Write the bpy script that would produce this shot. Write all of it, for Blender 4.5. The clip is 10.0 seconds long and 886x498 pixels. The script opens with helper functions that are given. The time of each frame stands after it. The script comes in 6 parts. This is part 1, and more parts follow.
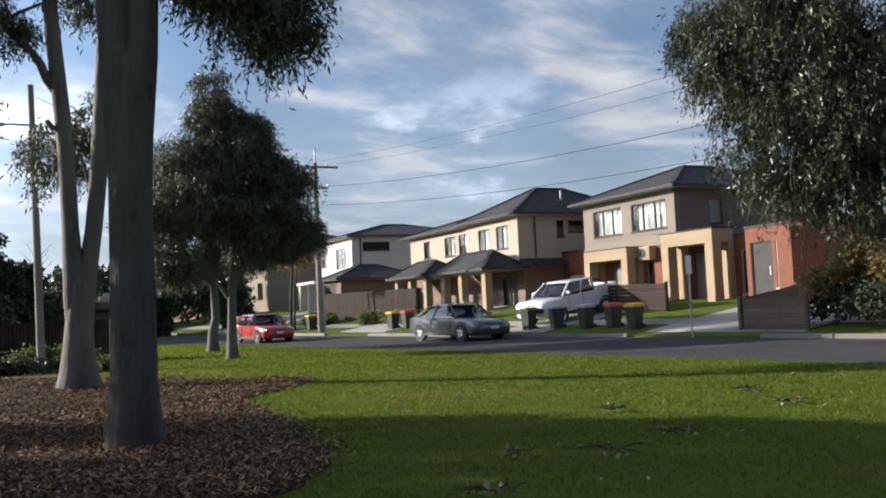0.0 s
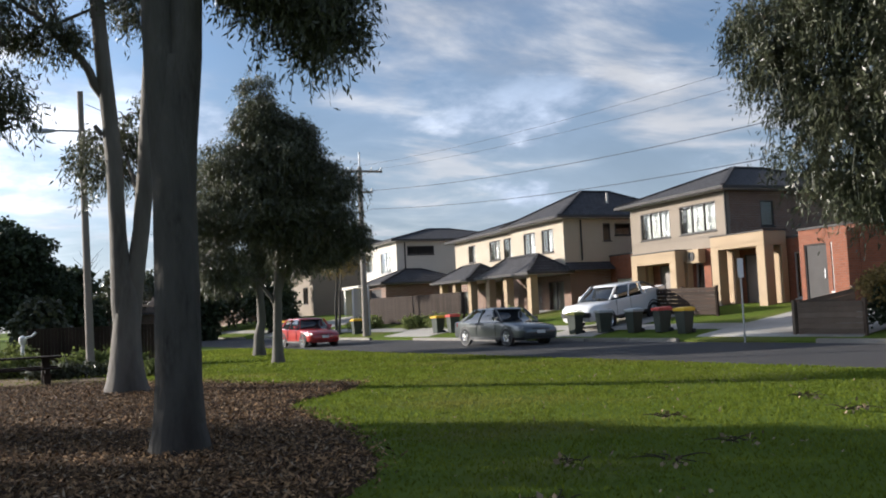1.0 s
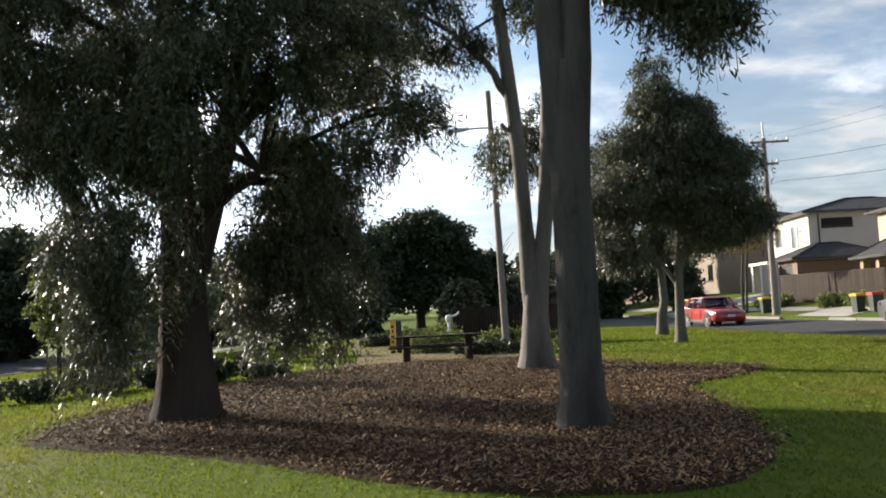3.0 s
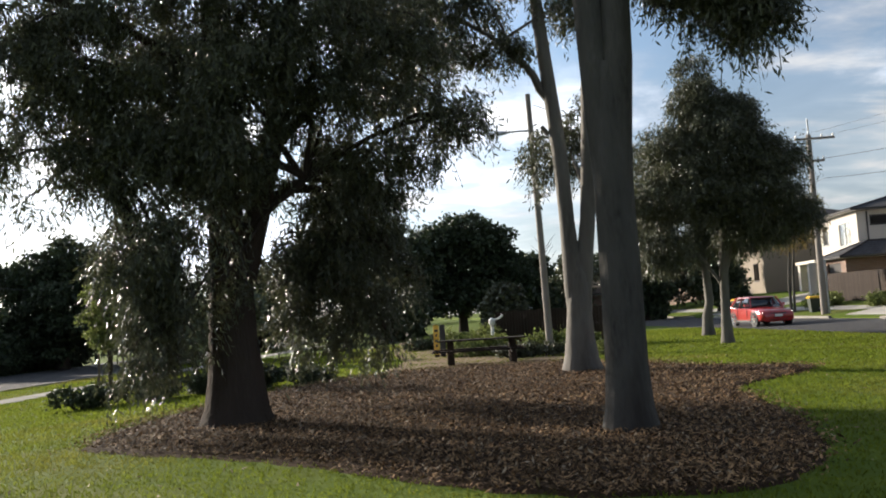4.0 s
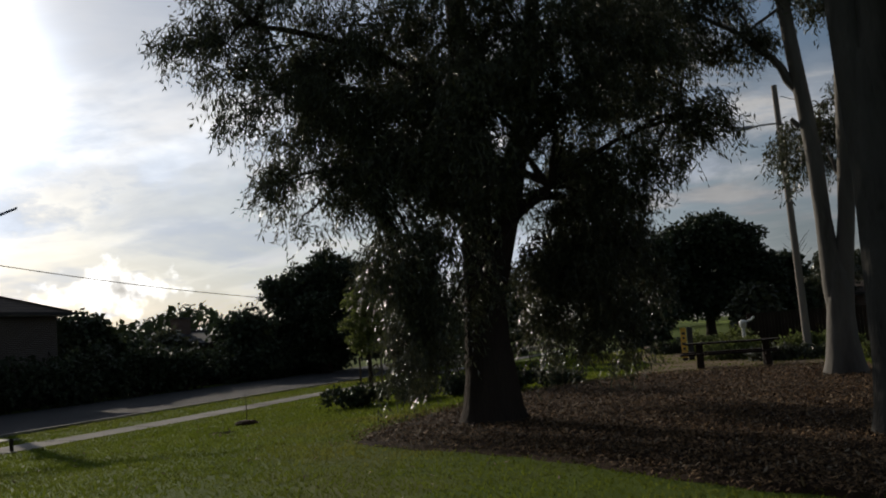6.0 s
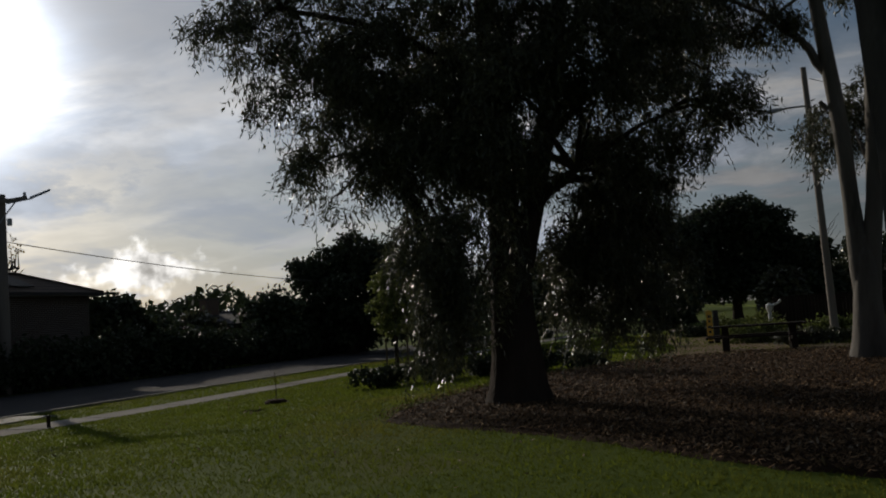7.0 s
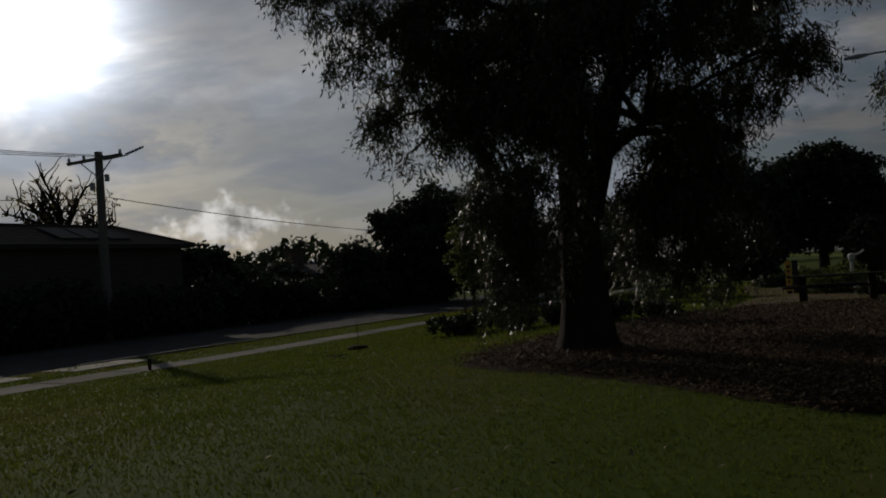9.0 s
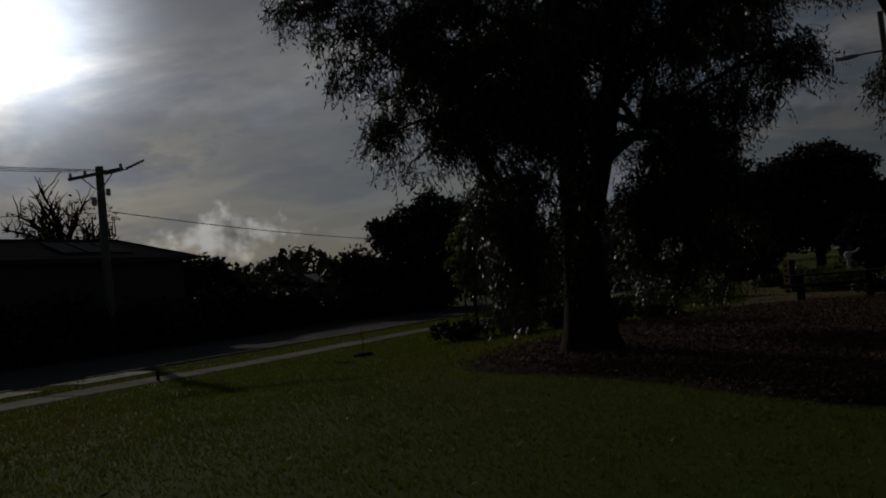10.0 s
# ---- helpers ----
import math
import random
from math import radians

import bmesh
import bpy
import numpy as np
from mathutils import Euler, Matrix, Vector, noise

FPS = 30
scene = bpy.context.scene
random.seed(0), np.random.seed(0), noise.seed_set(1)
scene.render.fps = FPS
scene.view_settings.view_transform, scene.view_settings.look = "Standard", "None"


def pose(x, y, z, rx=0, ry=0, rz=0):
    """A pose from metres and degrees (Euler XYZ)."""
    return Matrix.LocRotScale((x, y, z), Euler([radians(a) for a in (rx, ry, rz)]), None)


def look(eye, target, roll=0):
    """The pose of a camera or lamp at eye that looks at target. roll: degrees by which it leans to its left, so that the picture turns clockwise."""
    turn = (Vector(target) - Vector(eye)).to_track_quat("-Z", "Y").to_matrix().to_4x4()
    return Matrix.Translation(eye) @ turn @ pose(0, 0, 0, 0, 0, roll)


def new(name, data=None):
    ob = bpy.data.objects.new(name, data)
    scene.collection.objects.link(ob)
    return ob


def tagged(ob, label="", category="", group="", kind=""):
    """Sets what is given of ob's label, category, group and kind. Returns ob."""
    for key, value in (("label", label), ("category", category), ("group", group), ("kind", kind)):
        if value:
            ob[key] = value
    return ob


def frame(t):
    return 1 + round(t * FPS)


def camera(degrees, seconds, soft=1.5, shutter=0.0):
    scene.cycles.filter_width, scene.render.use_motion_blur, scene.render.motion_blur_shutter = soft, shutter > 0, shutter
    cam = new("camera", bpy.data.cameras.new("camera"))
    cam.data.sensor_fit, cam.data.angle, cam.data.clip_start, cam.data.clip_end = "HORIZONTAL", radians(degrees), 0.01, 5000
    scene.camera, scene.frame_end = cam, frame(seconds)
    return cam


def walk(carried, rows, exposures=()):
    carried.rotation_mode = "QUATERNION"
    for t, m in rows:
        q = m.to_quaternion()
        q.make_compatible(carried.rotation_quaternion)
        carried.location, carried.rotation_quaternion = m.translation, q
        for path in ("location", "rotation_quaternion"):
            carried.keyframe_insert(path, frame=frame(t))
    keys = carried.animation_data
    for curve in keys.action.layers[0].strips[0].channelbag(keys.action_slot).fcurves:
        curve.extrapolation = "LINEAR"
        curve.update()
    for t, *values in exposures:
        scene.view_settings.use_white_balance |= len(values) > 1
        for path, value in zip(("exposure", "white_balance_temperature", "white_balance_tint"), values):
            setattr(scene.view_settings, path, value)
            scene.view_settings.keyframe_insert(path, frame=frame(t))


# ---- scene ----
cam = camera(52.1, 10.0, 1.9)
PATH = [
    (0, (0.273, 0.581, 1.505), (1.121, 2.388, 1.629), -2.6),
    (0.5, (0.252, 0.636, 1.487), (1.23, 2.376, 1.615), -2.3),
    (1, (0.348, 0.85, 1.498), (1.107, 2.695, 1.636), -2.6),
    (1.5, (0.394, 0.661, 1.524), (0.752, 2.623, 1.675), -1.9),
    (2, (0.362, 0.416, 1.56), (0.386, 2.412, 1.687), -1.6),
    (2.5, (0.371, 0.375, 1.579), (0.289, 2.369, 1.709), -2.5),
    (3.8, (0.403, 0.275, 1.591), (0.278, 2.267, 1.721), -3.4),
    (4, (0.359, 0.251, 1.591), (0.171, 2.237, 1.734), -3.6),
    (4.5, (0.235, 0.14, 1.555), (-0.111, 2.104, 1.708), -3.8),
    (5, (0.09, 0.14, 1.575), (-0.265, 2.102, 1.727), -4.0),
    (5.5, (0.117, 0.004, 1.549), (-0.277, 1.957, 1.722), -4.2),
    (6, (0.32, -0.231, 1.563), (-0.373, 1.635, 1.752), -4.2),
    (6.2, (0.335, -0.214, 1.56), (-0.423, 1.629, 1.733), -3.9),
    (7.5, (0.411, -0.628, 1.533), (-0.327, 1.226, 1.658), -3.8),
    (8, (0.483, -0.73, 1.513), (-0.271, 1.123, 1.539), -3.6),
    (8.5, (0.615, -0.818, 1.506), (-0.209, 1.003, 1.555), -3.4),
    (9, (0.789, -0.996, 1.537), (-0.13, 0.779, 1.594), -3.9),
    (9.5, (0.828, -1.213, 1.553), (-0.094, 0.56, 1.633), -5.6),
    (10, (0.823, -1.342, 1.525), (-0.089, 0.436, 1.597), -5.1),
]
walk(cam, [(t, look(eye, target, roll)) for t, eye, target, roll in PATH],
     [(0, 0.95, 5750, 11), (1.5, 1.05, 5750, 11), (2.0, 1.35, 6100, 10), (2.5, 1.3, 6200, 10), (4.0, 1.1, 6200, 10), (4.5, 0.5, 6200, 10), (5.5, -0.4, 6200, 10), (6.2, -0.9, 6200, 10), (7.5, -1.6, 6200, 10), (9.0, -2.3, 6200, 10), (9.5, -2.85, 6200, 10), (10.0, -3.2, 6200, 10)])

# ---- light ----
SUN_AZ, SUN_EL = -52.0, 17.0          # degrees east of +y, degrees up
sun_dir = Vector((math.sin(radians(SUN_AZ)) * math.cos(radians(SUN_EL)), math.cos(radians(SUN_AZ)) * math.cos(radians(SUN_EL)), math.sin(radians(SUN_EL))))
sun = new("sun", bpy.data.lights.new("sun", "SUN"))
sun.data.energy, sun.data.angle, sun.data.color = 5.0, radians(0.6), (1.0, 0.86, 0.68)
sun.matrix_world = look((0, 0, 40), Vector((0, 0, 40)) - sun_dir)


def build_world():
    w = bpy.data.worlds.new("sky")
    scene.world = w
    w.use_nodes = True
    nt = w.node_tree
    nt.nodes.clear()
    N, L = nt.nodes.new, nt.links.new

    def math_node(op, a, b=None, clamp=False):
        n = N("ShaderNodeMath")
        n.operation, n.use_clamp = op, clamp
        for i, q in enumerate((a, b)):
            if q is None:
                continue
            if isinstance(q, (int, float)):
                n.inputs[i].default_value = q
            else:
                L(q, n.inputs[i])
        return n.outputs[0]

    def ramp(value, lo, hi, to_lo=0.0, to_hi=1.0):
        n = N("ShaderNodeMapRange")
        n.interpolation_type = "SMOOTHSTEP"
        L(value, n.inputs[0])
        for i, q in enumerate((lo, hi, to_lo, to_hi)):
            n.inputs[i + 1].default_value = q
        return n.outputs[0]

    sky = N("ShaderNodeTexSky")
    sky.sky_type, sky.sun_disc = "NISHITA", False
    sky.sun_elevation, sky.sun_rotation = radians(SUN_EL), radians(SUN_AZ)
    sky.air_density, sky.dust_density, sky.ozone_density = 1.0, 0.7, 1.6
    tc = N("ShaderNodeTexCoord")
    sep = N("ShaderNodeSeparateXYZ")
    L(tc.outputs["Generated"], sep.inputs[0])
    height = math_node("ADD", math_node("MAXIMUM", sep.outputs[2], 0.0), 0.16)
    flat = N("ShaderNodeCombineXYZ")
    L(math_node("DIVIDE", sep.outputs[0], height), flat.inputs[0])
    L(math_node("DIVIDE", sep.outputs[1], height), flat.inputs[1])

    def clouds(scale, offset, detail, rough, lo, hi, stretch=(1, 1, 1)):
        mp = N("ShaderNodeMapping")
        mp.inputs["Location"].default_value, mp.inputs["Scale"].default_value = offset, stretch
        L(flat.outputs[0], mp.inputs[0])
        n = N("ShaderNodeTexNoise")
        n.inputs["Scale"].default_value, n.inputs["Detail"].default_value, n.inputs["Roughness"].default_value = scale, detail, rough
        n.inputs["Distortion"].default_value = 0.35
        L(mp.outputs[0], n.inputs["Vector"])
        return ramp(n.outputs["Fac"], lo, hi)

    veil = clouds(0.55, (3.1, 1.7, 0), 6, 0.6, 0.36, 0.72)
    puffs = clouds(1.5, (0.4, 5.2, 0), 8, 0.55, 0.45, 0.68, (1, 1.5, 1))
    wisps = clouds(2.6, (7.4, 2.2, 0), 6, 0.65, 0.42, 0.75, (0.45, 1.3, 1))
    shade = clouds(0.9, (1.9, 8.8, 0), 6, 0.6, 0.34, 0.66)
    # heaped clouds low over the horizon
    bank = N("ShaderNodeTexNoise")
    bmap = N("ShaderNodeMapping")
    bmap.inputs["Location"].default_value, bmap.inputs["Scale"].default_value = (2.7, 0.9, 0.3), (1, 1, 2.2)
    L(tc.outputs["Generated"], bmap.inputs[0])
    L(bmap.outputs[0], bank.inputs["Vector"])
    bank.inputs["Scale"].default_value, bank.inputs["Detail"].default_value, bank.inputs["Roughness"].default_value = 3.4, 9, 0.58
    heaps = math_node("MULTIPLY", ramp(bank.outputs["Fac"], 0.48, 0.63), math_node("MULTIPLY", ramp(sep.outputs[2], 0.01, 0.06), ramp(sep.outputs[2], 0.16, 0.34, 1.0, 0.0)))
    # one heaped cloud over the houses across the side street
    off, fit_to, far = N("ShaderNodeVectorMath"), N("ShaderNodeVectorMath"), N("ShaderNodeVectorMath")
    off.operation, fit_to.operation, far.operation = "SUBTRACT", "MULTIPLY", "LENGTH"
    az, up = radians(-40.3), radians(4.2)
    L(tc.outputs["Generated"], off.inputs[0])
    off.inputs[1].default_value = (math.sin(az) * math.cos(up), math.cos(az) * math.cos(up), math.sin(up))
    L(off.outputs[0], fit_to.inputs[0])
    fit_to.inputs[1].default_value = (15, 15, 34)
    L(fit_to.outputs[0], far.inputs[0])
    billow = N("ShaderNodeTexNoise")
    L(tc.outputs["Generated"], billow.inputs["Vector"])
    billow.inputs["Scale"].default_value, billow.inputs["Detail"].default_value, billow.inputs["Roughness"].default_value = 26, 8, 0.55
    heap = ramp(math_node("SUBTRACT", math_node("MULTIPLY", billow.outputs["Fac"], 2.6), far.outputs["Value"]), 0.2, 0.62)
    dot = N("ShaderNodeVectorMath")
    dot.operation = "DOT_PRODUCT"
    L(tc.outputs["Generated"], dot.inputs[0])
    dot.inputs[1].default_value = sun_dir
    near_sun = ramp(dot.outputs["Value"], 0.35, 0.97)
    cover = math_node("ADD", math_node("MULTIPLY", veil, 0.45), math_node("MULTIPLY", puffs, 0.75), True)
    cover = math_node("ADD", cover, math_node("MULTIPLY", wisps, 0.28), True)
    cover = math_node("MAXIMUM", cover, math_node("MULTIPLY", near_sun, math_node("ADD", 0.45, math_node("MULTIPLY", shade, 0.5))))
    cover = math_node("MAXIMUM", cover, math_node("MULTIPLY", heaps, 0.95))
    cover = math_node("MAXIMUM", cover, math_node("MULTIPLY", heap, 0.95))
    # pale haze low over the horizon
    cover = math_node("MAXIMUM", cover, ramp(sep.outputs[2], 0.03, 0.38, 0.7, 0.0))
    # thin cloud scatters the low sun forward: brighter towards it
    facing = math_node("MAXIMUM", dot.outputs["Value"], 0.0)
    glow = math_node("POWER", facing, 9.0)
    tight = math_node("POWER", facing, 300.0)
    lum = math_node("ADD", math_node("ADD", 0.53, math_node("MULTIPLY", glow, 0.5)), math_node("MULTIPLY", tight, 14.0))
    lum = math_node("MULTIPLY", lum, math_node("ADD", 0.55, math_node("ADD", math_node("MULTIPLY", puffs, 0.35), math_node("MULTIPLY", shade, 0.25))))
    lum = math_node("ADD", lum, math_node("MULTIPLY", heaps, math_node("MULTIPLY", ramp(bank.outputs["Fac"], 0.50, 0.72), 0.5)))
    lum = math_node("ADD", lum, math_node("MULTIPLY", heap, math_node("MULTIPLY", ramp(billow.outputs["Fac"], 0.34, 0.60), 1.5)))
    # haze round the low sun brightens that whole side of the sky
    haze = ramp(dot.outputs["Value"], 0.40, 0.95, 0.75, 1.6)
    lum = math_node("MULTIPLY", lum, haze)
    tint = N("ShaderNodeMix")
    tint.data_type = "RGBA"
    L(math_node("MAXIMUM", math_node("MULTIPLY", puffs, 0.8), heap), tint.inputs[0])
    tint.inputs[6].default_value, tint.inputs[7].default_value = (0.80, 0.86, 0.96, 1), (1.0, 0.95, 0.88, 1)
    cloud_bg, sky_bg, mix = N("ShaderNodeBackground"), N("ShaderNodeBackground"), N("ShaderNodeMixShader")
    L(tint.outputs[2], cloud_bg.inputs[0])
    L(lum, cloud_bg.inputs[1])
    L(sky.outputs[0], sky_bg.inputs[0])
    L(math_node("MULTIPLY", haze, 0.085), sky_bg.inputs[1])
    L(cover, mix.inputs[0])
    L(sky_bg.outputs[0], mix.inputs[1])
    L(cloud_bg.outputs[0], mix.inputs[2])
    out = N("ShaderNodeOutputWorld")
    L(mix.outputs[0], out.inputs[0])


build_world()


# ---- materials ----
def surface(name, c1, c2, scale=3.0, rough=0.8, bump=0.0, bump_scale=40.0, metal=0.0, c3=None, stretch=(1, 1, 1), island=0.0, piece=0.0, translucent=0.0, spec=0.5, coat=0.0):
    """Two colours mixed by a coarse and a fine noise, a third in blotches, a fine relief."""
    m = bpy.data.materials.new(name)
    m.use_nodes = True
    nt = m.node_tree
    N, L = nt.nodes.new, nt.links.new
    b = nt.nodes["Principled BSDF"]
    tc, mp = N("ShaderNodeTexCoord"), N("ShaderNodeMapping")
    L(tc.outputs["Object"], mp.inputs[0])
    mp.inputs["Scale"].default_value = stretch

    def noise_fac(s, detail):
        n = N("ShaderNodeTexNoise")
        n.inputs["Scale"].default_value, n.inputs["Detail"].default_value = s, detail
        L(mp.outputs[0], n.inputs["Vector"])
        r = N("ShaderNodeMapRange")
        L(n.outputs["Fac"], r.inputs[0])
        r.inputs[1].default_value, r.inputs[2].default_value = 0.3, 0.7
        return r.outputs[0]

    def mix(f, a, c):
        n = N("ShaderNodeMix")
        n.data_type = "RGBA"
        if isinstance(f, float):
            n.inputs[0].default_value = f
        else:
            L(f, n.inputs[0])
        for i, q in ((6, a), (7, c)):
            if isinstance(q, tuple):
                n.inputs[i].default_value = (*q, 1)
            else:
                L(q, n.inputs[i])
        return n.outputs[2]

    col = mix(noise_fac(scale, 4), c1, c2)
    col = mix(noise_fac(scale * 7.3, 3), col, mix(0.5, c1, c2))
    if c3:
        f = noise_fac(scale * 0.31, 5)
        r = N("ShaderNodeMapRange")
        L(f, r.inputs[0])
        r.inputs[1].default_value, r.inputs[2].default_value = 0.55, 0.95
        col = mix(r.outputs[0], col, c3)
    for amount, node, socket in ((island, "ShaderNodeNewGeometry", "Random Per Island"), (piece, "ShaderNodeObjectInfo", "Random")):
        if amount:
            g, h = N(node), N("ShaderNodeHueSaturation")
            r = N("ShaderNodeMapRange")
            L(g.outputs[socket], r.inputs[0])
            r.inputs[3].default_value, r.inputs[4].default_value = 1 - amount, 1 + amount
            L(r.outputs[0], h.inputs["Value"])
            L(col, h.inputs["Color"])
            col = h.outputs[0]
    L(col, b.inputs["Base Color"])
    b.inputs["Roughness"].default_value, b.inputs["Metallic"].default_value = rough, metal
    b.inputs["Specular IOR Level"].default_value, b.inputs["Coat Weight"].default_value = spec, coat
    b.inputs["Coat Roughness"].default_value = 0.05
    if bump:
        n, bp = N("ShaderNodeTexNoise"), N("ShaderNodeBump")
        n.inputs["Scale"].default_value, n.inputs["Detail"].default_value = bump_scale, 5
        L(mp.outputs[0], n.inputs["Vector"])
        L(n.outputs["Fac"], bp.inputs["Height"])
        bp.inputs["Strength"].default_value, bp.inputs["Distance"].default_value = bump, 0.04
        L(bp.outputs[0], b.inputs["Normal"])
    if translucent:
        t, mx = N("ShaderNodeBsdfTranslucent"), N("ShaderNodeMixShader")
        L(col, t.inputs[0])
        mx.inputs[0].default_value = translucent
        L(b.outputs[0], mx.inputs[1])
        L(t.outputs[0], mx.inputs[2])
        L(mx.outputs[0], nt.nodes["Material Output"].inputs[0])
    return m


def courses(name, c1, c2, across, up, rough=0.75, mortar=(0.3, 0.28, 0.26), depth=0.5):
    """Masonry or roof tiles too far off to be told apart: courses in the object's own x/y and z."""
    m = surface(name, c1, c2, 2.0, rough, spec=0.2)
    nt = m.node_tree
    N, L = nt.nodes.new, nt.links.new
    b = nt.nodes["Principled BSDF"]
    tc, sep, comb, add = N("ShaderNodeTexCoord"), N("ShaderNodeSeparateXYZ"), N("ShaderNodeCombineXYZ"), N("ShaderNodeMath")
    L(tc.outputs["Object"], sep.inputs[0])
    L(sep.outputs[0], add.inputs[0])
    L(sep.outputs[1], add.inputs[1])
    L(add.outputs[0], comb.inputs[0])
    L(sep.outputs[2], comb.inputs[1])
    br = N("ShaderNodeTexBrick")
    L(comb.outputs[0], br.inputs["Vector"])
    br.inputs["Scale"].default_value = 1.0
    br.inputs["Brick Width"].default_value, br.inputs["Row Height"].default_value = across, up
    br.inputs["Mortar Size"].default_value = up * 0.08
    old = b.inputs["Base Color"].links[0].from_socket
    L(old, br.inputs["Color1"])
    h = N("ShaderNodeHueSaturation")
    h.inputs["Value"].default_value = 0.75
    L(old, h.inputs["Color"])
    L(h.outputs[0], br.inputs["Color2"])
    br.inputs["Mortar"].default_value = (*mortar, 1)
    L(br.outputs["Color"], b.inputs["Base Color"])
    bp = N("ShaderNodeBump")
    L(br.outputs["Fac"], bp.inputs["Height"])
    bp.invert = True
    bp.inputs["Strength"].default_value, bp.inputs["Distance"].default_value = depth, 0.02
    L(bp.outputs[0], b.inputs["Normal"])
    return m


def clear_glass():
    m = bpy.data.materials.new("window_glass")
    m.use_nodes = True
    b = m.node_tree.nodes["Principled BSDF"]
    b.inputs["Base Color"].default_value = (0.85, 0.9, 0.9, 1)
    b.inputs["Roughness"].default_value, b.inputs["Transmission Weight"].default_value, b.inputs["IOR"].default_value = 0.02, 1.0, 1.45
    return m


def lit(name, colour, strength):
    m = bpy.data.materials.new(name)
    m.use_nodes = True
    b = m.node_tree.nodes["Principled BSDF"]
    b.inputs["Emission Color"].default_value, b.inputs["Emission Strength"].default_value = (*colour, 1), strength
    b.inputs["Base Color"].default_value = (*colour, 1)
    return m


GLASS = clear_glass()
TURF = surface("turf", (0.068, 0.102, 0.014), (0.098, 0.132, 0.02), 0.9, 0.9, 0.5, 70, c3=(0.11, 0.115, 0.03), spec=0.05)
BLADE = surface("grass_blade", (0.095, 0.132, 0.014), (0.15, 0.178, 0.024), 0.7, 0.9, c3=(0.165, 0.165, 0.036), island=0.3, translucent=0.5, spec=0.05)
MULCH = surface("mulch_bed", (0.026, 0.015, 0.008), (0.06, 0.035, 0.019), 6, 0.95, 1.0, 45, spec=0.1)
CHIP = surface("bark_chip", (0.075, 0.043, 0.02), (0.26, 0.165, 0.085), 9, 0.85, island=0.9, spec=0.15)
LITTER = surface("dry_leaf", (0.16, 0.115, 0.072), (0.29, 0.225, 0.15), 3, 0.7, island=0.5, spec=0.2)
ASPHALT = surface("asphalt", (0.05, 0.05, 0.052), (0.07, 0.068, 0.068), 0.5, 0.95, 0.6, 90, c3=(0.075, 0.072, 0.07), spec=0.15)
CONCRETE = surface("concrete", (0.27, 0.255, 0.225), (0.345, 0.33, 0.3), 0.8, 0.85, 0.25, 50, c3=(0.2, 0.185, 0.165), piece=0.1, spec=0.12)
KERBSTONE = surface("kerb_concrete", (0.17, 0.16, 0.145), (0.24, 0.225, 0.2), 0.9, 0.9, 0.3, 40, c3=(0.11, 0.10, 0.09), piece=0.2, spec=0.12)
PATHWAY = surface("worn_path_concrete", (0.19, 0.18, 0.16), (0.27, 0.255, 0.23), 0.8, 0.95, 0.3, 40, c3=(0.13, 0.12, 0.10), piece=0.15, spec=0.1)
GRAVEL = surface("gravel_path", (0.15, 0.105, 0.072), (0.21, 0.15, 0.105), 3, 0.95, 0.6, 70, spec=0.1)
BARK_GUM = surface("smooth_gum_bark", (0.034, 0.031, 0.027), (0.12, 0.111, 0.098), 3.4, 0.85, 0.9, 16, c3=(0.035, 0.03, 0.026), stretch=(1, 1, 0.3), spec=0.12)
BARK_PALE = surface("pale_gum_bark", (0.07, 0.063, 0.054), (0.21, 0.193, 0.168), 1.6, 0.75, 0.5, 10, c3=(0.05, 0.042, 0.035), stretch=(1, 1, 0.25), spec=0.12)
BARK_ROUGH = surface("fibrous_bark", (0.028, 0.022, 0.018), (0.06, 0.046, 0.036), 4, 0.95, 1.0, 22, stretch=(1, 1, 0.18), spec=0.12)
LEAF_GUM = surface("gum_leaf", (0.046, 0.052, 0.027), (0.088, 0.094, 0.05), 0.6, 0.4, island=0.5, translucent=0.2, spec=0.4)
LEAF_GREY = surface("grey_green_leaf", (0.065, 0.085, 0.05), (0.11, 0.13, 0.08), 0.6, 0.42, island=0.4, translucent=0.25)
LEAF_DARK = surface("dark_foliage", (0.025, 0.038, 0.018), (0.05, 0.065, 0.028), 0.3, 0.6, island=0.45, translucent=0.15, spec=0.35)
LEAF_FRESH = surface("fresh_foliage", (0.095, 0.125, 0.034), (0.165, 0.185, 0.055), 0.5, 0.6, island=0.4, translucent=0.35, spec=0.25)
LEAF_AUTUMN = surface("autumn_leaf", (0.16, 0.115, 0.04), (0.24, 0.18, 0.06), 1.2, 0.6, island=0.5, translucent=0.35, c3=(0.11, 0.12, 0.035), spec=0.2)
TIMBER = surface("weathered_timber", (0.10, 0.075, 0.055), (0.17, 0.13, 0.10), 2, 0.8, 0.5, 30, piece=0.25, stretch=(1, 1, 1), spec=0.12)
DARK_TIMBER = surface("dark_stained_timber", (0.024, 0.017, 0.013), (0.042, 0.03, 0.023), 2, 0.75, 0.4, 30, piece=0.25, spec=0.12)
POLE_WOOD = surface("pole_timber", (0.20, 0.175, 0.15), (0.29, 0.26, 0.23), 2, 0.85, 0.5, 20, stretch=(1, 1, 0.1), spec=0.12)
GALV = surface("galvanised_steel", (0.34, 0.35, 0.36), (0.44, 0.45, 0.46), 5, 0.45, metal=0.8)
IRON = surface("dark_iron", (0.04, 0.04, 0.042), (0.07, 0.07, 0.072), 5, 0.5, metal=0.5)
CABLE = surface("black_cable", (0.02, 0.02, 0.022), (0.035, 0.035, 0.037), 2, 0.6)
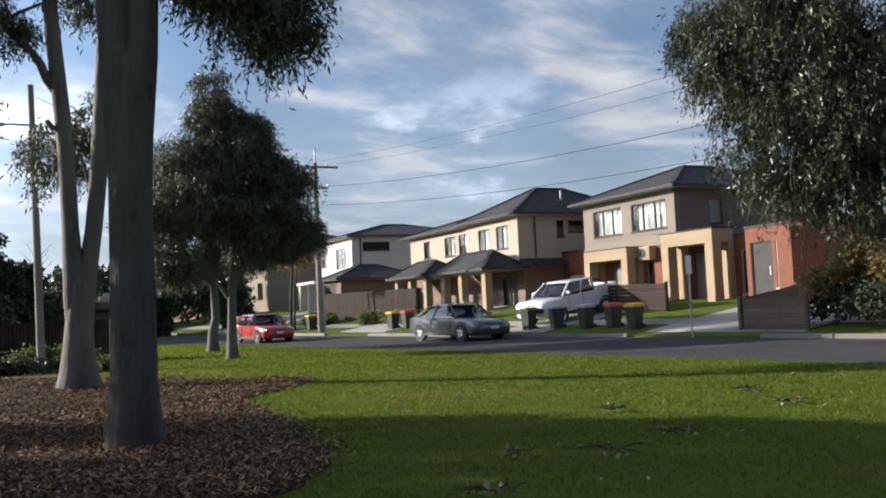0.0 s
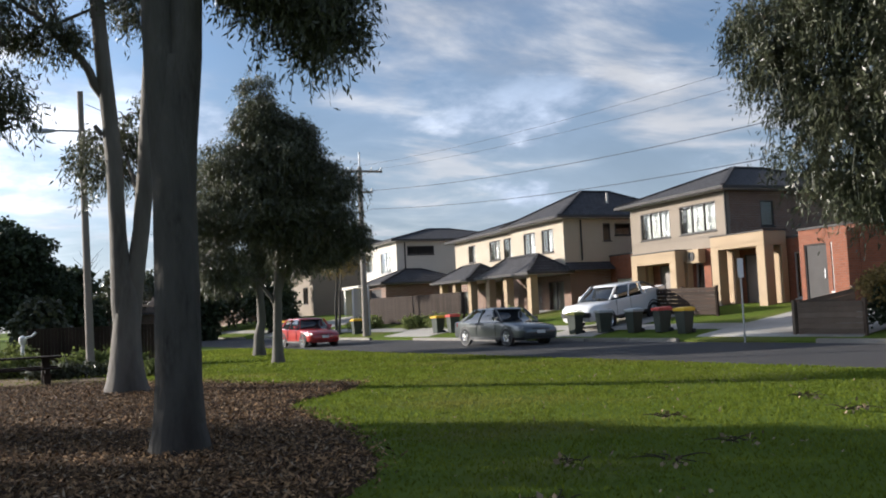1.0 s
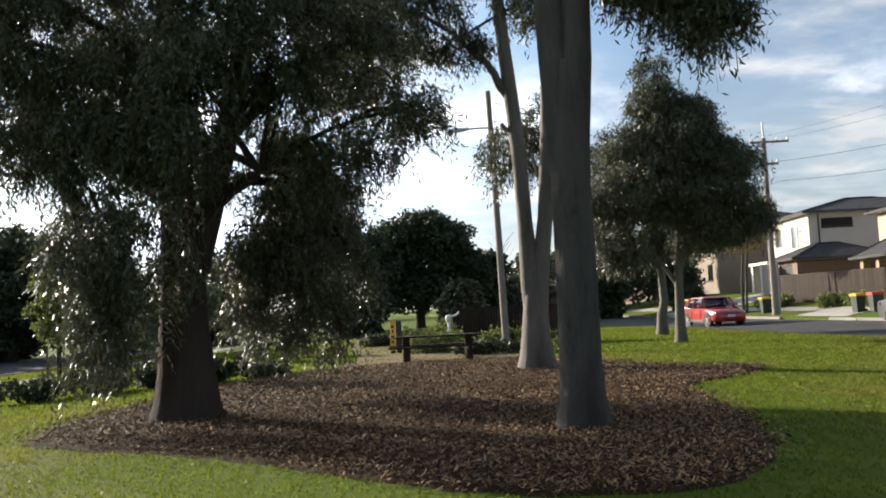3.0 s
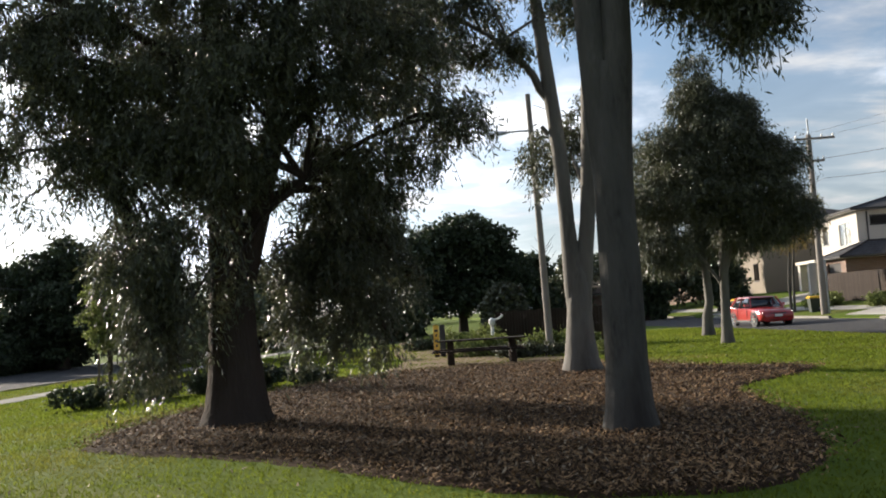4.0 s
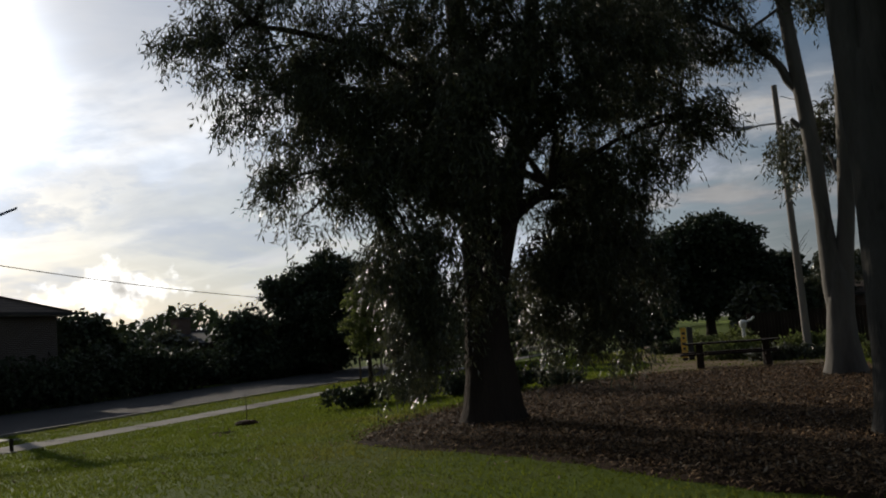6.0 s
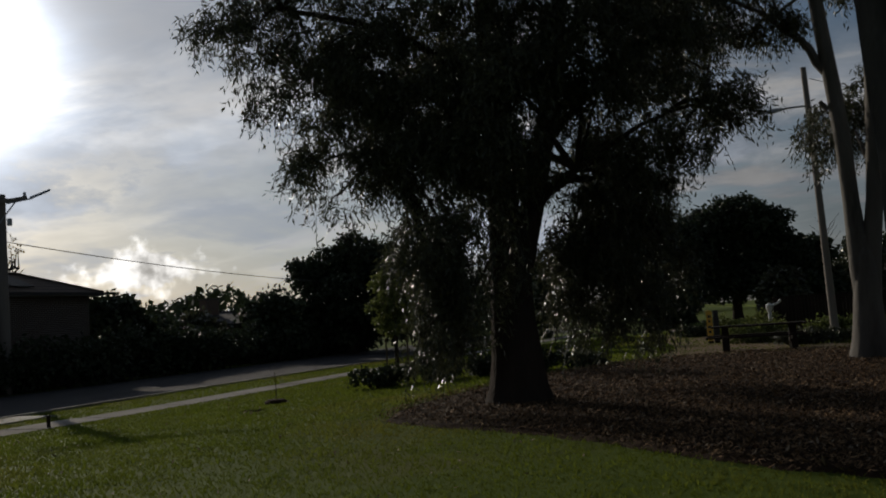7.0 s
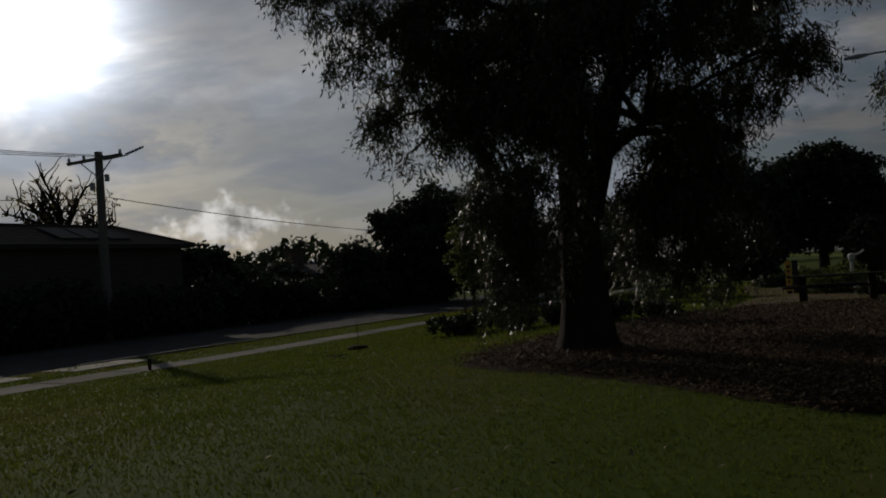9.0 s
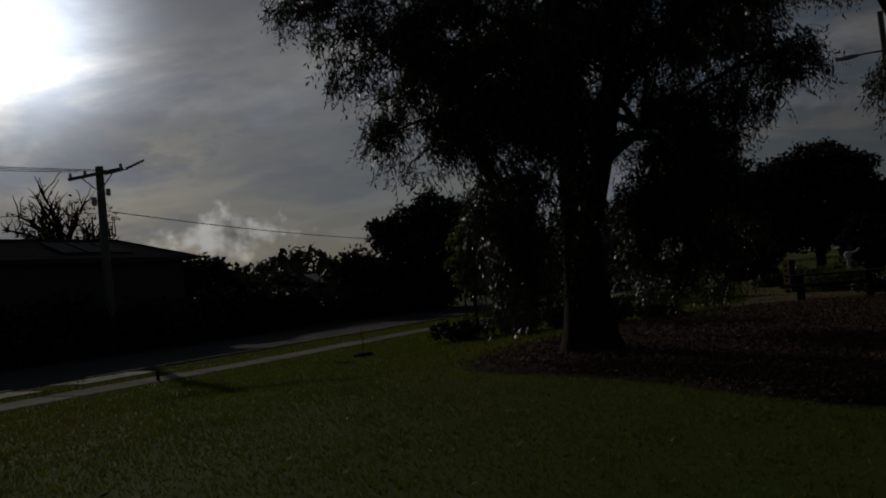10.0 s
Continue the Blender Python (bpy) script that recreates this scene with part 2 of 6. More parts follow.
TAUPE = surface("taupe_render", (0.205, 0.175, 0.14), (0.24, 0.205, 0.166), 0.6, 0.9, 0.2, 60, spec=0.12)
CREAM = surface("cream_render", (0.315, 0.24, 0.157), (0.36, 0.28, 0.188), 0.6, 0.9, 0.2, 60, spec=0.12)
OFFWHITE = surface("offwhite_render", (0.50, 0.465, 0.41), (0.57, 0.53, 0.47), 0.6, 0.9, 0.2, 60, spec=0.12)
PINKISH = surface("pale_cream_render", (0.36, 0.312, 0.245), (0.42, 0.368, 0.295), 0.6, 0.9, 0.2, 60, spec=0.12)
BRICK = courses("red_brick", (0.185, 0.06, 0.03), (0.235, 0.083, 0.042), 0.24, 0.086, mortar=(0.15, 0.10, 0.08))
BROWNBRICK = courses("brown_brick", (0.16, 0.095, 0.065), (0.22, 0.13, 0.09), 0.24, 0.086)
TILES = courses("charcoal_roof_tiles", (0.045, 0.045, 0.05), (0.075, 0.073, 0.078), 0.33, 0.16, 0.9, (0.02, 0.02, 0.02), 1.0)
BROWNTILES = courses("brown_roof_tiles", (0.11, 0.085, 0.065), (0.16, 0.125, 0.10), 0.33, 0.16, 0.92, (0.04, 0.03, 0.03), 1.0)
WEATHERBOARD = surface("white_weatherboard", (0.70, 0.67, 0.60), (0.78, 0.75, 0.68), 1, 0.7, spec=0.12)
DARKBRICK = courses("dark_brick", (0.075, 0.055, 0.045), (0.10, 0.075, 0.06), 0.24, 0.086)
TRIM = surface("charcoal_trim", (0.05, 0.048, 0.046), (0.075, 0.07, 0.068), 2, 0.7, spec=0.15)
ALU = surface("grey_aluminium", (0.30, 0.30, 0.30), (0.38, 0.38, 0.38), 2, 0.4, metal=0.4)
CURTAIN = surface("white_curtain", (0.22, 0.22, 0.21), (0.30, 0.30, 0.29), 4, 0.9, stretch=(3, 3, 0.2))
ROOM = surface("dim_room", (0.10, 0.09, 0.08), (0.14, 0.125, 0.11), 1, 0.9)
DOOR = surface("painted_door", (0.12, 0.10, 0.085), (0.16, 0.135, 0.115), 1, 0.55)
SOLAR = surface("solar_glass", (0.25, 0.27, 0.30), (0.32, 0.34, 0.36), 4, 0.15, spec=1.0)
PAINT_GREY = surface("grey_car_paint", (0.10, 0.11, 0.11), (0.115, 0.125, 0.125), 0.5, 0.3, metal=0.6, coat=1.0)
PAINT_WHITE = surface("white_car_paint", (0.72, 0.72, 0.72), (0.76, 0.76, 0.75), 0.5, 0.3, coat=1.0)
PAINT_MAROON = surface("maroon_car_paint", (0.32, 0.016, 0.016), (0.36, 0.02, 0.02), 0.5, 0.3, coat=1.0)
PAINT_RED = surface("red_car_paint", (0.50, 0.022, 0.014), (0.56, 0.03, 0.018), 0.5, 0.3, coat=1.0)
CARGLASS = surface("tinted_car_glass", (0.012, 0.014, 0.016), (0.02, 0.022, 0.024), 1, 0.04, spec=0.9)
RUBBER = surface("tyre_rubber", (0.018, 0.018, 0.018), (0.03, 0.03, 0.03), 6, 0.8)
ALLOY = surface("alloy_rim", (0.62, 0.62, 0.63), (0.70, 0.70, 0.71), 6, 0.25, metal=0.9)
LAMP_CLEAR = surface("headlamp_lens", (0.65, 0.66, 0.66), (0.72, 0.73, 0.73), 6, 0.1, spec=0.9)
LAMP_RED = surface("tail_lamp_lens", (0.45, 0.02, 0.02), (0.5, 0.04, 0.03), 6, 0.15, spec=0.9)
BLACK_PLASTIC = surface("black_plastic", (0.02, 0.02, 0.02), (0.035, 0.035, 0.035), 6, 0.5)
PLATE = surface("pale_plate", (0.6, 0.6, 0.58), (0.68, 0.68, 0.66), 6, 0.4)
BIN_GREEN = surface("dark_green_bin", (0.018, 0.028, 0.02), (0.03, 0.04, 0.03), 3, 0.5)
LID_YELLOW = surface("yellow_lid", (0.70, 0.42, 0.02), (0.78, 0.48, 0.03), 3, 0.45)
LID_RED = surface("red_lid", (0.50, 0.05, 0.04), (0.56, 0.07, 0.05), 3, 0.45)
LID_GREY = surface("grey_lid", (0.34, 0.36, 0.37), (0.42, 0.44, 0.45), 3, 0.45)
LID_GREEN = surface("olive_lid", (0.16, 0.17, 0.03), (0.20, 0.21, 0.04), 3, 0.45)
SIGN_YELLOW = surface("yellow_sign", (0.75, 0.45, 0.06), (0.80, 0.50, 0.08), 3, 0.5)
SIGN_WHITE = surface("white_sign", (0.72, 0.72, 0.70), (0.78, 0.78, 0.76), 3, 0.5)
SIGN_DARK = surface("dark_print", (0.03, 0.03, 0.035), (0.045, 0.045, 0.05), 3, 0.6)


# ---- mesh helpers ----
class Geo:
    """Vertices and faces of one part, in the thing's own metres."""

    def __init__(self):
        self.v, self.f = [], []

    def add(self, verts, faces):
        k = len(self.v)
        self.v.extend(verts)
        self.f.extend([tuple(i + k for i in q) for q in faces])
        return self

    def box(self, x0, x1, y0, y1, z0, z1):
        v = [(x, y, z) for z in (z0, z1) for y in (y0, y1) for x in (x0, x1)]
        return self.add(v, [(0, 2, 3, 1), (4, 5, 7, 6), (0, 1, 5, 4), (2, 6, 7, 3), (0, 4, 6, 2), (1, 3, 7, 5)])

    def slab(self, x0, x1, z0, z1, y0, y1, holes=()):
        """One connected upright sheet of thickness y0 to y1 with rectangular openings (x0, x1, z0, z1)."""
        xs = sorted({x0, x1, *[q for h in holes for q in h[:2] if x0 < q < x1]})
        zs = sorted({z0, z1, *[q for h in holes for q in h[2:] if z0 < q < z1]})
        n, m = len(xs), len(zs)
        k = len(self.v)
        self.v.extend((x, y, z) for y in (y0, y1) for z in zs for x in xs)

        def at(i, j, side):
            return k + side * n * m + j * n + i

        def solid(i, j):
            if not (0 <= i < n - 1 and 0 <= j < m - 1):
                return False
            a, c = (xs[i] + xs[i + 1]) / 2, (zs[j] + zs[j + 1]) / 2
            return not any(h[0] < a < h[1] and h[2] < c < h[3] for h in holes)

        for i in range(n - 1):
            for j in range(m - 1):
                if not solid(i, j):
                    continue
                self.f.append((at(i, j, 0), at(i + 1, j, 0), at(i + 1, j + 1, 0), at(i, j + 1, 0)))
                self.f.append((at(i, j + 1, 1), at(i + 1, j + 1, 1), at(i + 1, j, 1), at(i, j, 1)))
                for di, dj, p, q in ((-1, 0, (i, j), (i, j + 1)), (1, 0, (i + 1, j + 1), (i + 1, j)), (0, -1, (i + 1, j), (i, j)), (0, 1, (i, j + 1), (i + 1, j + 1))):
                    if not solid(i + di, j + dj):
                        self.f.append((at(*p, 0), at(*q, 0), at(*q, 1), at(*p, 1)))
        return self

    def beam(self, a, b, w, h):
        """A straight bar of section w x h from a to b."""
        a, b = Vector(a), Vector(b)
        q = (b - a).to_track_quat("X", "Z").to_matrix()
        s, u, n = q @ Vector((0, w / 2, 0)), q @ Vector((0, 0, h / 2)), len(self.v)
        v = [tuple(p + i * s + j * u) for p in (a, b) for i, j in ((-1, -1), (1, -1), (1, 1), (-1, 1))]
        return self.add(v, [(3, 2, 1, 0), (4, 5, 6, 7), (0, 1, 5, 4), (1, 2, 6, 5), (2, 3, 7, 6), (3, 0, 4, 7)])

    def tube(self, points, radii, seg=10, wobble=0.0, caps=True):
        pts = [Vector(p) for p in points]
        rings, k0 = [], len(self.v)
        up = Vector((0.3, 0.9, 0.1)).normalized()
        for i, p in enumerate(pts):
            t = (pts[min(i + 1, len(pts) - 1)] - pts[max(i - 1, 0)]).normalized()
            s = t.cross(up).normalized()
            b = s.cross(t)
            for j in range(seg):
                a = 2 * math.pi * j / seg
                r = radii[i] * (1 + wobble * noise.noise((p.x * 3 + math.cos(a) * 1.3, p.y * 3 + math.sin(a) * 1.3, p.z * 0.5)))
                self.v.append(tuple(p + (s * math.cos(a) + b * math.sin(a)) * r))
        for i in range(len(pts) - 1):
            for j in range(seg):
                q, w = k0 + i * seg, (j + 1) % seg
                self.f.append((q + j, q + w, q + seg + w, q + seg + j))
        if caps:
            self.f.append(tuple(k0 + j for j in reversed(range(seg))))
            self.f.append(tuple(k0 + (len(pts) - 1) * seg + j for j in range(seg)))
        return self

    def loft(self, rings, caps=True):
        """Skin through rings of equally many points, with both ends closed."""
        n, k = len(rings[0]), len(self.v)
        for r in rings:
            self.v.extend(tuple(p) for p in r)
        for i in range(len(rings) - 1):
            for j in range(n):
                w = (j + 1) % n
                self.f.append((k + i * n + j, k + i * n + w, k + (i + 1) * n + w, k + (i + 1) * n + j))
        if caps:
            self.f.append(tuple(k + j for j in reversed(range(n))))
            self.f.append(tuple(k + (len(rings) - 1) * n + j for j in range(n)))
        return self

    def lathe(self, profile, seg=16, axis="z", at=(0, 0, 0), caps=True):
        rings = []
        for r, h in profile:
            ring = []
            for j in range(seg):
                a = 2 * math.pi * j / seg
                c, s = r * math.cos(a), r * math.sin(a)
                p = {"z": (c, s, h), "y": (c, h, -s), "x": (h, c, s)}[axis]
                ring.append(tuple(p[i] + at[i] for i in range(3)))
            rings.append(ring)
        return self.loft(rings, caps)


def part(name, g, material, parent=None, label="", smooth=False, bevel=0.0):
    me = bpy.data.meshes.new(name)
    me.from_pydata(g.v, [], g.f)
    if bevel or smooth:
        bm = bmesh.new()
        bm.from_mesh(me)
        bmesh.ops.recalc_face_normals(bm, faces=bm.faces)
        if bevel:
            bmesh.ops.bevel(bm, geom=[e for e in bm.edges if len(e.link_faces) == 2 and e.calc_face_angle(0) > 0.5], offset=bevel, segments=2, affect="EDGES", clamp_overlap=True)
        bm.to_mesh(me)
        bm.free()
    if smooth:
        me.polygons.foreach_set("use_smooth", [True] * len(me.polygons))
        me.set_sharp_from_angle(angle=radians(42))
    me.materials.append(material)
    ob = new(name, me)
    if parent:
        ob.parent = parent
    if label:
        tagged(ob, label)
    return ob


def thing(name, label, category, m=None, group="", kind=""):
    ob = new(name)
    ob.empty_display_size = 0.2
    if m is not None:
        ob.matrix_basis = m
    return tagged(ob, label, category, group, kind)


def lay(name, g, material, label, category="", kind="structure", smooth=False, bevel=0.0):
    return tagged(part(name, g, material, None, "", smooth, bevel), label, category, "", kind)


# ---- the lie of the land ----
ROAD_DIR, ROAD_ACROSS, ROAD_AT = Vector((-0.158, 0.987)), Vector((0.987, 0.158)), Vector((17.3, 0.0))
ROAD_WIDE = 6.3


def street(u, v):
    """Plan place u metres up the street and v metres across it from the park's edge."""
    p = ROAD_AT + u * ROAD_DIR + v * ROAD_ACROSS
    return p.x, p.y


def step(a, b, t):
    t = min(max((t - a) / (b - a), 0.0), 1.0)
    return t * t * (3 - 2 * t)


def land(x, y):
    v = (Vector((x, y)) - ROAD_AT).dot(ROAD_ACROSS)
    z = 0.04 * noise.noise((x * 0.12, y * 0.12, 3.0)) * step(0, 6, abs(x) + abs(y) - 6) * (1 - step(-4, -1, v))
    z -= 0.34 * step(6, 17, -x)
    if v > ROAD_WIDE:
        w = v - ROAD_WIDE
        z += 0.16 + min(w, 9.0) * 0.125 * (1 - step(80, 130, y)) + 0.018 * max(min(y, 82) - 60, 0) * step(2, 9, w) * (1 - step(85, 130, y))
    return z


def road_z(v):
    return 0.018 * v


def ground_sheet():
    us = [-900, -300, -120, -60, -40] + [-30 + 2 * i for i in range(70)] + [115, 130, 160, 220, 400, 1000]
    vs = [-1000, -400, -160, -90, -70, -55] + [-48 + 2 * i for i in range(24)] + [-0.6, -0.02, 0.0, ROAD_WIDE, ROAD_WIDE + 0.02] + [ROAD_WIDE + 1 + 1.5 * i for i in range(16)] + [34, 45, 70, 120, 400, 1000]
    g = Geo()
    for u in us:
        for v in vs:
            x, y = street(u, v)
            dip = -0.25 if 0 <= v <= ROAD_WIDE else 0
            g.v.append((x, y, land(x, y) + dip))
    n = len(vs)
    g.f = [(i * n + j, i * n + j + 1, (i + 1) * n + j + 1, (i + 1) * n + j) for i in range(len(us) - 1) for j in range(n - 1)]
    return lay("ground", g, TURF, "mown green park lawn rising beyond the street", "lawn", smooth=True)


ground_sheet()


def road():
    g = Geo()
    us, vs = [-60 + 4 * i for i in range(50)], [0.0, 0.3, 2.0, 3.2, 4.4, 6.0, ROAD_WIDE]
    for u in us:
        for v in vs:
            x, y = street(u, v)
            g.v.append((x, y, road_z(v) - 0.02 * (v < 0.1)))
    n = len(vs)
    g.f = [(i * n + j, i * n + j + 1, (i + 1) * n + j + 1, (i + 1) * n + j) for i in range(len(us) - 1) for j in range(n - 1)]
    lay("road", g, ASPHALT, "worn grey asphalt suburban street", "road")


road()


def strip(name, material, u0, u1, v0, v1, lift, label, category, seg=1.0):
    """A thin slab laid on the land along the street."""
    g = Geo()
    k = max(1, round((u1 - u0) / seg))
    h = max(1, round((v1 - v0) / 1.0))
    for i in range(k + 1):
        for j in range(h + 1):
            x, y = street(u0 + (u1 - u0) * i / k, v0 + (v1 - v0) * j / h)
            g.v.append((x, y, land(x, y) + lift))
    g.f = [(i * (h + 1) + j, i * (h + 1) + j + 1, (i + 1) * (h + 1) + j + 1, (i + 1) * (h + 1) + j) for i in range(k) for j in range(h)]
    return lay(name, g, material, label, category)


def kerb():
    root = thing("kerb", "pale concrete kerb along the far side of the street", "kerb", None, "", "structure")
    ends = [(-40, 2.5), (6.0, 19.5), (25.8, 31.2), (34.5, 44.0), (49.0, 64.0), (70.0, 118.0)]
    g = Geo()
    g.box(0, 2.38, 0, 0.16, -0.1, 0.11)
    me = None
    for a, b in ends:
        k = a
        while k < b:
            x, y = street(k + 2.4, ROAD_WIDE - 0.16)
            if me is None:
                ob = part("kerbstone", g, KERBSTONE, root, bevel=0.025)
                me = ob.data
            else:
                ob = new("kerbstone", me)
                ob.parent = root
            ob.matrix_basis = pose(x, y, road_z(ROAD_WIDE) + 0.02, 0, 0, -80.9)
            k += 2.4


kerb()
strip("footpath_1", CONCRETE, -40, 120, ROAD_WIDE + 2.2, ROAD_WIDE + 3.5, 0.02, "pale concrete footpath behind the nature strip", "footpath", 2.0)
strip("driveway_1", CONCRETE, 19.5, 25.8, ROAD_WIDE - 0.05, 15.5, 0.035, "grey concrete driveway sloping up from the street", "driveway")
strip("driveway_2", CONCRETE, 31.2, 34.5, ROAD_WIDE - 0.05, 15.5, 0.035, "grey concrete driveway under a parked ute", "driveway")
strip("driveway_3", CONCRETE, 44.0, 49.0, ROAD_WIDE - 0.05, 15.5, 0.035, "sunlit concrete driveway crossing", "driveway")
strip("driveway_4", CONCRETE, 64.0, 70.0, ROAD_WIDE - 0.05, 15.5, 0.035, "pale concrete side street crossing", "driveway")


def west_path():
    """Concrete path past the far edge of the lawn, cast in bays, with a crossing strip and street beyond."""
    root = thing("footpath_2", "pale concrete park path cast in long bays", "footpath", None, "", "structure")
    y = -20.0
    while y < 70:
        long = 2.2 if y < 15.5 else 3.0
        g = Geo()
        a, b = y + 0.05, y + long - 0.05
        xs = (-17.3, -15.9) if y < 15.3 else (-17.1, -15.9)
        z = [land(xs[0], q) + 0.03 for q in (a, b)]
        v = [(xs[0], a, z[0]), (xs[1], a, z[0]), (xs[1], b, z[1]), (xs[0], b, z[1])]
        g.add(v + [(p[0], p[1], p[2] - 0.1) for p in v], [(0, 1, 2, 3), (4, 7, 6, 5), (0, 4, 5, 1), (1, 5, 6, 2), (2, 6, 7, 3), (3, 7, 4, 0)])
        part("paving_slab", g, PATHWAY, root)
        y += long
    g = Geo()
    g.box(-29.5, -20.2, -60, 95, -0.345, -0.325)
    lay("road_west", g, ASPHALT, "dark asphalt side street past the park", "road")
    g = Geo()
    for q in range(-10, 30):
        if q not in (4, 6):
            g.box(-20.2, -20.05, q * 2.4, q * 2.4 + 2.37, -0.4, -0.27)
    lay("kerb_west", g, KERBSTONE, "pale kerb of the side street", "kerb")
    for a, b in ((12.2, 14.2), (15.4, 18.2)):
        g = Geo()
        g.box(-20.0, -18.6, a, b, -0.4, -0.30)
        lay("crossing", g, CONCRETE, "small concrete crossing slab in the verge", "slab", bevel=0.02)


west_path()


def park_path():
    g = Geo()
    line = [(-1.2, 25.8, 2.6), (-1.0, 27.5, 3.2), (-1.3, 29.6, 2.8), (-2.6, 31.5, 1.6), (-3.6, 36.0, 1.6), (-4.5, 44.0, 2.0), (-5.5, 56.0, 2.4)]
    for x, y, w in line:
        for s in (-w, w):
            g.v.append((x + s, y, land(x + s, y) + 0.03))
    g.f = [(2 * i, 2 * i + 1, 2 * i + 3, 2 * i + 2) for i in range(len(line) - 1)]
    lay("path", g, GRAVEL, "tan gravel path beside the picnic table", "path")


park_path()

BED = [(-6.3, 13.0), (-5.0, 11.9), (-3.0, 10.8), (-0.5, 8.7), (0.6, 8.0), (1.9, 7.9), (2.9, 9.0), (3.5, 11.2), (3.7, 13.5), (3.8, 16.4), (5.3, 18.3), (6.2, 20.2), (4.5, 21.8), (3.2, 24.5), (1.0, 26.4), (-2.0, 26.8), (-4.5, 25.0), (-6.0, 20.5), (-6.6, 16.0)]


def bed_outline(k=6):
    out, n = [], len(BED)
    for i in range(n):
        p = [Vector(BED[(i + j - 1) % n]) for j in range(4)]
        for s in range(k):
            t = s / k
            q = 0.5 * (2 * p[1] + (p[2] - p[0]) * t + (2 * p[0] - 5 * p[1] + 4 * p[2] - p[3]) * t * t + (3 * p[1] - p[0] - 3 * p[2] + p[3]) * t ** 3)
            q += 0.12 * Vector((noise.noise((q.x * 2, q.y * 2, 0)), noise.noise((q.x * 2, q.y * 2, 5))))
            out.append(q)
    return out


OUTLINE = bed_outline()
OUT_X, OUT_Y = np.array([p.x for p in OUTLINE]), np.array([p.y for p in OUTLINE])


def in_bed(x, y):
    """Which of the plan places lie inside the mulch bed."""
    inside = np.zeros(len(x), bool)
    j = len(OUT_X) - 1
    for i in range(len(OUT_X)):
        cross = (OUT_Y[i] > y) != (OUT_Y[j] > y)
        at = (OUT_X[j] - OUT_X[i]) * (y - OUT_Y[i]) / (OUT_Y[j] - OUT_Y[i] + 1e-12) + OUT_X[i]
        inside ^= cross & (x < at)
        j = i
    return inside


def mulch():
    g = Geo()
    mid = Vector((-0.8, 17.0))
    rings = [1.0, 0.97, 0.9, 0.75, 0.5, 0.25]
    for s in rings:
        for p in OUTLINE:
            q = mid + (p - mid) * s
            g.v.append((q.x, q.y, land(q.x, q.y) + (0.0 if s == 1.0 else 0.045 + 0.02 * noise.noise((q.x, q.y, 1)))))
    n = len(OUTLINE)
    g.v.append((mid.x, mid.y, 0.05))
    for i in range(len(rings) - 1):
        g.f += [(i * n + j, i * n + (j + 1) % n, (i + 1) * n + (j + 1) % n, (i + 1) * n + j) for j in range(n)]
    k = (len(rings) - 1) * n
    g.f += [(k + j, k + (j + 1) % n, len(g.v) - 1) for j in range(n)]
    lay("mulch_bed", g, MULCH, "brown bark mulch bed under the gum trees", "mulch bed", "structure", True)


mulch()


def scatter(name, material, x, y, z, long, wide, tilt, label, category, seed):
    """Many small flat slivers lying at given places: one object."""
    r = np.random.default_rng(seed)
    n = len(x)
    a = r.uniform(0, 2 * np.pi, n)
    d = np.stack([np.cos(a), np.sin(a), r.normal(0, tilt, n)], 1) * long[:, None]
    s = np.stack([-np.sin(a), np.cos(a), r.normal(0, tilt, n)], 1) * wide[:, None]
    c = np.stack([x, y, z], 1)
    v = np.stack([c - d - s * 0.6, c + d * 0.2 - s, c + d, c - d * 0.1 + s], 1).reshape(-1, 3)
    quick_mesh(name, v, np.arange(4 * n).reshape(-1, 4), material, label, category)


def quick_mesh(name, v, f, material, label="", category="", parent=None, kind="stuff"):
    me = bpy.data.meshes.new(name)
    k = f.shape[1]
    me.vertices.add(len(v))
    me.vertices.foreach_set("co", np.ascontiguousarray(v, np.float32).ravel())
    me.loops.add(f.size)
    me.loops.foreach_set("vertex_index", np.ascontiguousarray(f, np.int32).ravel())
    me.polygons.add(len(f))
    me.polygons.foreach_set("loop_start", np.arange(0, f.size, k, dtype=np.int32))
    me.update(calc_edges=True)
    me.materials.append(material)
    ob = new(name, me)
    if parent:
        ob.parent = parent
        return tagged(ob, label, "", "", kind) if kind else ob
    return tagged(ob, label, category, "", kind)


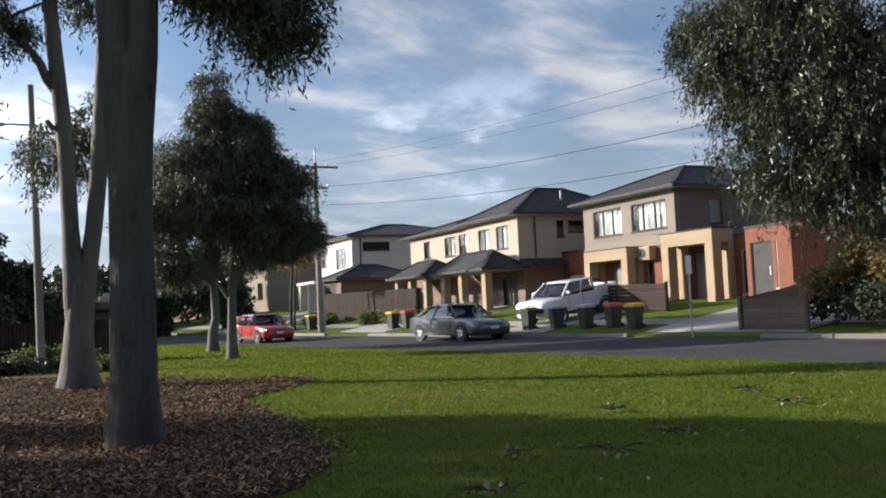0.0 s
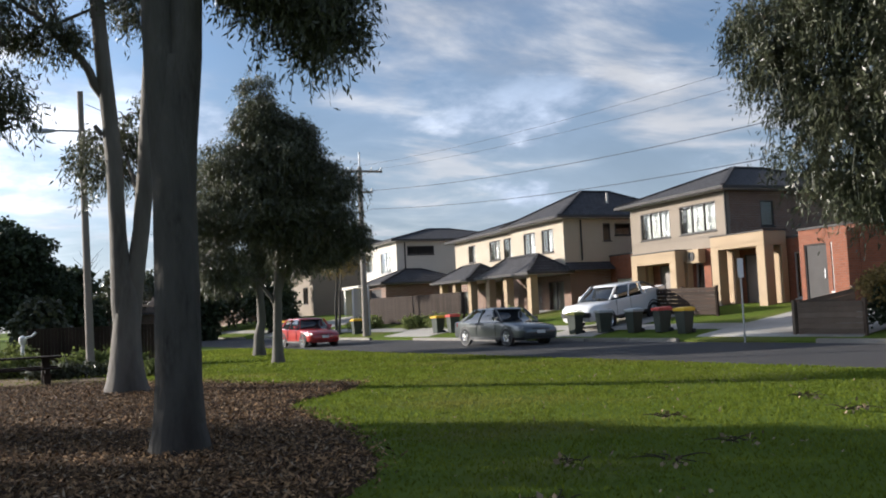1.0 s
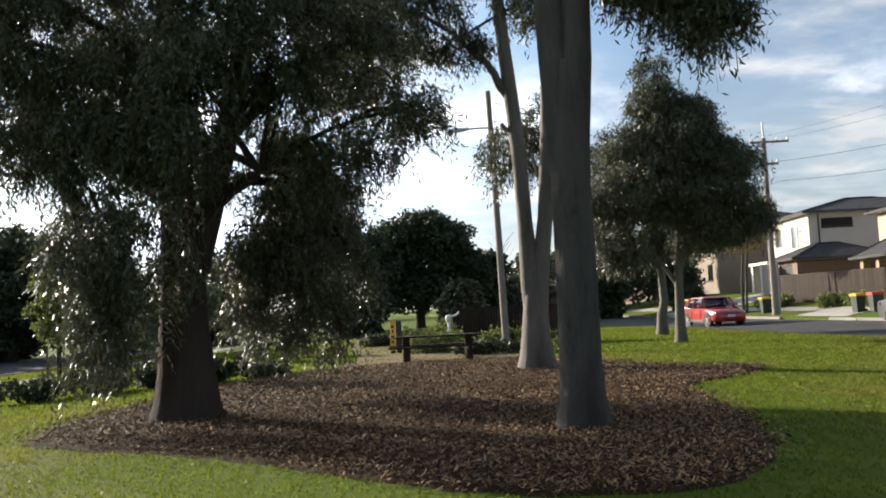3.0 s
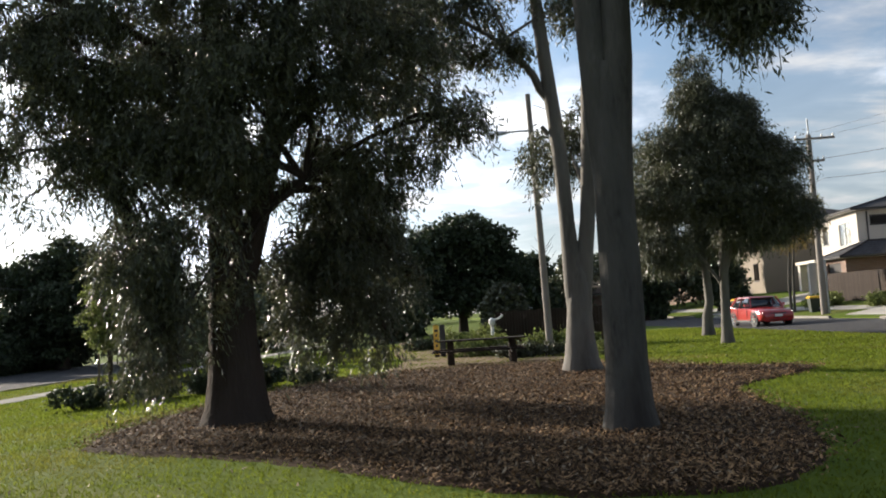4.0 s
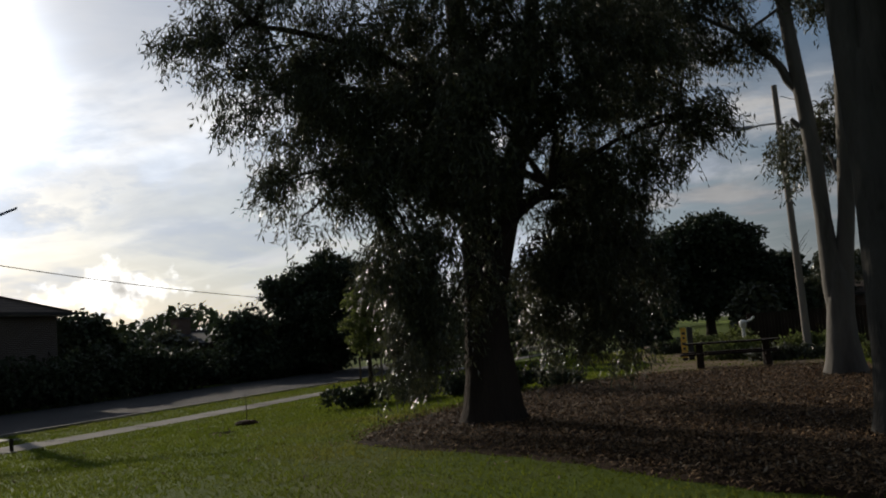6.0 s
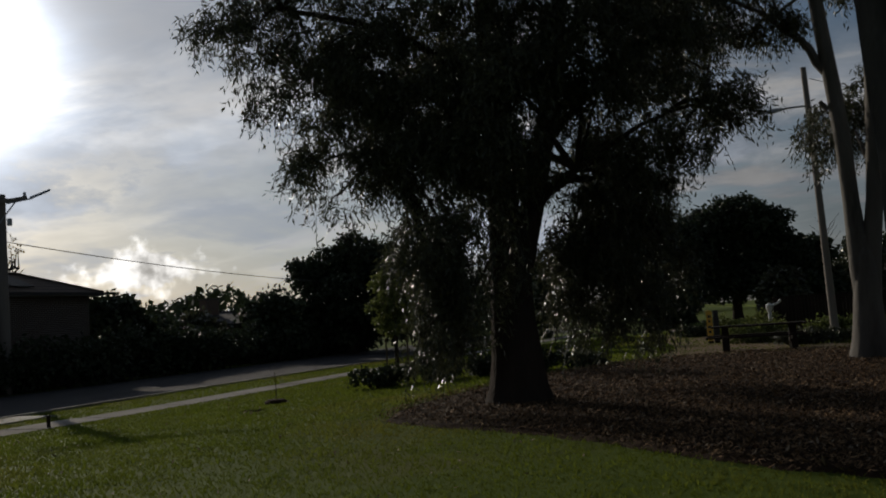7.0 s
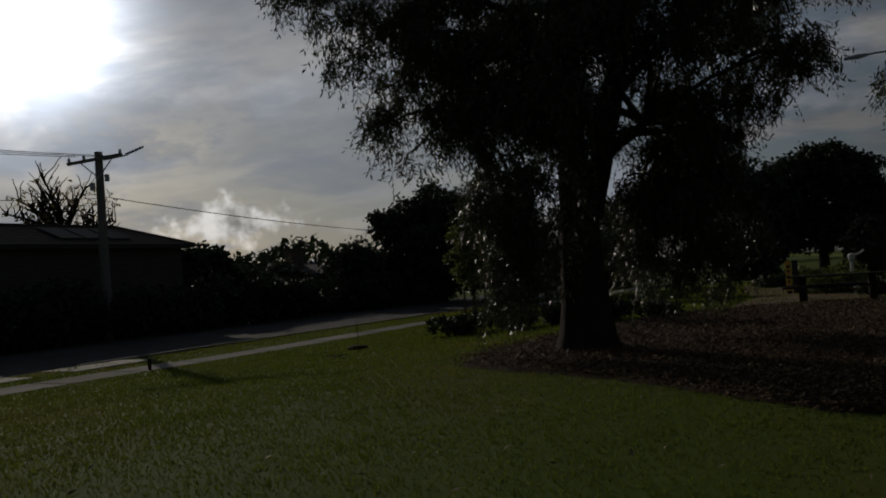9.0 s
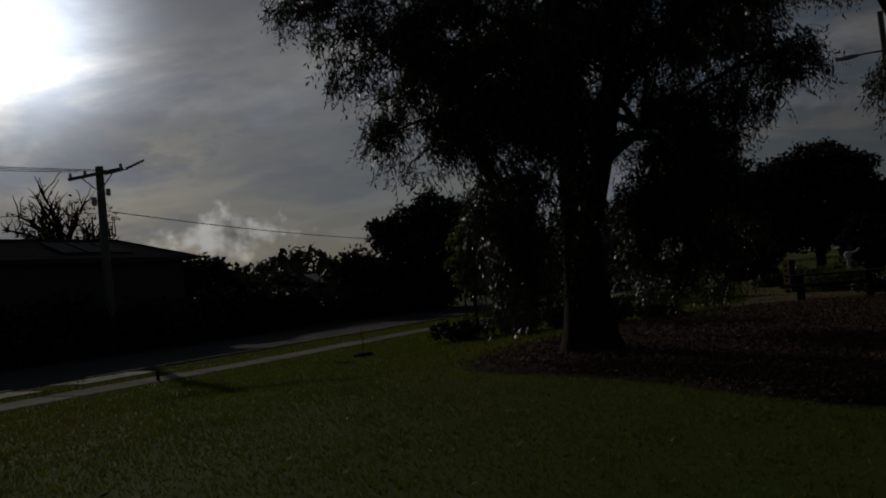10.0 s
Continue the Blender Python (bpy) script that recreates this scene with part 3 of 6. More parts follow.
def loose_ground():
    r = np.random.default_rng(11)
    # bark chips, a few of them kicked out over the edge of the bed
    n = 150000
    x, y = r.uniform(-7, 6.6, n), 7.6 + (27 - 7.6) * r.random(n) ** 1.4
    ok = in_bed(x, y)
    x, y = x[ok], y[ok]
    x, y = x + r.normal(0, 0.13, len(x)), y + r.normal(0, 0.13, len(x))
    scatter("bark_chips", CHIP, x, y, 0.06 + r.uniform(0, 0.04, len(x)), r.uniform(0.011, 0.046, len(x)), r.uniform(0.005, 0.014, len(x)), 0.42, "loose brown and grey bark chips on the bed", "bark chips", 1)
    n = 6500
    x, y = r.uniform(-7, 6.6, n), r.uniform(7.6, 27, n)
    ok = in_bed(x, y)
    x, y = x[ok] + r.normal(0, 0.25, ok.sum()), y[ok] + r.normal(0, 0.25, ok.sum())
    scatter("fallen_leaves", LITTER, x, y, 0.10 + r.uniform(0, 0.02, len(x)), r.uniform(0.018, 0.045, len(x)), r.uniform(0.006, 0.013, len(x)), 0.5, "pale dry gum leaves fallen on the mulch", "leaf litter", 2)
    n = 1300
    x, y = r.uniform(-14, 14, n), r.uniform(3, 30, n)
    ok = ~in_bed(x, y) & ((x - 17.3) * 0.987 + y * 0.158 < -0.5)
    x, y = x[ok], y[ok]
    z = np.array([land(a, b) for a, b in zip(x, y)])
    scatter("lawn_litter", LITTER, x, y, z + 0.05, r.uniform(0.02, 0.045, len(x)), r.uniform(0.007, 0.015, len(x)), 0.5, "pale fallen leaves scattered on the lawn", "leaf litter", 3)
    # grass
    n = 860000
    x, y = r.uniform(-20.0, 17.2, n), -8.0 + 58.0 * r.random(n) ** 1.15
    far = np.hypot(x, np.maximum(y, 0))
    keep = r.random(n) < np.clip(1.25 - far / 34, 0.25, 1)
    x, y, far = x[keep], y[keep], far[keep]
    ok = ~in_bed(x + r.normal(0, 0.14, len(x)), y + r.normal(0, 0.14, len(x))) & ((x - 17.3) * 0.987 + y * 0.158 < 0.05) & ((x > -15.85) | (x < -17.35))
    x, y, far = x[ok], y[ok], far[ok]
    z = np.array([land(a, b) for a, b in zip(x, y)])
    n = len(x)
    clump = np.array([noise.noise((a * 0.9, b * 0.9, 7.0)) for a, b in zip(x, y)])
    tall = (0.024 + 0.016 * r.random(n) + 0.014 * clump) * (1 + far / 40)
    wide = 0.005 + 0.0006 * far
    a = r.uniform(0, 2 * np.pi, n)
    lean = r.normal(0, 0.025, (n, 2))
    base = np.stack([x, y, z - 0.004], 1)
    side = np.stack([np.cos(a) * wide, np.sin(a) * wide, 0 * a], 1)
    tip = base + np.stack([lean[:, 0], lean[:, 1], tall], 1)
    v = np.stack([base - side, base + side, tip], 1).reshape(-1, 3)
    quick_mesh("grass", v, np.arange(3 * n).reshape(-1, 3), BLADE, "short mown grass blades of the lawn", "grass")


loose_ground()


# ---- trees ----
def rot_to(d):
    return d / np.linalg.norm(d, axis=-1, keepdims=True)


def foliage(blobs, strings, length, leaf, seed, droop=1.0, per=9, shell=0.35, clump=0):
    """Leaves on short hanging sprays, whose roots fill ellipsoids (x, y, z, rx, ry, rz), gathered in clumps of so many sprays. Returns vertices and faces."""
    r = np.random.default_rng(seed)
    b = np.array(blobs, float)
    share = (b[:, 3] * b[:, 4] * b[:, 5]) ** 0.67
    k = r.choice(len(b), strings, p=share / share.sum())
    d = rot_to(r.normal(0, 1, (strings, 3)))
    rad = shell + (1 - shell) * r.random(strings) ** 0.6
    rad *= 1 + 0.16 * np.sin(d[:, 0] * 5 + k) * np.sin(d[:, 2] * 7 + 2 * k)
    root = b[k, :3] + d * rad[:, None] * b[k, 3:]
    if clump:
        of = r.integers(0, max(1, strings // clump), strings)
        root = root[of] + r.normal(0, 1, (strings, 3)) * (length * 0.22) * [1, 1, 0.8]
        d = rot_to(d[of] + r.normal(0, 0.5, (strings, 3)))
    out = rot_to(d * [1, 1, 0.4] + r.normal(0, 0.35, (strings, 3)))
    long = length * r.uniform(0.35, 1.25, strings)
    s = (np.arange(per) + 0.5) / per
    along = root[:, None] + out[:, None] * (long[:, None] * s * 0.55)[..., None]
    along[..., 2] -= droop * long[:, None] * s ** 1.6 * 0.85
    p = along.reshape(-1, 3) + r.normal(0, leaf * 0.35, (strings * per, 3))
    n = len(p)
    way = r.normal(0, 0.7, (n, 3)) + np.repeat(out, per, 0) * 0.3
    way[:, 2] -= 0.2 + 0.9 * droop
    way = rot_to(way)
    side = rot_to(np.cross(way, r.normal(0, 1, (n, 3))))
    size = leaf * r.uniform(0.6, 1.35, n)[:, None]
    slim = 0.125 if droop > 0.4 else 0.36
    v = np.stack([p, p + way * size * 0.45 + side * size * slim, p + way * size, p + way * size * 0.5 - side * size * slim], 1).reshape(-1, 3)
    # the twig of each spray
    cut = along[:, [0, per // 2, per - 1]]
    thin = rot_to(np.cross(out, r.normal(0, 1, (strings, 3))))[:, None] * min(0.012, leaf * 0.05)
    a, b = cut - thin, cut + thin
    for i in (0, 1):
        v = np.concatenate([v, np.stack([a[:, i], b[:, i], b[:, i + 1], a[:, i + 1]], 1).reshape(-1, 3)])
    return v, np.arange(len(v)).reshape(-1, 4)


def curve_points(a, b, sag, k=6):
    a, b = Vector(a), Vector(b)
    return [a.lerp(b, i / k) + Vector((0, 0, sag * math.sin(math.pi * i / k))) for i in range(k + 1)]


def limb(g, a, b, r0, r1, sag=0.3, seg=7):
    pts = curve_points(a, b, sag)
    for i, p in enumerate(pts[1:-1]):
        p += Vector((noise.noise(p * 1.7), noise.noise(p * 1.7 + Vector((9, 0, 0))), 0)) * 0.12
    g.tube(pts, [r0 + (r1 - r0) * i / 6 for i in range(7)], seg, 0.1)


def tree(name, label, at, stems, limbs, blobs, bark, leaf_mat, strings, length, leaf, seed, droop=1.0, per=9, shell=0.35, twig=True, crown_label="", kind_crown="stuff", category="tree", group="", tufts=2, clump=0):
    """stems: lists of (x, y, z, radius); limbs: (from, to, r0, r1, sag); all from the tree's foot."""
    root = thing(name, label, category, pose(*at), group)
    g = Geo()
    for s in stems:
        g.tube([p[:3] for p in s], [p[3] for p in s], 14, 0.12)
    for a, b, r0, r1, sag in limbs:
        limb(g, a, b, r0, r1, sag)
    rnd = random.Random(seed)
    if twig and blobs:
        ends = [Vector(q[1]) for q in limbs] + [Vector(s[-1][:3]) for s in stems]
        for b in blobs:
            c = Vector(b[:3])
            near = min(ends, key=lambda e: (e - c).length)
            g_to = c + Vector((rnd.uniform(-0.3, 0.3) * b[3], rnd.uniform(-0.3, 0.3) * b[4], rnd.uniform(0, 0.3) * b[5]))
            if 0.4 < (near - c).length < 6:
                limb(g, near, g_to, 0.05, 0.015, 0.15, 5)
            for _ in range(4):
                q = c + Vector((rnd.uniform(-1, 1) * b[3], rnd.uniform(-1, 1) * b[4], rnd.uniform(-0.6, 0.8) * b[5])) * 0.8
                limb(g, g_to, q, 0.022, 0.006, 0.1, 4)
    part("trunk", g, bark, root, smooth=True)
    if blobs:
        # smaller tufts break the outline
        more = []
        for b in blobs:
            for _ in range(tufts):
                d = Vector((rnd.gauss(0, 1), rnd.gauss(0, 1), rnd.gauss(0, 0.8))).normalized()
                k = rnd.uniform(0.22, 0.4)
                more.append((b[0] + d.x * b[3] * 1.12, b[1] + d.y * b[4] * 1.12, b[2] + d.z * b[5] * 1.1, b[3] * k, b[4] * k, b[5] * k))
        v, f = foliage(list(blobs) + more, strings, length, leaf, seed, droop, per, shell, clump)
        quick_mesh("crown", v, f, leaf_mat, crown_label, "", root, "")
    return root


def flare(pts, base_r):
    """A stem with a flared foot."""
    x, y, z, r = pts[0]
    return [(x, y, z - 0.12, base_r * 1.25), (x, y, z + 0.03, base_r * 1.12), (x, y, z + 0.3, base_r * 0.93), (x, y, z + 0.8, (base_r * 0.8 + r) / 2)] + pts[1:]


def near_trees():
    # straight gum in the bed
    stem = flare([(0, 0, 0, 0.28), (0.02, 0.02, 1.8, 0.265), (0.03, 0.03, 3.0, 0.255), (0.03, 0.04, 3.8, 0.24), (0.03, 0.04, 4.6, 0.18)], 0.33)
    stem_a = [(-0.03, 0.05, 2.4, 0.15), (-0.06, 0.05, 3.6, 0.185), (-0.11, 0.05, 4.6, 0.185), (-0.14, 0.05, 5.6, 0.18), (-0.4, 0.1, 8, 0.16), (-0.7, 0.3, 11, 0.11), (-0.9, 0.3, 14, 0.04)]
    stem_b = [(0.08, 0.0, 2.4, 0.16), (0.12, 0.0, 3.6, 0.185), (0.17, 0.03, 4.6, 0.2), (0.21, 0.05, 5.6, 0.2), (0.37, 0.0, 8, 0.18), (0.8, 0.2, 11, 0.11), (1.0, 0.2, 14.5, 0.04)]
    hang = [(1.3, -0.15, 5.75, 0.6, 0.6, 0.4), (1.75, -0.25, 5.35, 0.45, 0.5, 0.4), (0.9, 0, 5.9, 0.4, 0.4, 0.35), (2.0, -0.3, 5.9, 0.4, 0.5, 0.45), (1.5, -0.2, 6.4, 0.75, 0.7, 0.45), (1.85, -0.35, 4.9, 0.2, 0.22, 0.3)]
    top = [(-1.6, 0.5, 9.0, 1.0, 1.0, 0.8), (1.8, 0.4, 9.5, 1.1, 1.1, 0.8), (0.2, 1.2, 11.5, 1.2, 1.2, 0.9), (0.1, 0.1, 14, 1.3, 1.3, 0.9)]
    hang = [(*q[:3], q[3] * 1.08, q[4] * 1.1, q[5] * 1.1) for q in hang]
    tree("gum_tree", "tall gum tree with smooth grey bark in the mulch bed", (1.45, 11.7, 0.03), [stem, stem_a, stem_b],
         [((0.2, 0.05, 6.2), (1.5, -0.1, 6.6), 0.07, 0.03, 0.2), ((-0.4, 0.1, 7.4), (-1.6, 0.5, 8.8), 0.07, 0.03, 0.2), ((0.4, 0, 8.2), (1.8, 0.4, 9.3), 0.08, 0.03, 0.2)],
         hang + top, BARK_GUM, LEAF_GUM, 13500, 0.5, 0.11, 21, 0.85, clump=11)
    # forked pale gum behind it
    stem = flare([(0, 0, 0, 0.34), (0.03, 0, 1.4, 0.31), (0.08, 0, 2.3, 0.27), (0.1, 0, 2.9, 0.12)], 0.46)
    left = [(-0.02, 0, 0.9, 0.2), (-0.05, 0, 2.0, 0.235), (-0.06, 0, 2.8, 0.215), (-0.1, 0, 3.6, 0.185), (-0.15, 0, 5.0, 0.18), (-0.22, 0, 6.1, 0.18), (-0.36, 0, 7.6, 0.17), (-0.5, 0, 9.4, 0.15), (-0.9, 0.2, 12, 0.1), (-1.2, 0.2, 15, 0.04)]
    right = [(0.1, 0, 0.9, 0.2), (0.17, 0, 2.0, 0.225), (0.27, 0, 2.8, 0.205), (0.39, 0, 3.6, 0.19), (0.53, 0, 5.0, 0.195), (0.62, 0, 6.4, 0.2), (0.75, 0, 8.5, 0.17), (1.3, 0.1, 12, 0.1), (1.6, 0.1, 15, 0.04)]
    knob = [(-0.4, 0, 5.75, 0.07), (-0.55, -0.05, 5.95, 0.05)]
    blobs = [(-4.1, -0.2, 7.3, 0.8, 0.9, 0.7), (-3.2, -0.2, 8.6, 1.2, 1.2, 0.9), (-2.2, 0.1, 9.6, 1.3, 1.3, 0.9), (-1.4, 0.2, 8.0, 0.7, 0.8, 0.5), (-0.2, 1.4, 5.6, 0.9, 0.8, 0.8), (0.35, 1.3, 6.3, 0.6, 0.6, 0.5), (-4.0, 0.3, 10.2, 1.3, 1.2, 0.9), (0.4, 0.3, 9.0, 0.8, 1.0, 0.5), (-1.0, 0.2, 11.8, 1.8, 1.6, 1.2), (1.8, 0.3, 11.5, 1.8, 1.6, 1.2), (0, 0, 14, 2.2, 2.0, 1.4)]
    tree("gum_tree", "forked gum tree with pale peeling bark in the mulch bed", (1.42, 22.2, 0.03), [stem, left, right, knob],
         [((-0.32, 0, 6.6), (-1.4, 0, 8.1), 0.12, 0.06, 0.1), ((-1.4, 0, 8.1), (-3.0, -0.1, 9.0), 0.06, 0.03, 0.15), ((-1.1, 0, 7.8), (-1.9, 0, 9.6), 0.05, 0.02, 0.1), ((0.4, 0, 4.4), (0.1, 1.2, 5.6), 0.05, 0.02, 0.1)],
         blobs, BARK_PALE, LEAF_GUM, 9000, 0.6, 0.14, 22, 0.85, clump=10)
    # the great weeping tree
    stem = flare([(0, 0, 0, 0.46), (-0.02, 0, 1.4, 0.40), (0.02, 0, 2.6, 0.34), (-0.03, 0, 3.6, 0.27), (-0.1, 0, 5.0, 0.215), (-0.12, 0, 7.0, 0.18), (-0.2, 0, 10, 0.16), (-0.2, 0, 12.5, 0.05)], 0.56)
    second = [(0.15, 0.1, 2.4, 0.26), (0.45, 0.15, 3.4, 0.22), (0.75, 0.2, 4.6, 0.19), (1.1, 0.3, 6.4, 0.15), (1.4, 0.3, 9, 0.08), (1.5, 0.3, 11, 0.03)]
    limbs = [((0.4, 0.1, 3.1), (1.25, 0.3, 3.95), 0.08, 0.05, 0.2), ((1.25, 0.3, 3.95), (3.6, 0.6, 4.9), 0.05, 0.025, 0.2), ((0.7, 0.2, 4.4), (3.0, 0.5, 6.2), 0.09, 0.04, 0.2),
             ((-0.05, 0, 4.6), (-2.4, -0.8, 6.0), 0.10, 0.04, 0.3), ((-0.1, 0, 5.6), (-3.4, -1.4, 7.2), 0.09, 0.04, 0.3), ((0, 0, 3.4), (-1.8, -0.6, 4.4), 0.07, 0.03, 0.3),
             ((0.1, 0.2, 3.0), (1.2, 2.0, 4.0), 0.09, 0.05, 0.4), ((-0.1, 0, 6.6), (0.5, -2.0, 8.0), 0.08, 0.04, 0.3), ((1.0, 0.3, 6.0), (2.6, 0.8, 8.0), 0.08, 0.04, 0.2), ((-0.1, 0, 4.4), (-1.2, 1.8, 6.0), 0.08, 0.04, 0.2)]
    blobs = [(-3.9, -1.9, 6.7, 0.7, 0.8, 0.7), (-3.5, -1.7, 5.6, 0.5, 0.6, 0.6), (-2.9, -1.2, 6.6, 1.1, 1.1, 0.9), (-2.6, -1.0, 5.0, 0.8, 0.9, 0.7), (-2.0, -0.6, 4.0, 0.7, 0.8, 0.5), (-1.5, -0.5, 5.6, 1.2, 1.2, 0.9),
             (-1.3, -0.3, 3.2, 0.6, 0.7, 0.5), (-1.2, -0.3, 2.2, 0.4, 0.6, 0.7), (-0.9, -0.7, 4.4, 0.9, 0.8, 0.7), (0.3, -0.9, 5.6, 1.1, 0.8, 0.9), (1.5, -0.2, 5.6, 1.0, 1.0, 0.8), (2.5, 0.3, 5.7, 1.0, 1.0, 0.7),
             (3.3, 0.6, 5.3, 0.8, 0.9, 0.6), (3.9, 0.7, 4.9, 0.4, 0.6, 0.4), (2.6, 0.4, 4.6, 0.6, 0.7, 0.4), (1.9, 0.8, 4.4, 0.5, 0.7, 0.5), (1.5, 2.0, 3.2, 0.7, 0.7, 0.8), (2.1, 2.1, 2.9, 0.5, 0.6, 0.7), (1.0, 1.8, 2.2, 0.6, 0.6, 0.7),
             (1.8, 2.1, 2.0, 0.55, 0.6, 0.7), (2.1, 2.1, 1.3, 0.22, 0.4, 0.5), (0.5, 1.7, 1.6, 0.4, 0.5, 0.5), (1.5, 2.0, 1.5, 0.4, 0.5, 0.5),
             (-0.7, -1.0, 3.4, 0.5, 0.5, 0.6), (-0.9, -0.9, 2.4, 0.45, 0.5, 0.7), (-0.6, -1.0, 1.6, 0.35, 0.4, 0.5), (-1.1, -0.7, 1.4, 0.4, 0.5, 0.5), (-0.5, -0.9, 2.6, 0.45, 0.4, 0.7), (-1.5, -0.5, 2.7, 0.5, 0.5, 0.6), (-0.2, -1.0, 2.0, 0.3, 0.3, 0.5), (0.1, -1.1, 4.6, 0.7, 0.5, 0.6), (-0.3, -1.1, 3.9, 0.4, 0.4, 0.5), (0.8, 1.3, 3.1, 0.45, 0.5, 0.6), (0.8, 1.5, 2.3, 0.4, 0.5, 0.5), (2.3, 2.1, 1.9, 0.3, 0.4, 0.6), (1.6, 2.0, 4.0, 0.8, 0.8, 0.7), (2.3, 1.9, 3.7, 0.5, 0.6, 0.5),
             (0.1, -0.9, 3.1, 0.5, 0.35, 0.6), (0.2, -0.9, 2.2, 0.4, 0.3, 0.5), (0.55, -0.8, 4.0, 0.5, 0.4, 0.5), (-2.6, -1.0, 5.9, 0.9, 0.9, 0.8), (-1.9, -0.6, 4.9, 0.8, 0.8, 0.7), (-0.5, 0.8, 5.0, 0.9, 0.8, 0.9), (0.9, -0.5, 6.5, 1.1, 0.9, 0.8), (2.1, 0.3, 6.5, 0.9, 0.9, 0.7), (-1.6, -0.6, 7.0, 1.2, 1.1, 0.9), (3.2, 0.5, 6.4, 0.8, 0.8, 0.6), (-3.9, -1.8, 7.6, 0.7, 0.8, 0.6),
             (1.6, 2.6, 3.6, 0.8, 0.9, 0.8), (-0.8, 2.4, 4.6, 0.8, 0.9, 0.8), (-0.8, 1.6, 3.6, 0.5, 0.7, 0.6), (1.1, 2.6, 2.6, 0.8, 0.7, 0.9), (2.0, 2.9, 3.1, 0.6, 0.6, 0.8), (0.4, 2.4, 2.7, 0.6, 0.6, 0.8), (1.0, 2.5, 4.5, 0.4, 0.5, 0.35), (1.5, 1.2, 4.7, 0.4, 0.5, 0.3),
             (1.9, 2.5, 1.0, 0.3, 0.4, 0.45), (2.6, 2.6, 2.3, 0.35, 0.4, 0.6), (0.9, 2.4, 1.4, 0.5, 0.5, 0.5), (-1.6, 1.3, 5.2, 0.9, 0.9, 0.8),
             (-3.0, -1.0, 8.2, 1.5, 1.5, 1.0), (0, -0.8, 7.4, 1.7, 1.4, 1.0), (2.6, 0.5, 7.4, 1.5, 1.4, 0.9), (-1.4, 1.4, 6.8, 1.4, 1.4, 1.0), (-1.6, 0.5, 9.6, 1.7, 1.6, 1.1), (1.4, 0.4, 9.6, 1.8, 1.6, 1.1), (0, 0, 11.6, 1.8, 1.8, 1.2)]
    blobs = [(*b[:3], b[3] * 0.84, b[4] * 0.86, b[5] * 0.84) for b in blobs]
    # low curtains of leaves on the sunny side of the trunk
    blobs += [(-1.15, -0.8, 1.8, 0.45, 0.5, 0.75), (-1.0, -1.1, 2.7, 0.65, 0.5, 0.8), (-0.85, -1.15, 1.5, 0.4, 0.4, 0.6)]
    # the dense heart of the crown
    blobs += [(-0.8, -0.6, 5.2, 1.1, 0.8, 0.9), (0.6, -0.5, 5.1, 0.9, 0.7, 0.7), (-1.6, -0.6, 4.5, 0.8, 0.7, 0.7), (1.7, 0.2, 5.2, 0.8, 0.8, 0.6), (-0.4, 0.6, 6.2, 1.3, 1.0, 0.9), (1.7, 1.0, 3.6, 0.5, 0.5, 0.6), (1.5, 0.9, 4.6, 0.5, 0.5, 0.4), (-0.6, -0.9, 4.0, 0.6, 0.5, 0.6), (1.5, 1.4, 2.8, 0.6, 0.5, 0.7), (0.9, 1.6, 2.9, 0.5, 0.5, 0.6), (1.6, -0.3, 6.4, 1.1, 0.9, 0.8), (-2.2, -0.9, 6.4, 1.1, 0.9, 0.8), (0.2, 0.9, 4.4, 0.5, 0.4, 0.5), (-0.45, 0.8, 3.0, 0.5, 0.5, 0.7), (0.85, 1.5, 3.0, 0.4, 0.4, 0.5), (0.7, 1.5, 2.2, 0.4, 0.4, 0.5)]
    # drooping outer ends
    blobs += [(3.0, 0.5, 4.25, 0.5, 0.5, 0.35), (3.6, 0.6, 4.5, 0.5, 0.5, 0.4), (2.4, 0.7, 4.0, 0.5, 0.5, 0.4), (-3.1, -1.2, 4.4, 0.45, 0.5, 0.4), (-2.7, -1.0, 3.8, 0.45, 0.5, 0.4)]
    tree("weeping_tree", "broad weeping gum with rough dark trunk and hanging leaves", (-4.5, 14.6, 0.0), [stem, second], limbs, blobs, BARK_ROUGH, LEAF_GUM, 23000, 0.55, 0.112, 23, 0.9, 11, 0.15, clump=12)
    # weeping gum at the park's street edge
    stem = flare([(0, 0, 0, 0.23), (-0.1, 0, 1.2, 0.22), (-0.26, 0, 2.4, 0.2), (-0.22, 0, 3.9, 0.19), (-0.08, 0, 5.5, 0.16), (-0.1, 0, 8, 0.1), (-0.1, 0, 9.5, 0.04)], 0.28)
    limbs = [((0, 0, 2.2), (-0.9, 0.9, 3.2), 0.09, 0.06, -0.1), ((-0.9, 0.9, 3.2), (-1.6, 1.7, 3.9), 0.06, 0.02, 0.1), ((-0.1, 0, 3.4), (-1.6, 1.5, 3.9), 0.08, 0.04, 0.2), ((-0.2, 0, 4.6), (-1.9, 1.9, 5.4), 0.07, 0.03, 0.2), ((-0.1, 0, 4.2), (1.4, -1.0, 5.0), 0.07, 0.03, 0.2)]
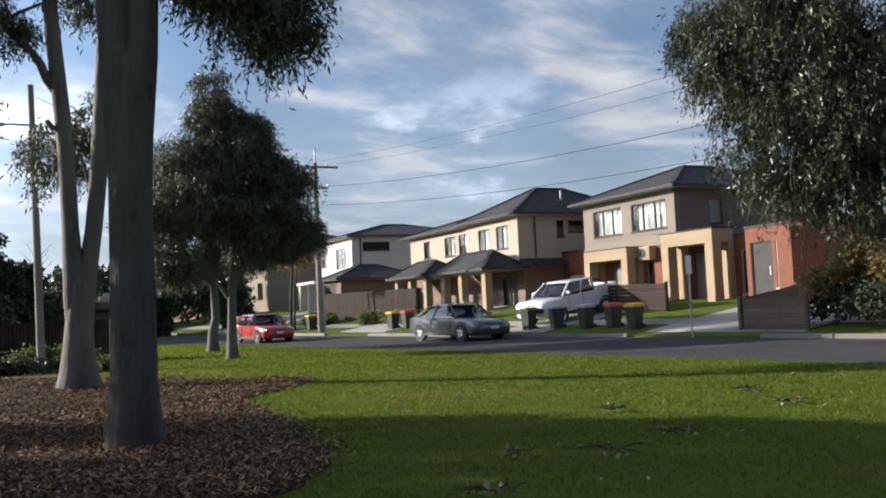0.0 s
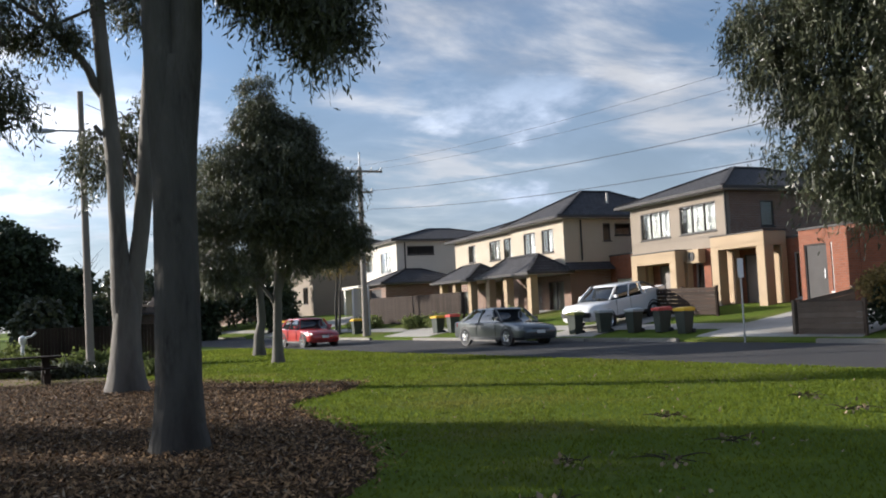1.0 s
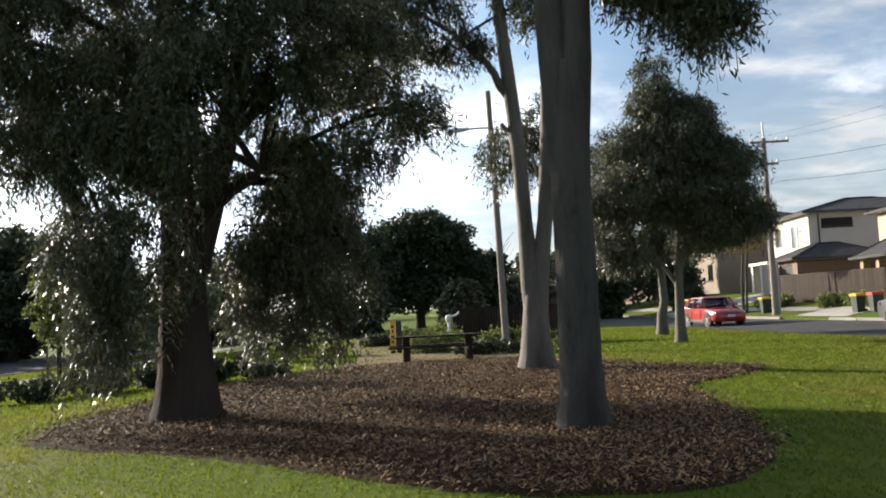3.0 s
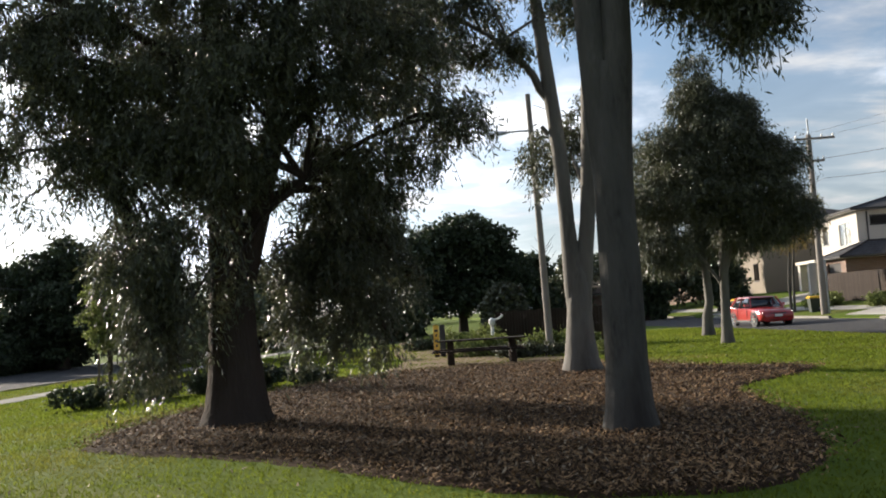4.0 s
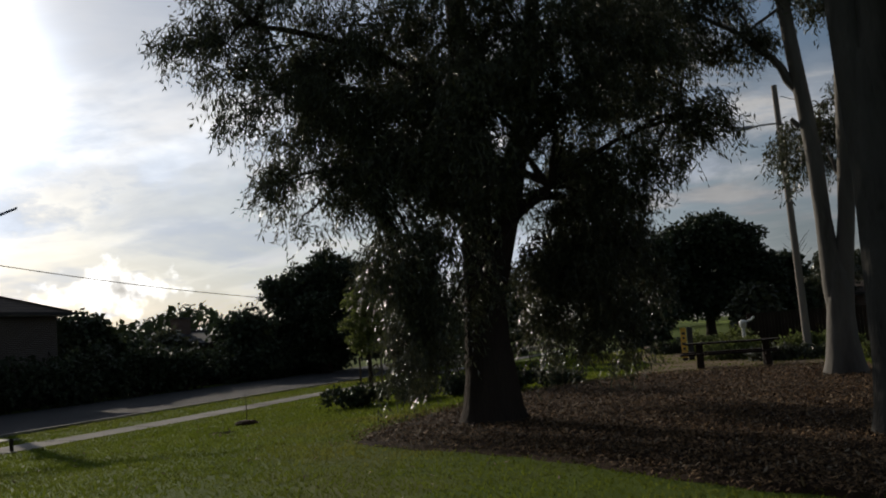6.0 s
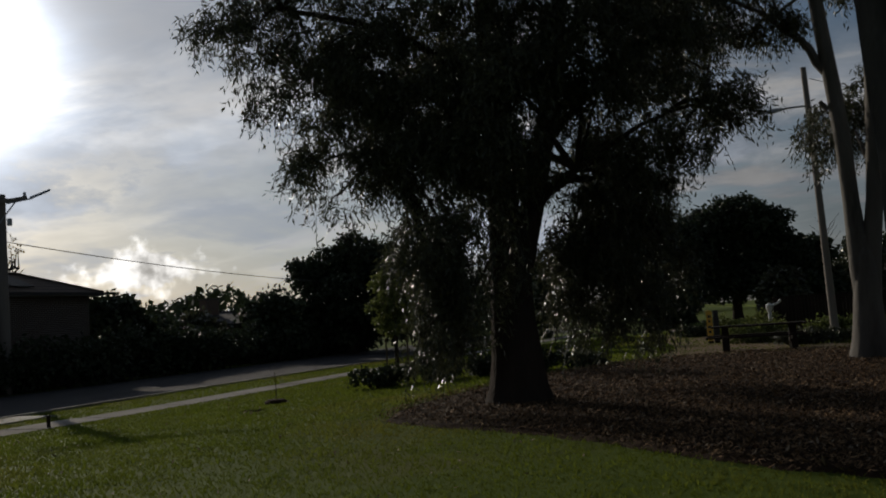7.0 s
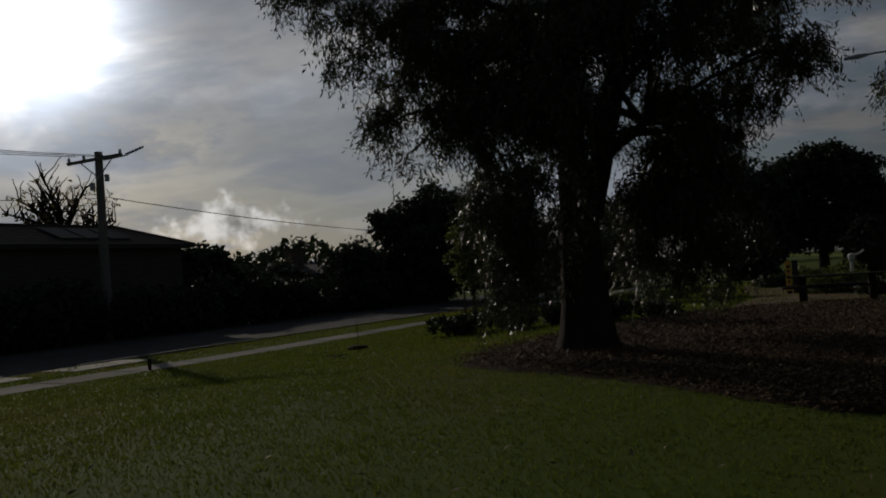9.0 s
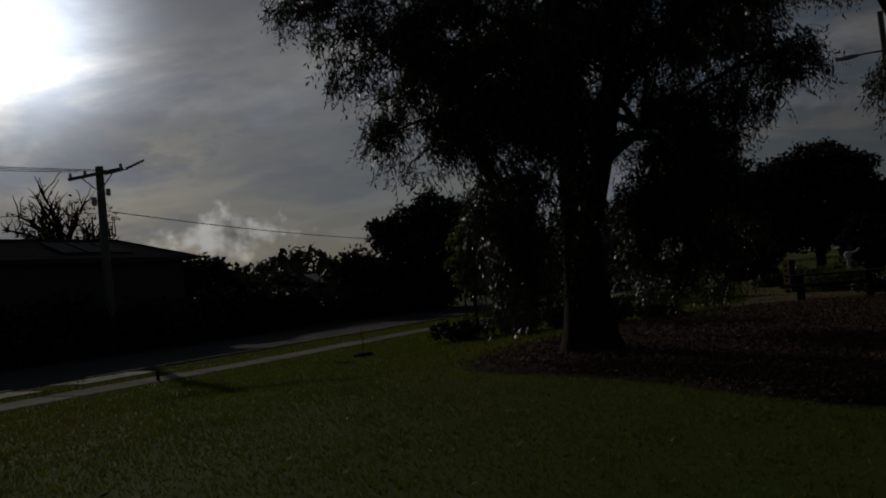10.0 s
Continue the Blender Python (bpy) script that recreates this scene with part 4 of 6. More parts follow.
    blobs = [(-1.95, 2.55, 5.6, 0.45, 0.5, 0.5), (-1.85, 2.4, 4.9, 0.4, 0.42, 0.45), (-1.75, 2.2, 4.4, 0.3, 0.32, 0.3), (-1.75, 2.0, 5.4, 0.5, 0.55, 0.6), (-1.45, 1.75, 4.3, 0.4, 0.45, 0.45), (-1.3, 1.65, 3.6, 0.32, 0.36, 0.4), (-1.2, 1.5, 3.1, 0.22, 0.26, 0.3), (-1.1, 1.3, 4.8, 0.62, 0.6, 0.7), (-0.6, 0.8, 5.1, 0.62, 0.6, 0.6), (-0.8, 1.0, 3.6, 0.45, 0.45, 0.4), (-0.3, 0.6, 3.7, 0.4, 0.4, 0.35), (-0.3, 0.3, 4.2, 0.5, 0.5, 0.5), (-0.85, 1.1, 3.0, 0.24, 0.25, 0.25), (-0.55, 0.75, 2.95, 0.2, 0.24, 0.25), (-0.2, 0.3, 3.25, 0.35, 0.35, 0.35), (-1.7, 2.25, 3.6, 0.3, 0.32, 0.4), (-1.45, 1.95, 3.1, 0.26, 0.3, 0.35), (-1.15, 1.6, 2.85, 0.26, 0.28, 0.3), (-0.8, 1.1, 2.7, 0.26, 0.28, 0.25), (-0.5, 0.7, 2.7, 0.25, 0.25, 0.25), (-1.0, 1.35, 3.4, 0.4, 0.4, 0.4), (-0.75, 0.95, 3.9, 0.5, 0.5, 0.45), (0.05, 0.0, 3.7, 0.45, 0.45, 0.45), (-0.5, 0.55, 4.5, 0.6, 0.6, 0.5), (-0.95, 1.2, 4.1, 0.45, 0.5, 0.5), (0.3, -0.4, 4.4, 0.55, 0.5, 0.5), (-1.2, 1.5, 5.4, 0.6, 0.6, 0.5),
             (-1.4, 1.6, 6.1, 0.8, 0.8, 0.6), (-0.4, 0.3, 6.4, 1.0, 1.0, 0.7), (0.8, -0.6, 5.2, 0.8, 0.8, 0.7), (1.1, -0.9, 4.1, 0.6, 0.6, 0.6), (0, 0, 8, 1.3, 1.3, 0.9)]
    tree("weeping_tree", "weeping gum with slender drooping leaves by the street", (11.86, 8.72, 0), [stem], limbs, blobs, BARK_ROUGH, LEAF_GUM, 15000, 0.5, 0.088, 24, 1.0, 11, clump=13)
    # the pair of small gums on the lawn
    a = flare([(0, 0, 0, 0.17), (0.02, 0, 1.2, 0.16), (0.05, 0, 2.2, 0.15), (0.2, 0, 4.5, 0.12), (0.1, 0, 7, 0.08), (-0.4, 0, 9.4, 0.03)], 0.22)
    limbs = [((0.03, 0, 1.9), (-1.1, 0.3, 3.6), 0.07, 0.04, 0.1), ((-0.6, 0.15, 2.8), (-1.9, 0.3, 3.9), 0.045, 0.02, 0.1), ((0.05, 0, 2.2), (0.9, 0, 4.6), 0.07, 0.03, 0.1), ((0.15, 0, 4.4), (1.9, 0, 6.0), 0.06, 0.03, 0.1), ((0.1, 0, 5), (-1.4, 0, 7), 0.06, 0.03, 0.1)]
    blobs = [(-0.5, 0, 9.4, 0.5, 0.6, 0.7), (-0.4, 0, 8.5, 0.9, 0.9, 0.8), (0.9, 0, 8.0, 0.7, 0.9, 0.7), (-1.5, 0, 6.9, 0.9, 1.0, 0.8), (0.3, 0, 7.6, 1.2, 1.1, 0.8), (0.3, -0.3, 6.8, 1.6, 1.3, 1.1), (2.0, 0, 6.3, 1.0, 1.2, 0.9), (-2.0, 0, 5.2, 1.1, 1.2, 0.9), (0.1, -0.4, 5.2, 1.5, 1.3, 1.0), (2.1, 0, 4.6, 1.2, 1.2, 0.8), (2.8, 0, 4.3, 0.6, 0.8, 0.6), (-2.0, 0, 3.5, 0.9, 1.0, 0.6), (0.9, 0, 3.8, 1.0, 1.0, 0.5)]
    tree("small_gum_tree", "bushy young gum with a pale trunk on the lawn", (6.9, 32.2, 0), [a], limbs, blobs, BARK_PALE, LEAF_GUM, 12500, 0.6, 0.15, 25, 0.8, clump=9)
    b = flare([(0, 0, 0, 0.2), (0.15, 0, 1.4, 0.18), (0.1, 0, 3.0, 0.16), (-0.3, 0, 6, 0.1), (-0.3, 0, 8, 0.03)], 0.27)
    blobs = [(-1.6, 0, 7.0, 1.4, 1.4, 1.2), (-2.3, 0, 5.2, 1.2, 1.3, 1.0), (-0.4, 0, 6.0, 1.5, 1.4, 1.3), (1.2, 0, 5.4, 1.4, 1.4, 1.1), (-2.0, 0, 3.6, 1.1, 1.2, 0.7), (0.4, 0.2, 4.0, 1.2, 1.2, 0.7), (2.6, 0, 4.8, 1.1, 1.2, 0.9)]
    tree("small_gum_tree", "second young gum with a leaning pale trunk on the lawn", (7.5, 38.8, 0), [b], [((0.1, 0, 2.6), (-1.4, 0, 4.6), 0.08, 0.03, 0.1), ((0.1, 0, 2.8), (1.4, 0, 5.0), 0.08, 0.03, 0.1)], blobs, BARK_PALE, LEAF_GUM, 7500, 0.65, 0.17, 26, 0.8, clump=9)


near_trees()


# ---- houses ----
def panel(house, name, m, x0, x1, z0, z1, material, holes=(), thick=0.22, label=""):
    """A wall from x0 to x1 in its own frame, its outer face at y = 0, with openings (x0, x1, z0, z1) cut through."""
    g = Geo().slab(x0, x1, z0, z1, 0, thick, holes)
    ob = part(name, g, material, house, label)
    ob.matrix_basis = m
    return ob


def window(house, m, x0, x1, z0, z1, lights=2, curtain=True, frame_mat=None, transom=False):
    w = 0.06
    n = (x1 - x0) / lights
    g = Geo().slab(x0, x1, z0, z1, 0.03, 0.12, [(x0 + n * i + (w if i == 0 else w / 2), x0 + n * (i + 1) - (w if i == lights - 1 else w / 2), z0 + w, z1 - w) for i in range(lights)])
    ob = part("window", g, frame_mat or TRIM, house)
    ob.matrix_basis = m
    for i in range(lights):
        p = Geo().box(x0 + n * i + w / 2, x0 + n * (i + 1) - w / 2, 0.07, 0.08, z0 + w / 2, z1 - w / 2)
        q = part("pane", p, GLASS, ob)
        q.visible_shadow = False
    p = Geo().box(x0 - 0.05, x1 + 0.05, -0.05, 0.04, z0 - 0.06, z0 - 0.003)
    part("sill", p, frame_mat or TRIM, ob)
    if curtain:
        p, k = Geo(), 14
        pts = [(x0 + 0.03 + (x1 - x0 - 0.06) * 0.97 * i / k, 0.26 + 0.03 * (i % 2), 0) for i in range(k + 1)]
        p.v = [(a, b, z) for a, b, _ in pts for z in (z0 + 0.03, z1 - 0.03)]
        p.f = [(2 * i, 2 * i + 2, 2 * i + 3, 2 * i + 1) for i in range(k)]
        part("curtain", p, CURTAIN, ob, "drawn white curtain", True)
    return ob


def hip(house, x0, x1, y0, y1, z, h, over=0.5, material=None, along=None, name="roof"):
    """A tiled hip roof over a rectangle, with fascia and gutter."""
    x0, x1, y0, y1 = x0 - over, x1 + over, y0 - over, y1 + over
    g = Geo()
    w, d = x1 - x0, y1 - y0
    if (along or ("x" if w > d else "y")) == "x":
        k = min(d / 2, w / 2 - 0.05)
        r = [(x0 + k, (y0 + y1) / 2, z + h), (x1 - k, (y0 + y1) / 2, z + h)]
        f = [(0, 1, 5, 4), (1, 2, 5), (2, 3, 4, 5), (3, 0, 4)]
    else:
        k = min(w / 2, d / 2 - 0.05)
        r = [((x0 + x1) / 2, y0 + k, z + h), ((x0 + x1) / 2, y1 - k, z + h)]
        f = [(0, 1, 4), (1, 2, 5, 4), (2, 3, 5), (3, 0, 4, 5)]
    e = [(x0, y0, z), (x1, y0, z), (x1, y1, z), (x0, y1, z)]
    g.add(e + r, f + [(3, 2, 1, 0)])
    roof = part(name, g, material or TILES, house)
    c = Geo()
    for a, b in ((0, 4), (1, 4 if f[0] == (0, 1, 4) else 5), (2, 5), (3, 5 if f[0] == (0, 1, 4) else 4), (4, 5)):
        q = (e + r)
        c.beam(Vector(q[a]) + Vector((0, 0, 0.03)), Vector(q[b]) + Vector((0, 0, 0.03)), 0.2, 0.09)
    part("ridge_capping", c, material or TILES, roof)
    b = Geo()
    t = 0.16
    b.box(x0, x1, y0, y0 + 0.04, z - t, z - 0.003).box(x0, x1, y1 - 0.04, y1, z - t, z - 0.003).box(x0, x0 + 0.04, y0 + 0.04, y1 - 0.04, z - t, z - 0.003).box(x1 - 0.04, x1, y0 + 0.04, y1 - 0.04, z - t, z - 0.003)
    b.box(x0 + 0.04, x1 - 0.04, y0 + 0.04, y1 - 0.04, z - t, z - t + 0.02)
    part("fascia", b, ALU, roof)
    gt = Geo()
    gt.box(x0 - 0.11, x1 + 0.11, y0 - 0.11, y0 - 0.003, z - 0.13, z + 0.0).box(x1 + 0.003, x1 + 0.11, y0, y1, z - 0.13, z)
    part("gutter", gt, TRIM, roof)
    return roof


def downpipe(house, x, y, z0, z1):
    part("downpipe", Geo().tube([(x, y, z0), (x, y, z1)], [0.05, 0.05], 8), TRIM, house)


def portal(house, x0, x1, y0, y1, top, band, col, material):
    """A square rendered porch frame: piers, deep lintels, flat roof."""
    p = part("porch", Geo().box(x0, x1, y0, y1, top - band, top), material, house, bevel=0.015)
    for a, b, c, d in ((x0, x0 + col, y0, y0 + col), (x1 - col, x1, y0, y0 + col), (x1 - col, x1, y1 - 0.3, y1), (x0, x0 + col, y1 - 0.3, y1)):
        part("pier", Geo().box(a, b, c, d, -1.0, top - band - 0.003), material, p, bevel=0.015)
    part("coping", Geo().box(x0 - 0.03, x1 + 0.03, y0 - 0.03, y1, top + 0.003, top + 0.05), TRIM, p)
    return p


def front_door(house, m, x0, x1, z1, material):
    d = part("door", Geo().box(x0 + 0.05, x1 - 0.05, 0.08, 0.13, 0.02, z1 - 0.05), material, house)
    d.matrix_basis = m
    part("door_frame", Geo().slab(x0, x1, 0, z1, 0.03, 0.15, [(x0 + 0.047, x1 - 0.047, -1, z1 - 0.047)]), TRIM, d)
    part("handle", Geo().beam((x1 - 0.16, 0.04, 0.9), (x1 - 0.16, 0.04, 1.25), 0.03, 0.03), GALV, d)


def shell(house, x0, x1, y0, y1, z0, z1, front, right, mat_front, mat_side, tag=""):
    """Four walls with the openings of the front and of the right-hand side."""
    panel(house, "front_wall", pose(0, y0, 0), x0, x1, z0, z1, mat_front, front)
    panel(house, "side_wall", pose(x1, y0, 0, 0, 0, 90), 0.0 + 0.222, y1 - y0, z0, z1, mat_side, right)
    panel(house, "side_wall", pose(x0 + 0.22, y0, 0, 0, 0, 90), 0.0 + 0.222, y1 - y0, z0, z1, mat_side)
    panel(house, "back_wall", pose(0, y1 - 0.22, 0), x0 + 0.222, x1 - 0.222, z0, z1, mat_side)
    part("floor_slab", Geo().box(x0 + 0.23, x1 - 0.23, y0 + 0.23, y1 - 0.23, z0, z0 + 0.1), ROOM, house)
    # rooms are divided a little way back
    part("partition", Geo().box(x0 + 0.23, x1 - 0.23, y0 + 3.2, y0 + 3.3, z0 + 0.102, z1), ROOM, house)


def house_b():
    h = thing("house", "two-storey taupe and red brick townhouse with cream square porches", "house", pose(28, 41.6, 1.2, 0, 0, -90))
    up = [(0.9, 3.4, 3.5, 4.88), (4.2, 6.9, 3.5, 4.88)]
    low = [(5.2, 5.8, 0.7, 2.05), (6.3, 7.3, 0.55, 2.1), (2.3, 3.5, 0.0, 2.1), (8.6, 9.7, 0.0, 2.2), (9.95, 10.4, 0.3, 2.2), (11.6, 12.1, 0.2, 2.1)]
    shell(h, 0, 7.6, 0.0, 9.5, 2.72, 5.3, up, [(2.0, 2.8, 3.6, 4.8)], TAUPE, BROWNBRICK)
    shell(h, 0, 13.4, 0.02, 10, -1.2, 2.7, low, [], BRICK, BRICK)
    for w in up:
        window(h, pose(0, 0, 0), *w, lights=3, curtain=True)
    window(h, pose(7.6, 0, 0, 0, 0, 90), 2.0, 2.8, 3.6, 4.8, 1, False)
    for w in low[:2]:
        window(h, pose(0, 0.02, 0), *w, lights=1, curtain=True, frame_mat=ALU)
    for w in low[4:]:
        window(h, pose(0, 0.02, 0), *w, lights=1, curtain=True, frame_mat=ALU)
    front_door(h, pose(0, 0.02, 0), 8.6, 9.7, 2.2, DOOR)
    front_door(h, pose(0, 0.02, 0), 2.3, 3.5, 2.1, DOOR)
    # garage wing
    shell(h, -3.6, -0.01, 0.9, 8, -1.2, 3.0, [(-3.1, -0.5, -1.0, 1.7)], [], BRICK, BRICK)
    part("garage_door", Geo().box(-3.08, -0.52, 1.0, 1.05, -1.0, 1.68), OFFWHITE, h)
    part("parapet_cap", Geo().box(-3.65, -0.02, 0.85, 8.0, 3.003, 3.08), TRIM, h)
    portal(h, 1.3, 5.0, -1.0, 0.0, 2.7, 0.55, 0.5, CREAM)
    portal(h, 7.85, 11.25, -1.2, 0.0, 3.05, 0.6, 0.5, CREAM)
    wing = [(14.25, 15.35, 0.0, 2.2), (15.55, 15.95, 0.4, 2.2)]
    shell(h, 14.02, 16.9, -2.0, 7.0, -1.2, 2.75, wing, [], BRICK, BRICK)
    front_door(h, pose(0, -2.0, 0), 14.25, 15.35, 2.2, TRIM)
    window(h, pose(0, -2.0, 0), *wing[1], lights=1, curtain=True, frame_mat=ALU)
    part("pier", Geo().box(16.2, 16.9, -2.6, -2.02, -1.2, 2.6), BRICK, h, bevel=0.01)
    part("parapet_cap", Geo().box(14.0, 16.95, -2.05, 7.0, 2.753, 2.83), TRIM, h)
    hip(h, 0, 7.6, 0, 9.5, 5.42, 1.55)
    part("flat_roof", Geo().box(7.65, 13.45, 0.0, 10, 2.703, 2.8), TRIM, h)
    ac = part("air_conditioner", Geo().box(5.1, 6.0, -0.42, 0.0, 2.05, 2.7), CREAM, h, "beige wall-hung air conditioner", bevel=0.02)
    part("fan_grille", Geo().lathe([(0.22, -0.02), (0.22, 0.0), (0.03, 0.0)], 16, "y", (5.5, -0.43, 2.37)), TRIM, ac)
    downpipe(h, 7.66, -0.06, 2.8, 5.2)


def porch_roof(h, x0, x1, y0, y1, z, rise, posts, material):
    r = hip(h, x0, x1, y0, y1, z, rise, 0.35)
    for x in posts:
        part("post", Geo().box(x - 0.24, x + 0.24, y0 + 0.05, y0 + 0.5, -0.9, z - 0.165), material, h, bevel=0.015)
    return r


def house_a():
    h = thing("house", "pair of two-storey cream townhouses over dark brick with hipped tiled roofs", "house", pose(26, 62.1, 0.85, 0, 0, -90))
    left = [(2.4, 3.6, 4.0, 5.2), (5.9, 7.6, 3.9, 5.2), (8.1, 9.6, 3.9, 5.2)]
    right = [(11.9, 13.4, 3.8, 5.15), (14.2, 15.6, 3.8, 5.15)]
    shell(h, 0, 10.2, 0.5, 11, 2.62, 5.6, left, [], PINKISH, PINKISH)
    shell(h, 10.21, 16.8, 0.0, 8.4, 2.62, 5.6, right, [(2.6, 3.1, 4.3, 5.3), (3.4, 4.5, 4.6, 5.3)], PINKISH, PINKISH)
    low = [(1.0, 2.6, 0.4, 2.0), (5.6, 6.8, 0.0, 2.1), (8.0, 9.6, 0.5, 2.0), (12.2, 13.3, 0.0, 2.1), (14.2, 16.0, 0.4, 2.1)]
    shell(h, 0, 16.8, 0.3, 11.4, -0.9, 2.6, low, [], BROWNBRICK, BROWNBRICK)
    for w in left:
        window(h, pose(0, 0.5, 0), *w, lights=2, curtain=True)
    for w in right:
        window(h, pose(0, 0, 0), *w, lights=2, curtain=True)
    for w in ((2.6, 3.1, 4.3, 5.3), (3.4, 4.5, 4.6, 5.3)):
        window(h, pose(16.8, 0, 0, 0, 0, 90), *w, lights=1, curtain=False)
    for w in (low[0], low[2], low[4]):
        window(h, pose(0, 0.3, 0), *w, lights=2, curtain=True)
    front_door(h, pose(0, 0.3, 0), *low[1][:2], 2.1, DOOR)
    front_door(h, pose(0, 0.3, 0), *low[3][:2], 2.1, DOOR)
    hip(h, 0, 10.2, 0.5, 11, 5.72, 1.7, 0.5, None, "x")
    hip(h, 10.4, 16.8, 0, 8.4, 5.72, 1.85, 0.5, None, "y", "roof")
    porch_roof(h, 3.6, 9.0, -2.4, 0.28, 2.62, 1.0, (3.9, 6.2, 8.7), CREAM)
    porch_roof(h, 10.6, 16.8, -2.2, 0.0, 2.62, 1.05, (11.0, 13.4, 16.4), CREAM)
    # narrow skirt roof along the side, between the storeys
    g = Geo()
    g.add([(16.82, 0, 2.64), (17.5, -0.1, 2.64), (17.5, 11.4, 2.64), (16.82, 11.4, 2.64), (16.82, 0, 3.1), (16.82, 11.4, 3.1)], [(0, 3, 2, 1), (1, 2, 5, 4), (0, 1, 4), (2, 3, 5)])
    part("skirt_roof", g, TILES, h)
    downpipe(h, 16.88, 1.1, 3.2, 5.5)
    downpipe(h, 10.15, 0.42, 3.0, 5.5)
    part("vent_pipe", Geo().tube([(15.4, 3.9, 6.5), (15.4, 3.9, 7.25)], [0.07, 0.07], 8), OFFWHITE, h)
    # solar collector lying on the front slope of the left roof
    s = Geo()
    s.add([(9.2, 0.9, 6.06), (10.4, 0.9, 6.06), (10.4, 2.6, 6.56), (9.2, 2.6, 6.56)], [(0, 1, 2, 3)])
    s.v += [(x, y, z + 0.08) for x, y, z in s.v[:4]]
    s.f += [(4, 5, 6, 7), (0, 1, 5, 4), (1, 2, 6, 5), (2, 3, 7, 6), (3, 0, 4, 7)]
    part("solar_panel", s, SOLAR, h)


def house_c():
    h = thing("house", "two-storey off-white rendered townhouse with charcoal hip roof", "house", pose(24, 77, 0.9, 0, 0, -90))
    up = [(1.0, 2.8, 4.2, 5.7), (5.0, 7.6, 3.9, 5.6)]
    side = [(0.9, 3.2, 5.2, 5.9), (7.5, 8.8, 4.2, 5.6)]
    shell(h, 0, 9, 0, 11, 2.9, 6.3, up, side, OFFWHITE, OFFWHITE)
    low = [(1.0, 2.4, 0.5, 2.2), (5.8, 7.0, 0, 2.2)]
    shell(h, 0, 9, 0.3, 11, -1.5, 2.88, low, [], OFFWHITE, BROWNBRICK)
    for w in up:
        window(h, pose(0, 0, 0), *w, lights=2, curtain=True, frame_mat=ALU)
    for w in side:
        window(h, pose(9, 0, 0, 0, 0, 90), *w, lights=1, curtain=False)
    window(h, pose(0, 0.3, 0), *low[0], lights=2)
    front_door(h, pose(0, 0.3, 0), 5.8, 7.0, 2.2, DOOR)
    hip(h, 0, 9, 0, 11, 6.42, 1.25)
    downpipe(h, 9.06, 0.7, 3.0, 6.2)
    for x in (0.5, 4.5, 8.5):
        part("column", Geo().box(x - 0.3, x + 0.3, -1.9, -1.3, -1.5, 2.8), OFFWHITE, h, bevel=0.02)
    part("balcony", Geo().box(0, 9, -2.0, 0, 2.82, 3.05), OFFWHITE, h)
    w = thing("garage", "single-storey brown brick garage with dark hip roof beside the white house", "garage", pose(21.5, 68, 1.3, 0, 0, -90))
    shell(w, -0.2, 4.4, 0, 6, -1.3, 2.35, [(0.6, 3.4, 0, 2.1)], [], BROWNBRICK, BROWNBRICK)
    part("garage_door", Geo().box(0.62, 3.38, 0.1, 0.15, 0.0, 2.08), TRIM, w)
    hip(w, -0.2, 4.4, 0, 6, 2.5, 1.05, 0.4)
    part("pier", Geo().box(-0.2, 0.25, -1.2, -0.75, -1.0, 2.3), OFFWHITE, w, bevel=0.02)


def plain_house(label, m, w, d, wall_h, roof_h, wall_mat, roof_mat, wins, along=None, cat="house"):
    h = thing("house", label, cat, m)
    shell(h, 0, w, 0, d, -1.0, wall_h, wins, [], wall_mat, wall_mat)
    for q in wins:
        window(h, pose(0, 0, 0), *q, lights=2, curtain=False)
    hip(h, 0, w, 0, d, wall_h + 0.15, roof_h, 0.5, roof_mat, along)
    return h


house_b()
house_a()
house_c()
plain_house("distant two-storey cream townhouse beyond the young gums", pose(21, 94, 2.2, 0, 0, -90), 11, 10, 5.4, 1.8, TAUPE, TILES, [(1, 3, 3.6, 5), (7, 9.5, 3.6, 5), (1, 3, 0.8, 2.2), (7, 9, 0.6, 2.2)])
plain_house("distant cream rendered house with brown tiled roof", pose(14, 112, 2.0, 0, 0, -75), 14, 10, 2.8, 1.8, BROWNBRICK, BROWNTILES, [(2, 4, 0.8, 2.2), (9, 12, 0.8, 2.2)])
plain_house("low house with a long brown tiled roof far across the park", pose(-2, 92, 0.0, 0, 0, -10), 15, 9, 2.5, 1.6, BROWNBRICK, BROWNTILES, [(3, 5, 0.8, 2.0)])


def board_house():
    """Single-storey weatherboard house glimpsed past the street tree."""
    h = thing("house", "white weatherboard house with brown tiled roof", "house", pose(31, 22.5, 1.4, 0, 0, -90))
    shell(h, 0, 9, 0, 8, -0.6, 2.6, [(5, 6.6, 0.9, 2.1)], [], WEATHERBOARD, WEATHERBOARD)
    for i in range(20):
        part("weatherboard", Geo().add([(0, -0.012, 0.0), (9, -0.012, 0.0), (9, -0.034, 0.008), (0, -0.034, 0.008), (9, -0.004, 0.155), (0, -0.004, 0.155)], [(0, 1, 2, 3), (3, 2, 4, 5)]), WEATHERBOARD, h).location.z = -0.55 + 0.155 * i if i < 9 else 0.155 * (i - 9) + 0.845
    hip(h, 0, 9, 0, 8, 2.75, 1.7, 0.6, BROWNTILES)


board_house()


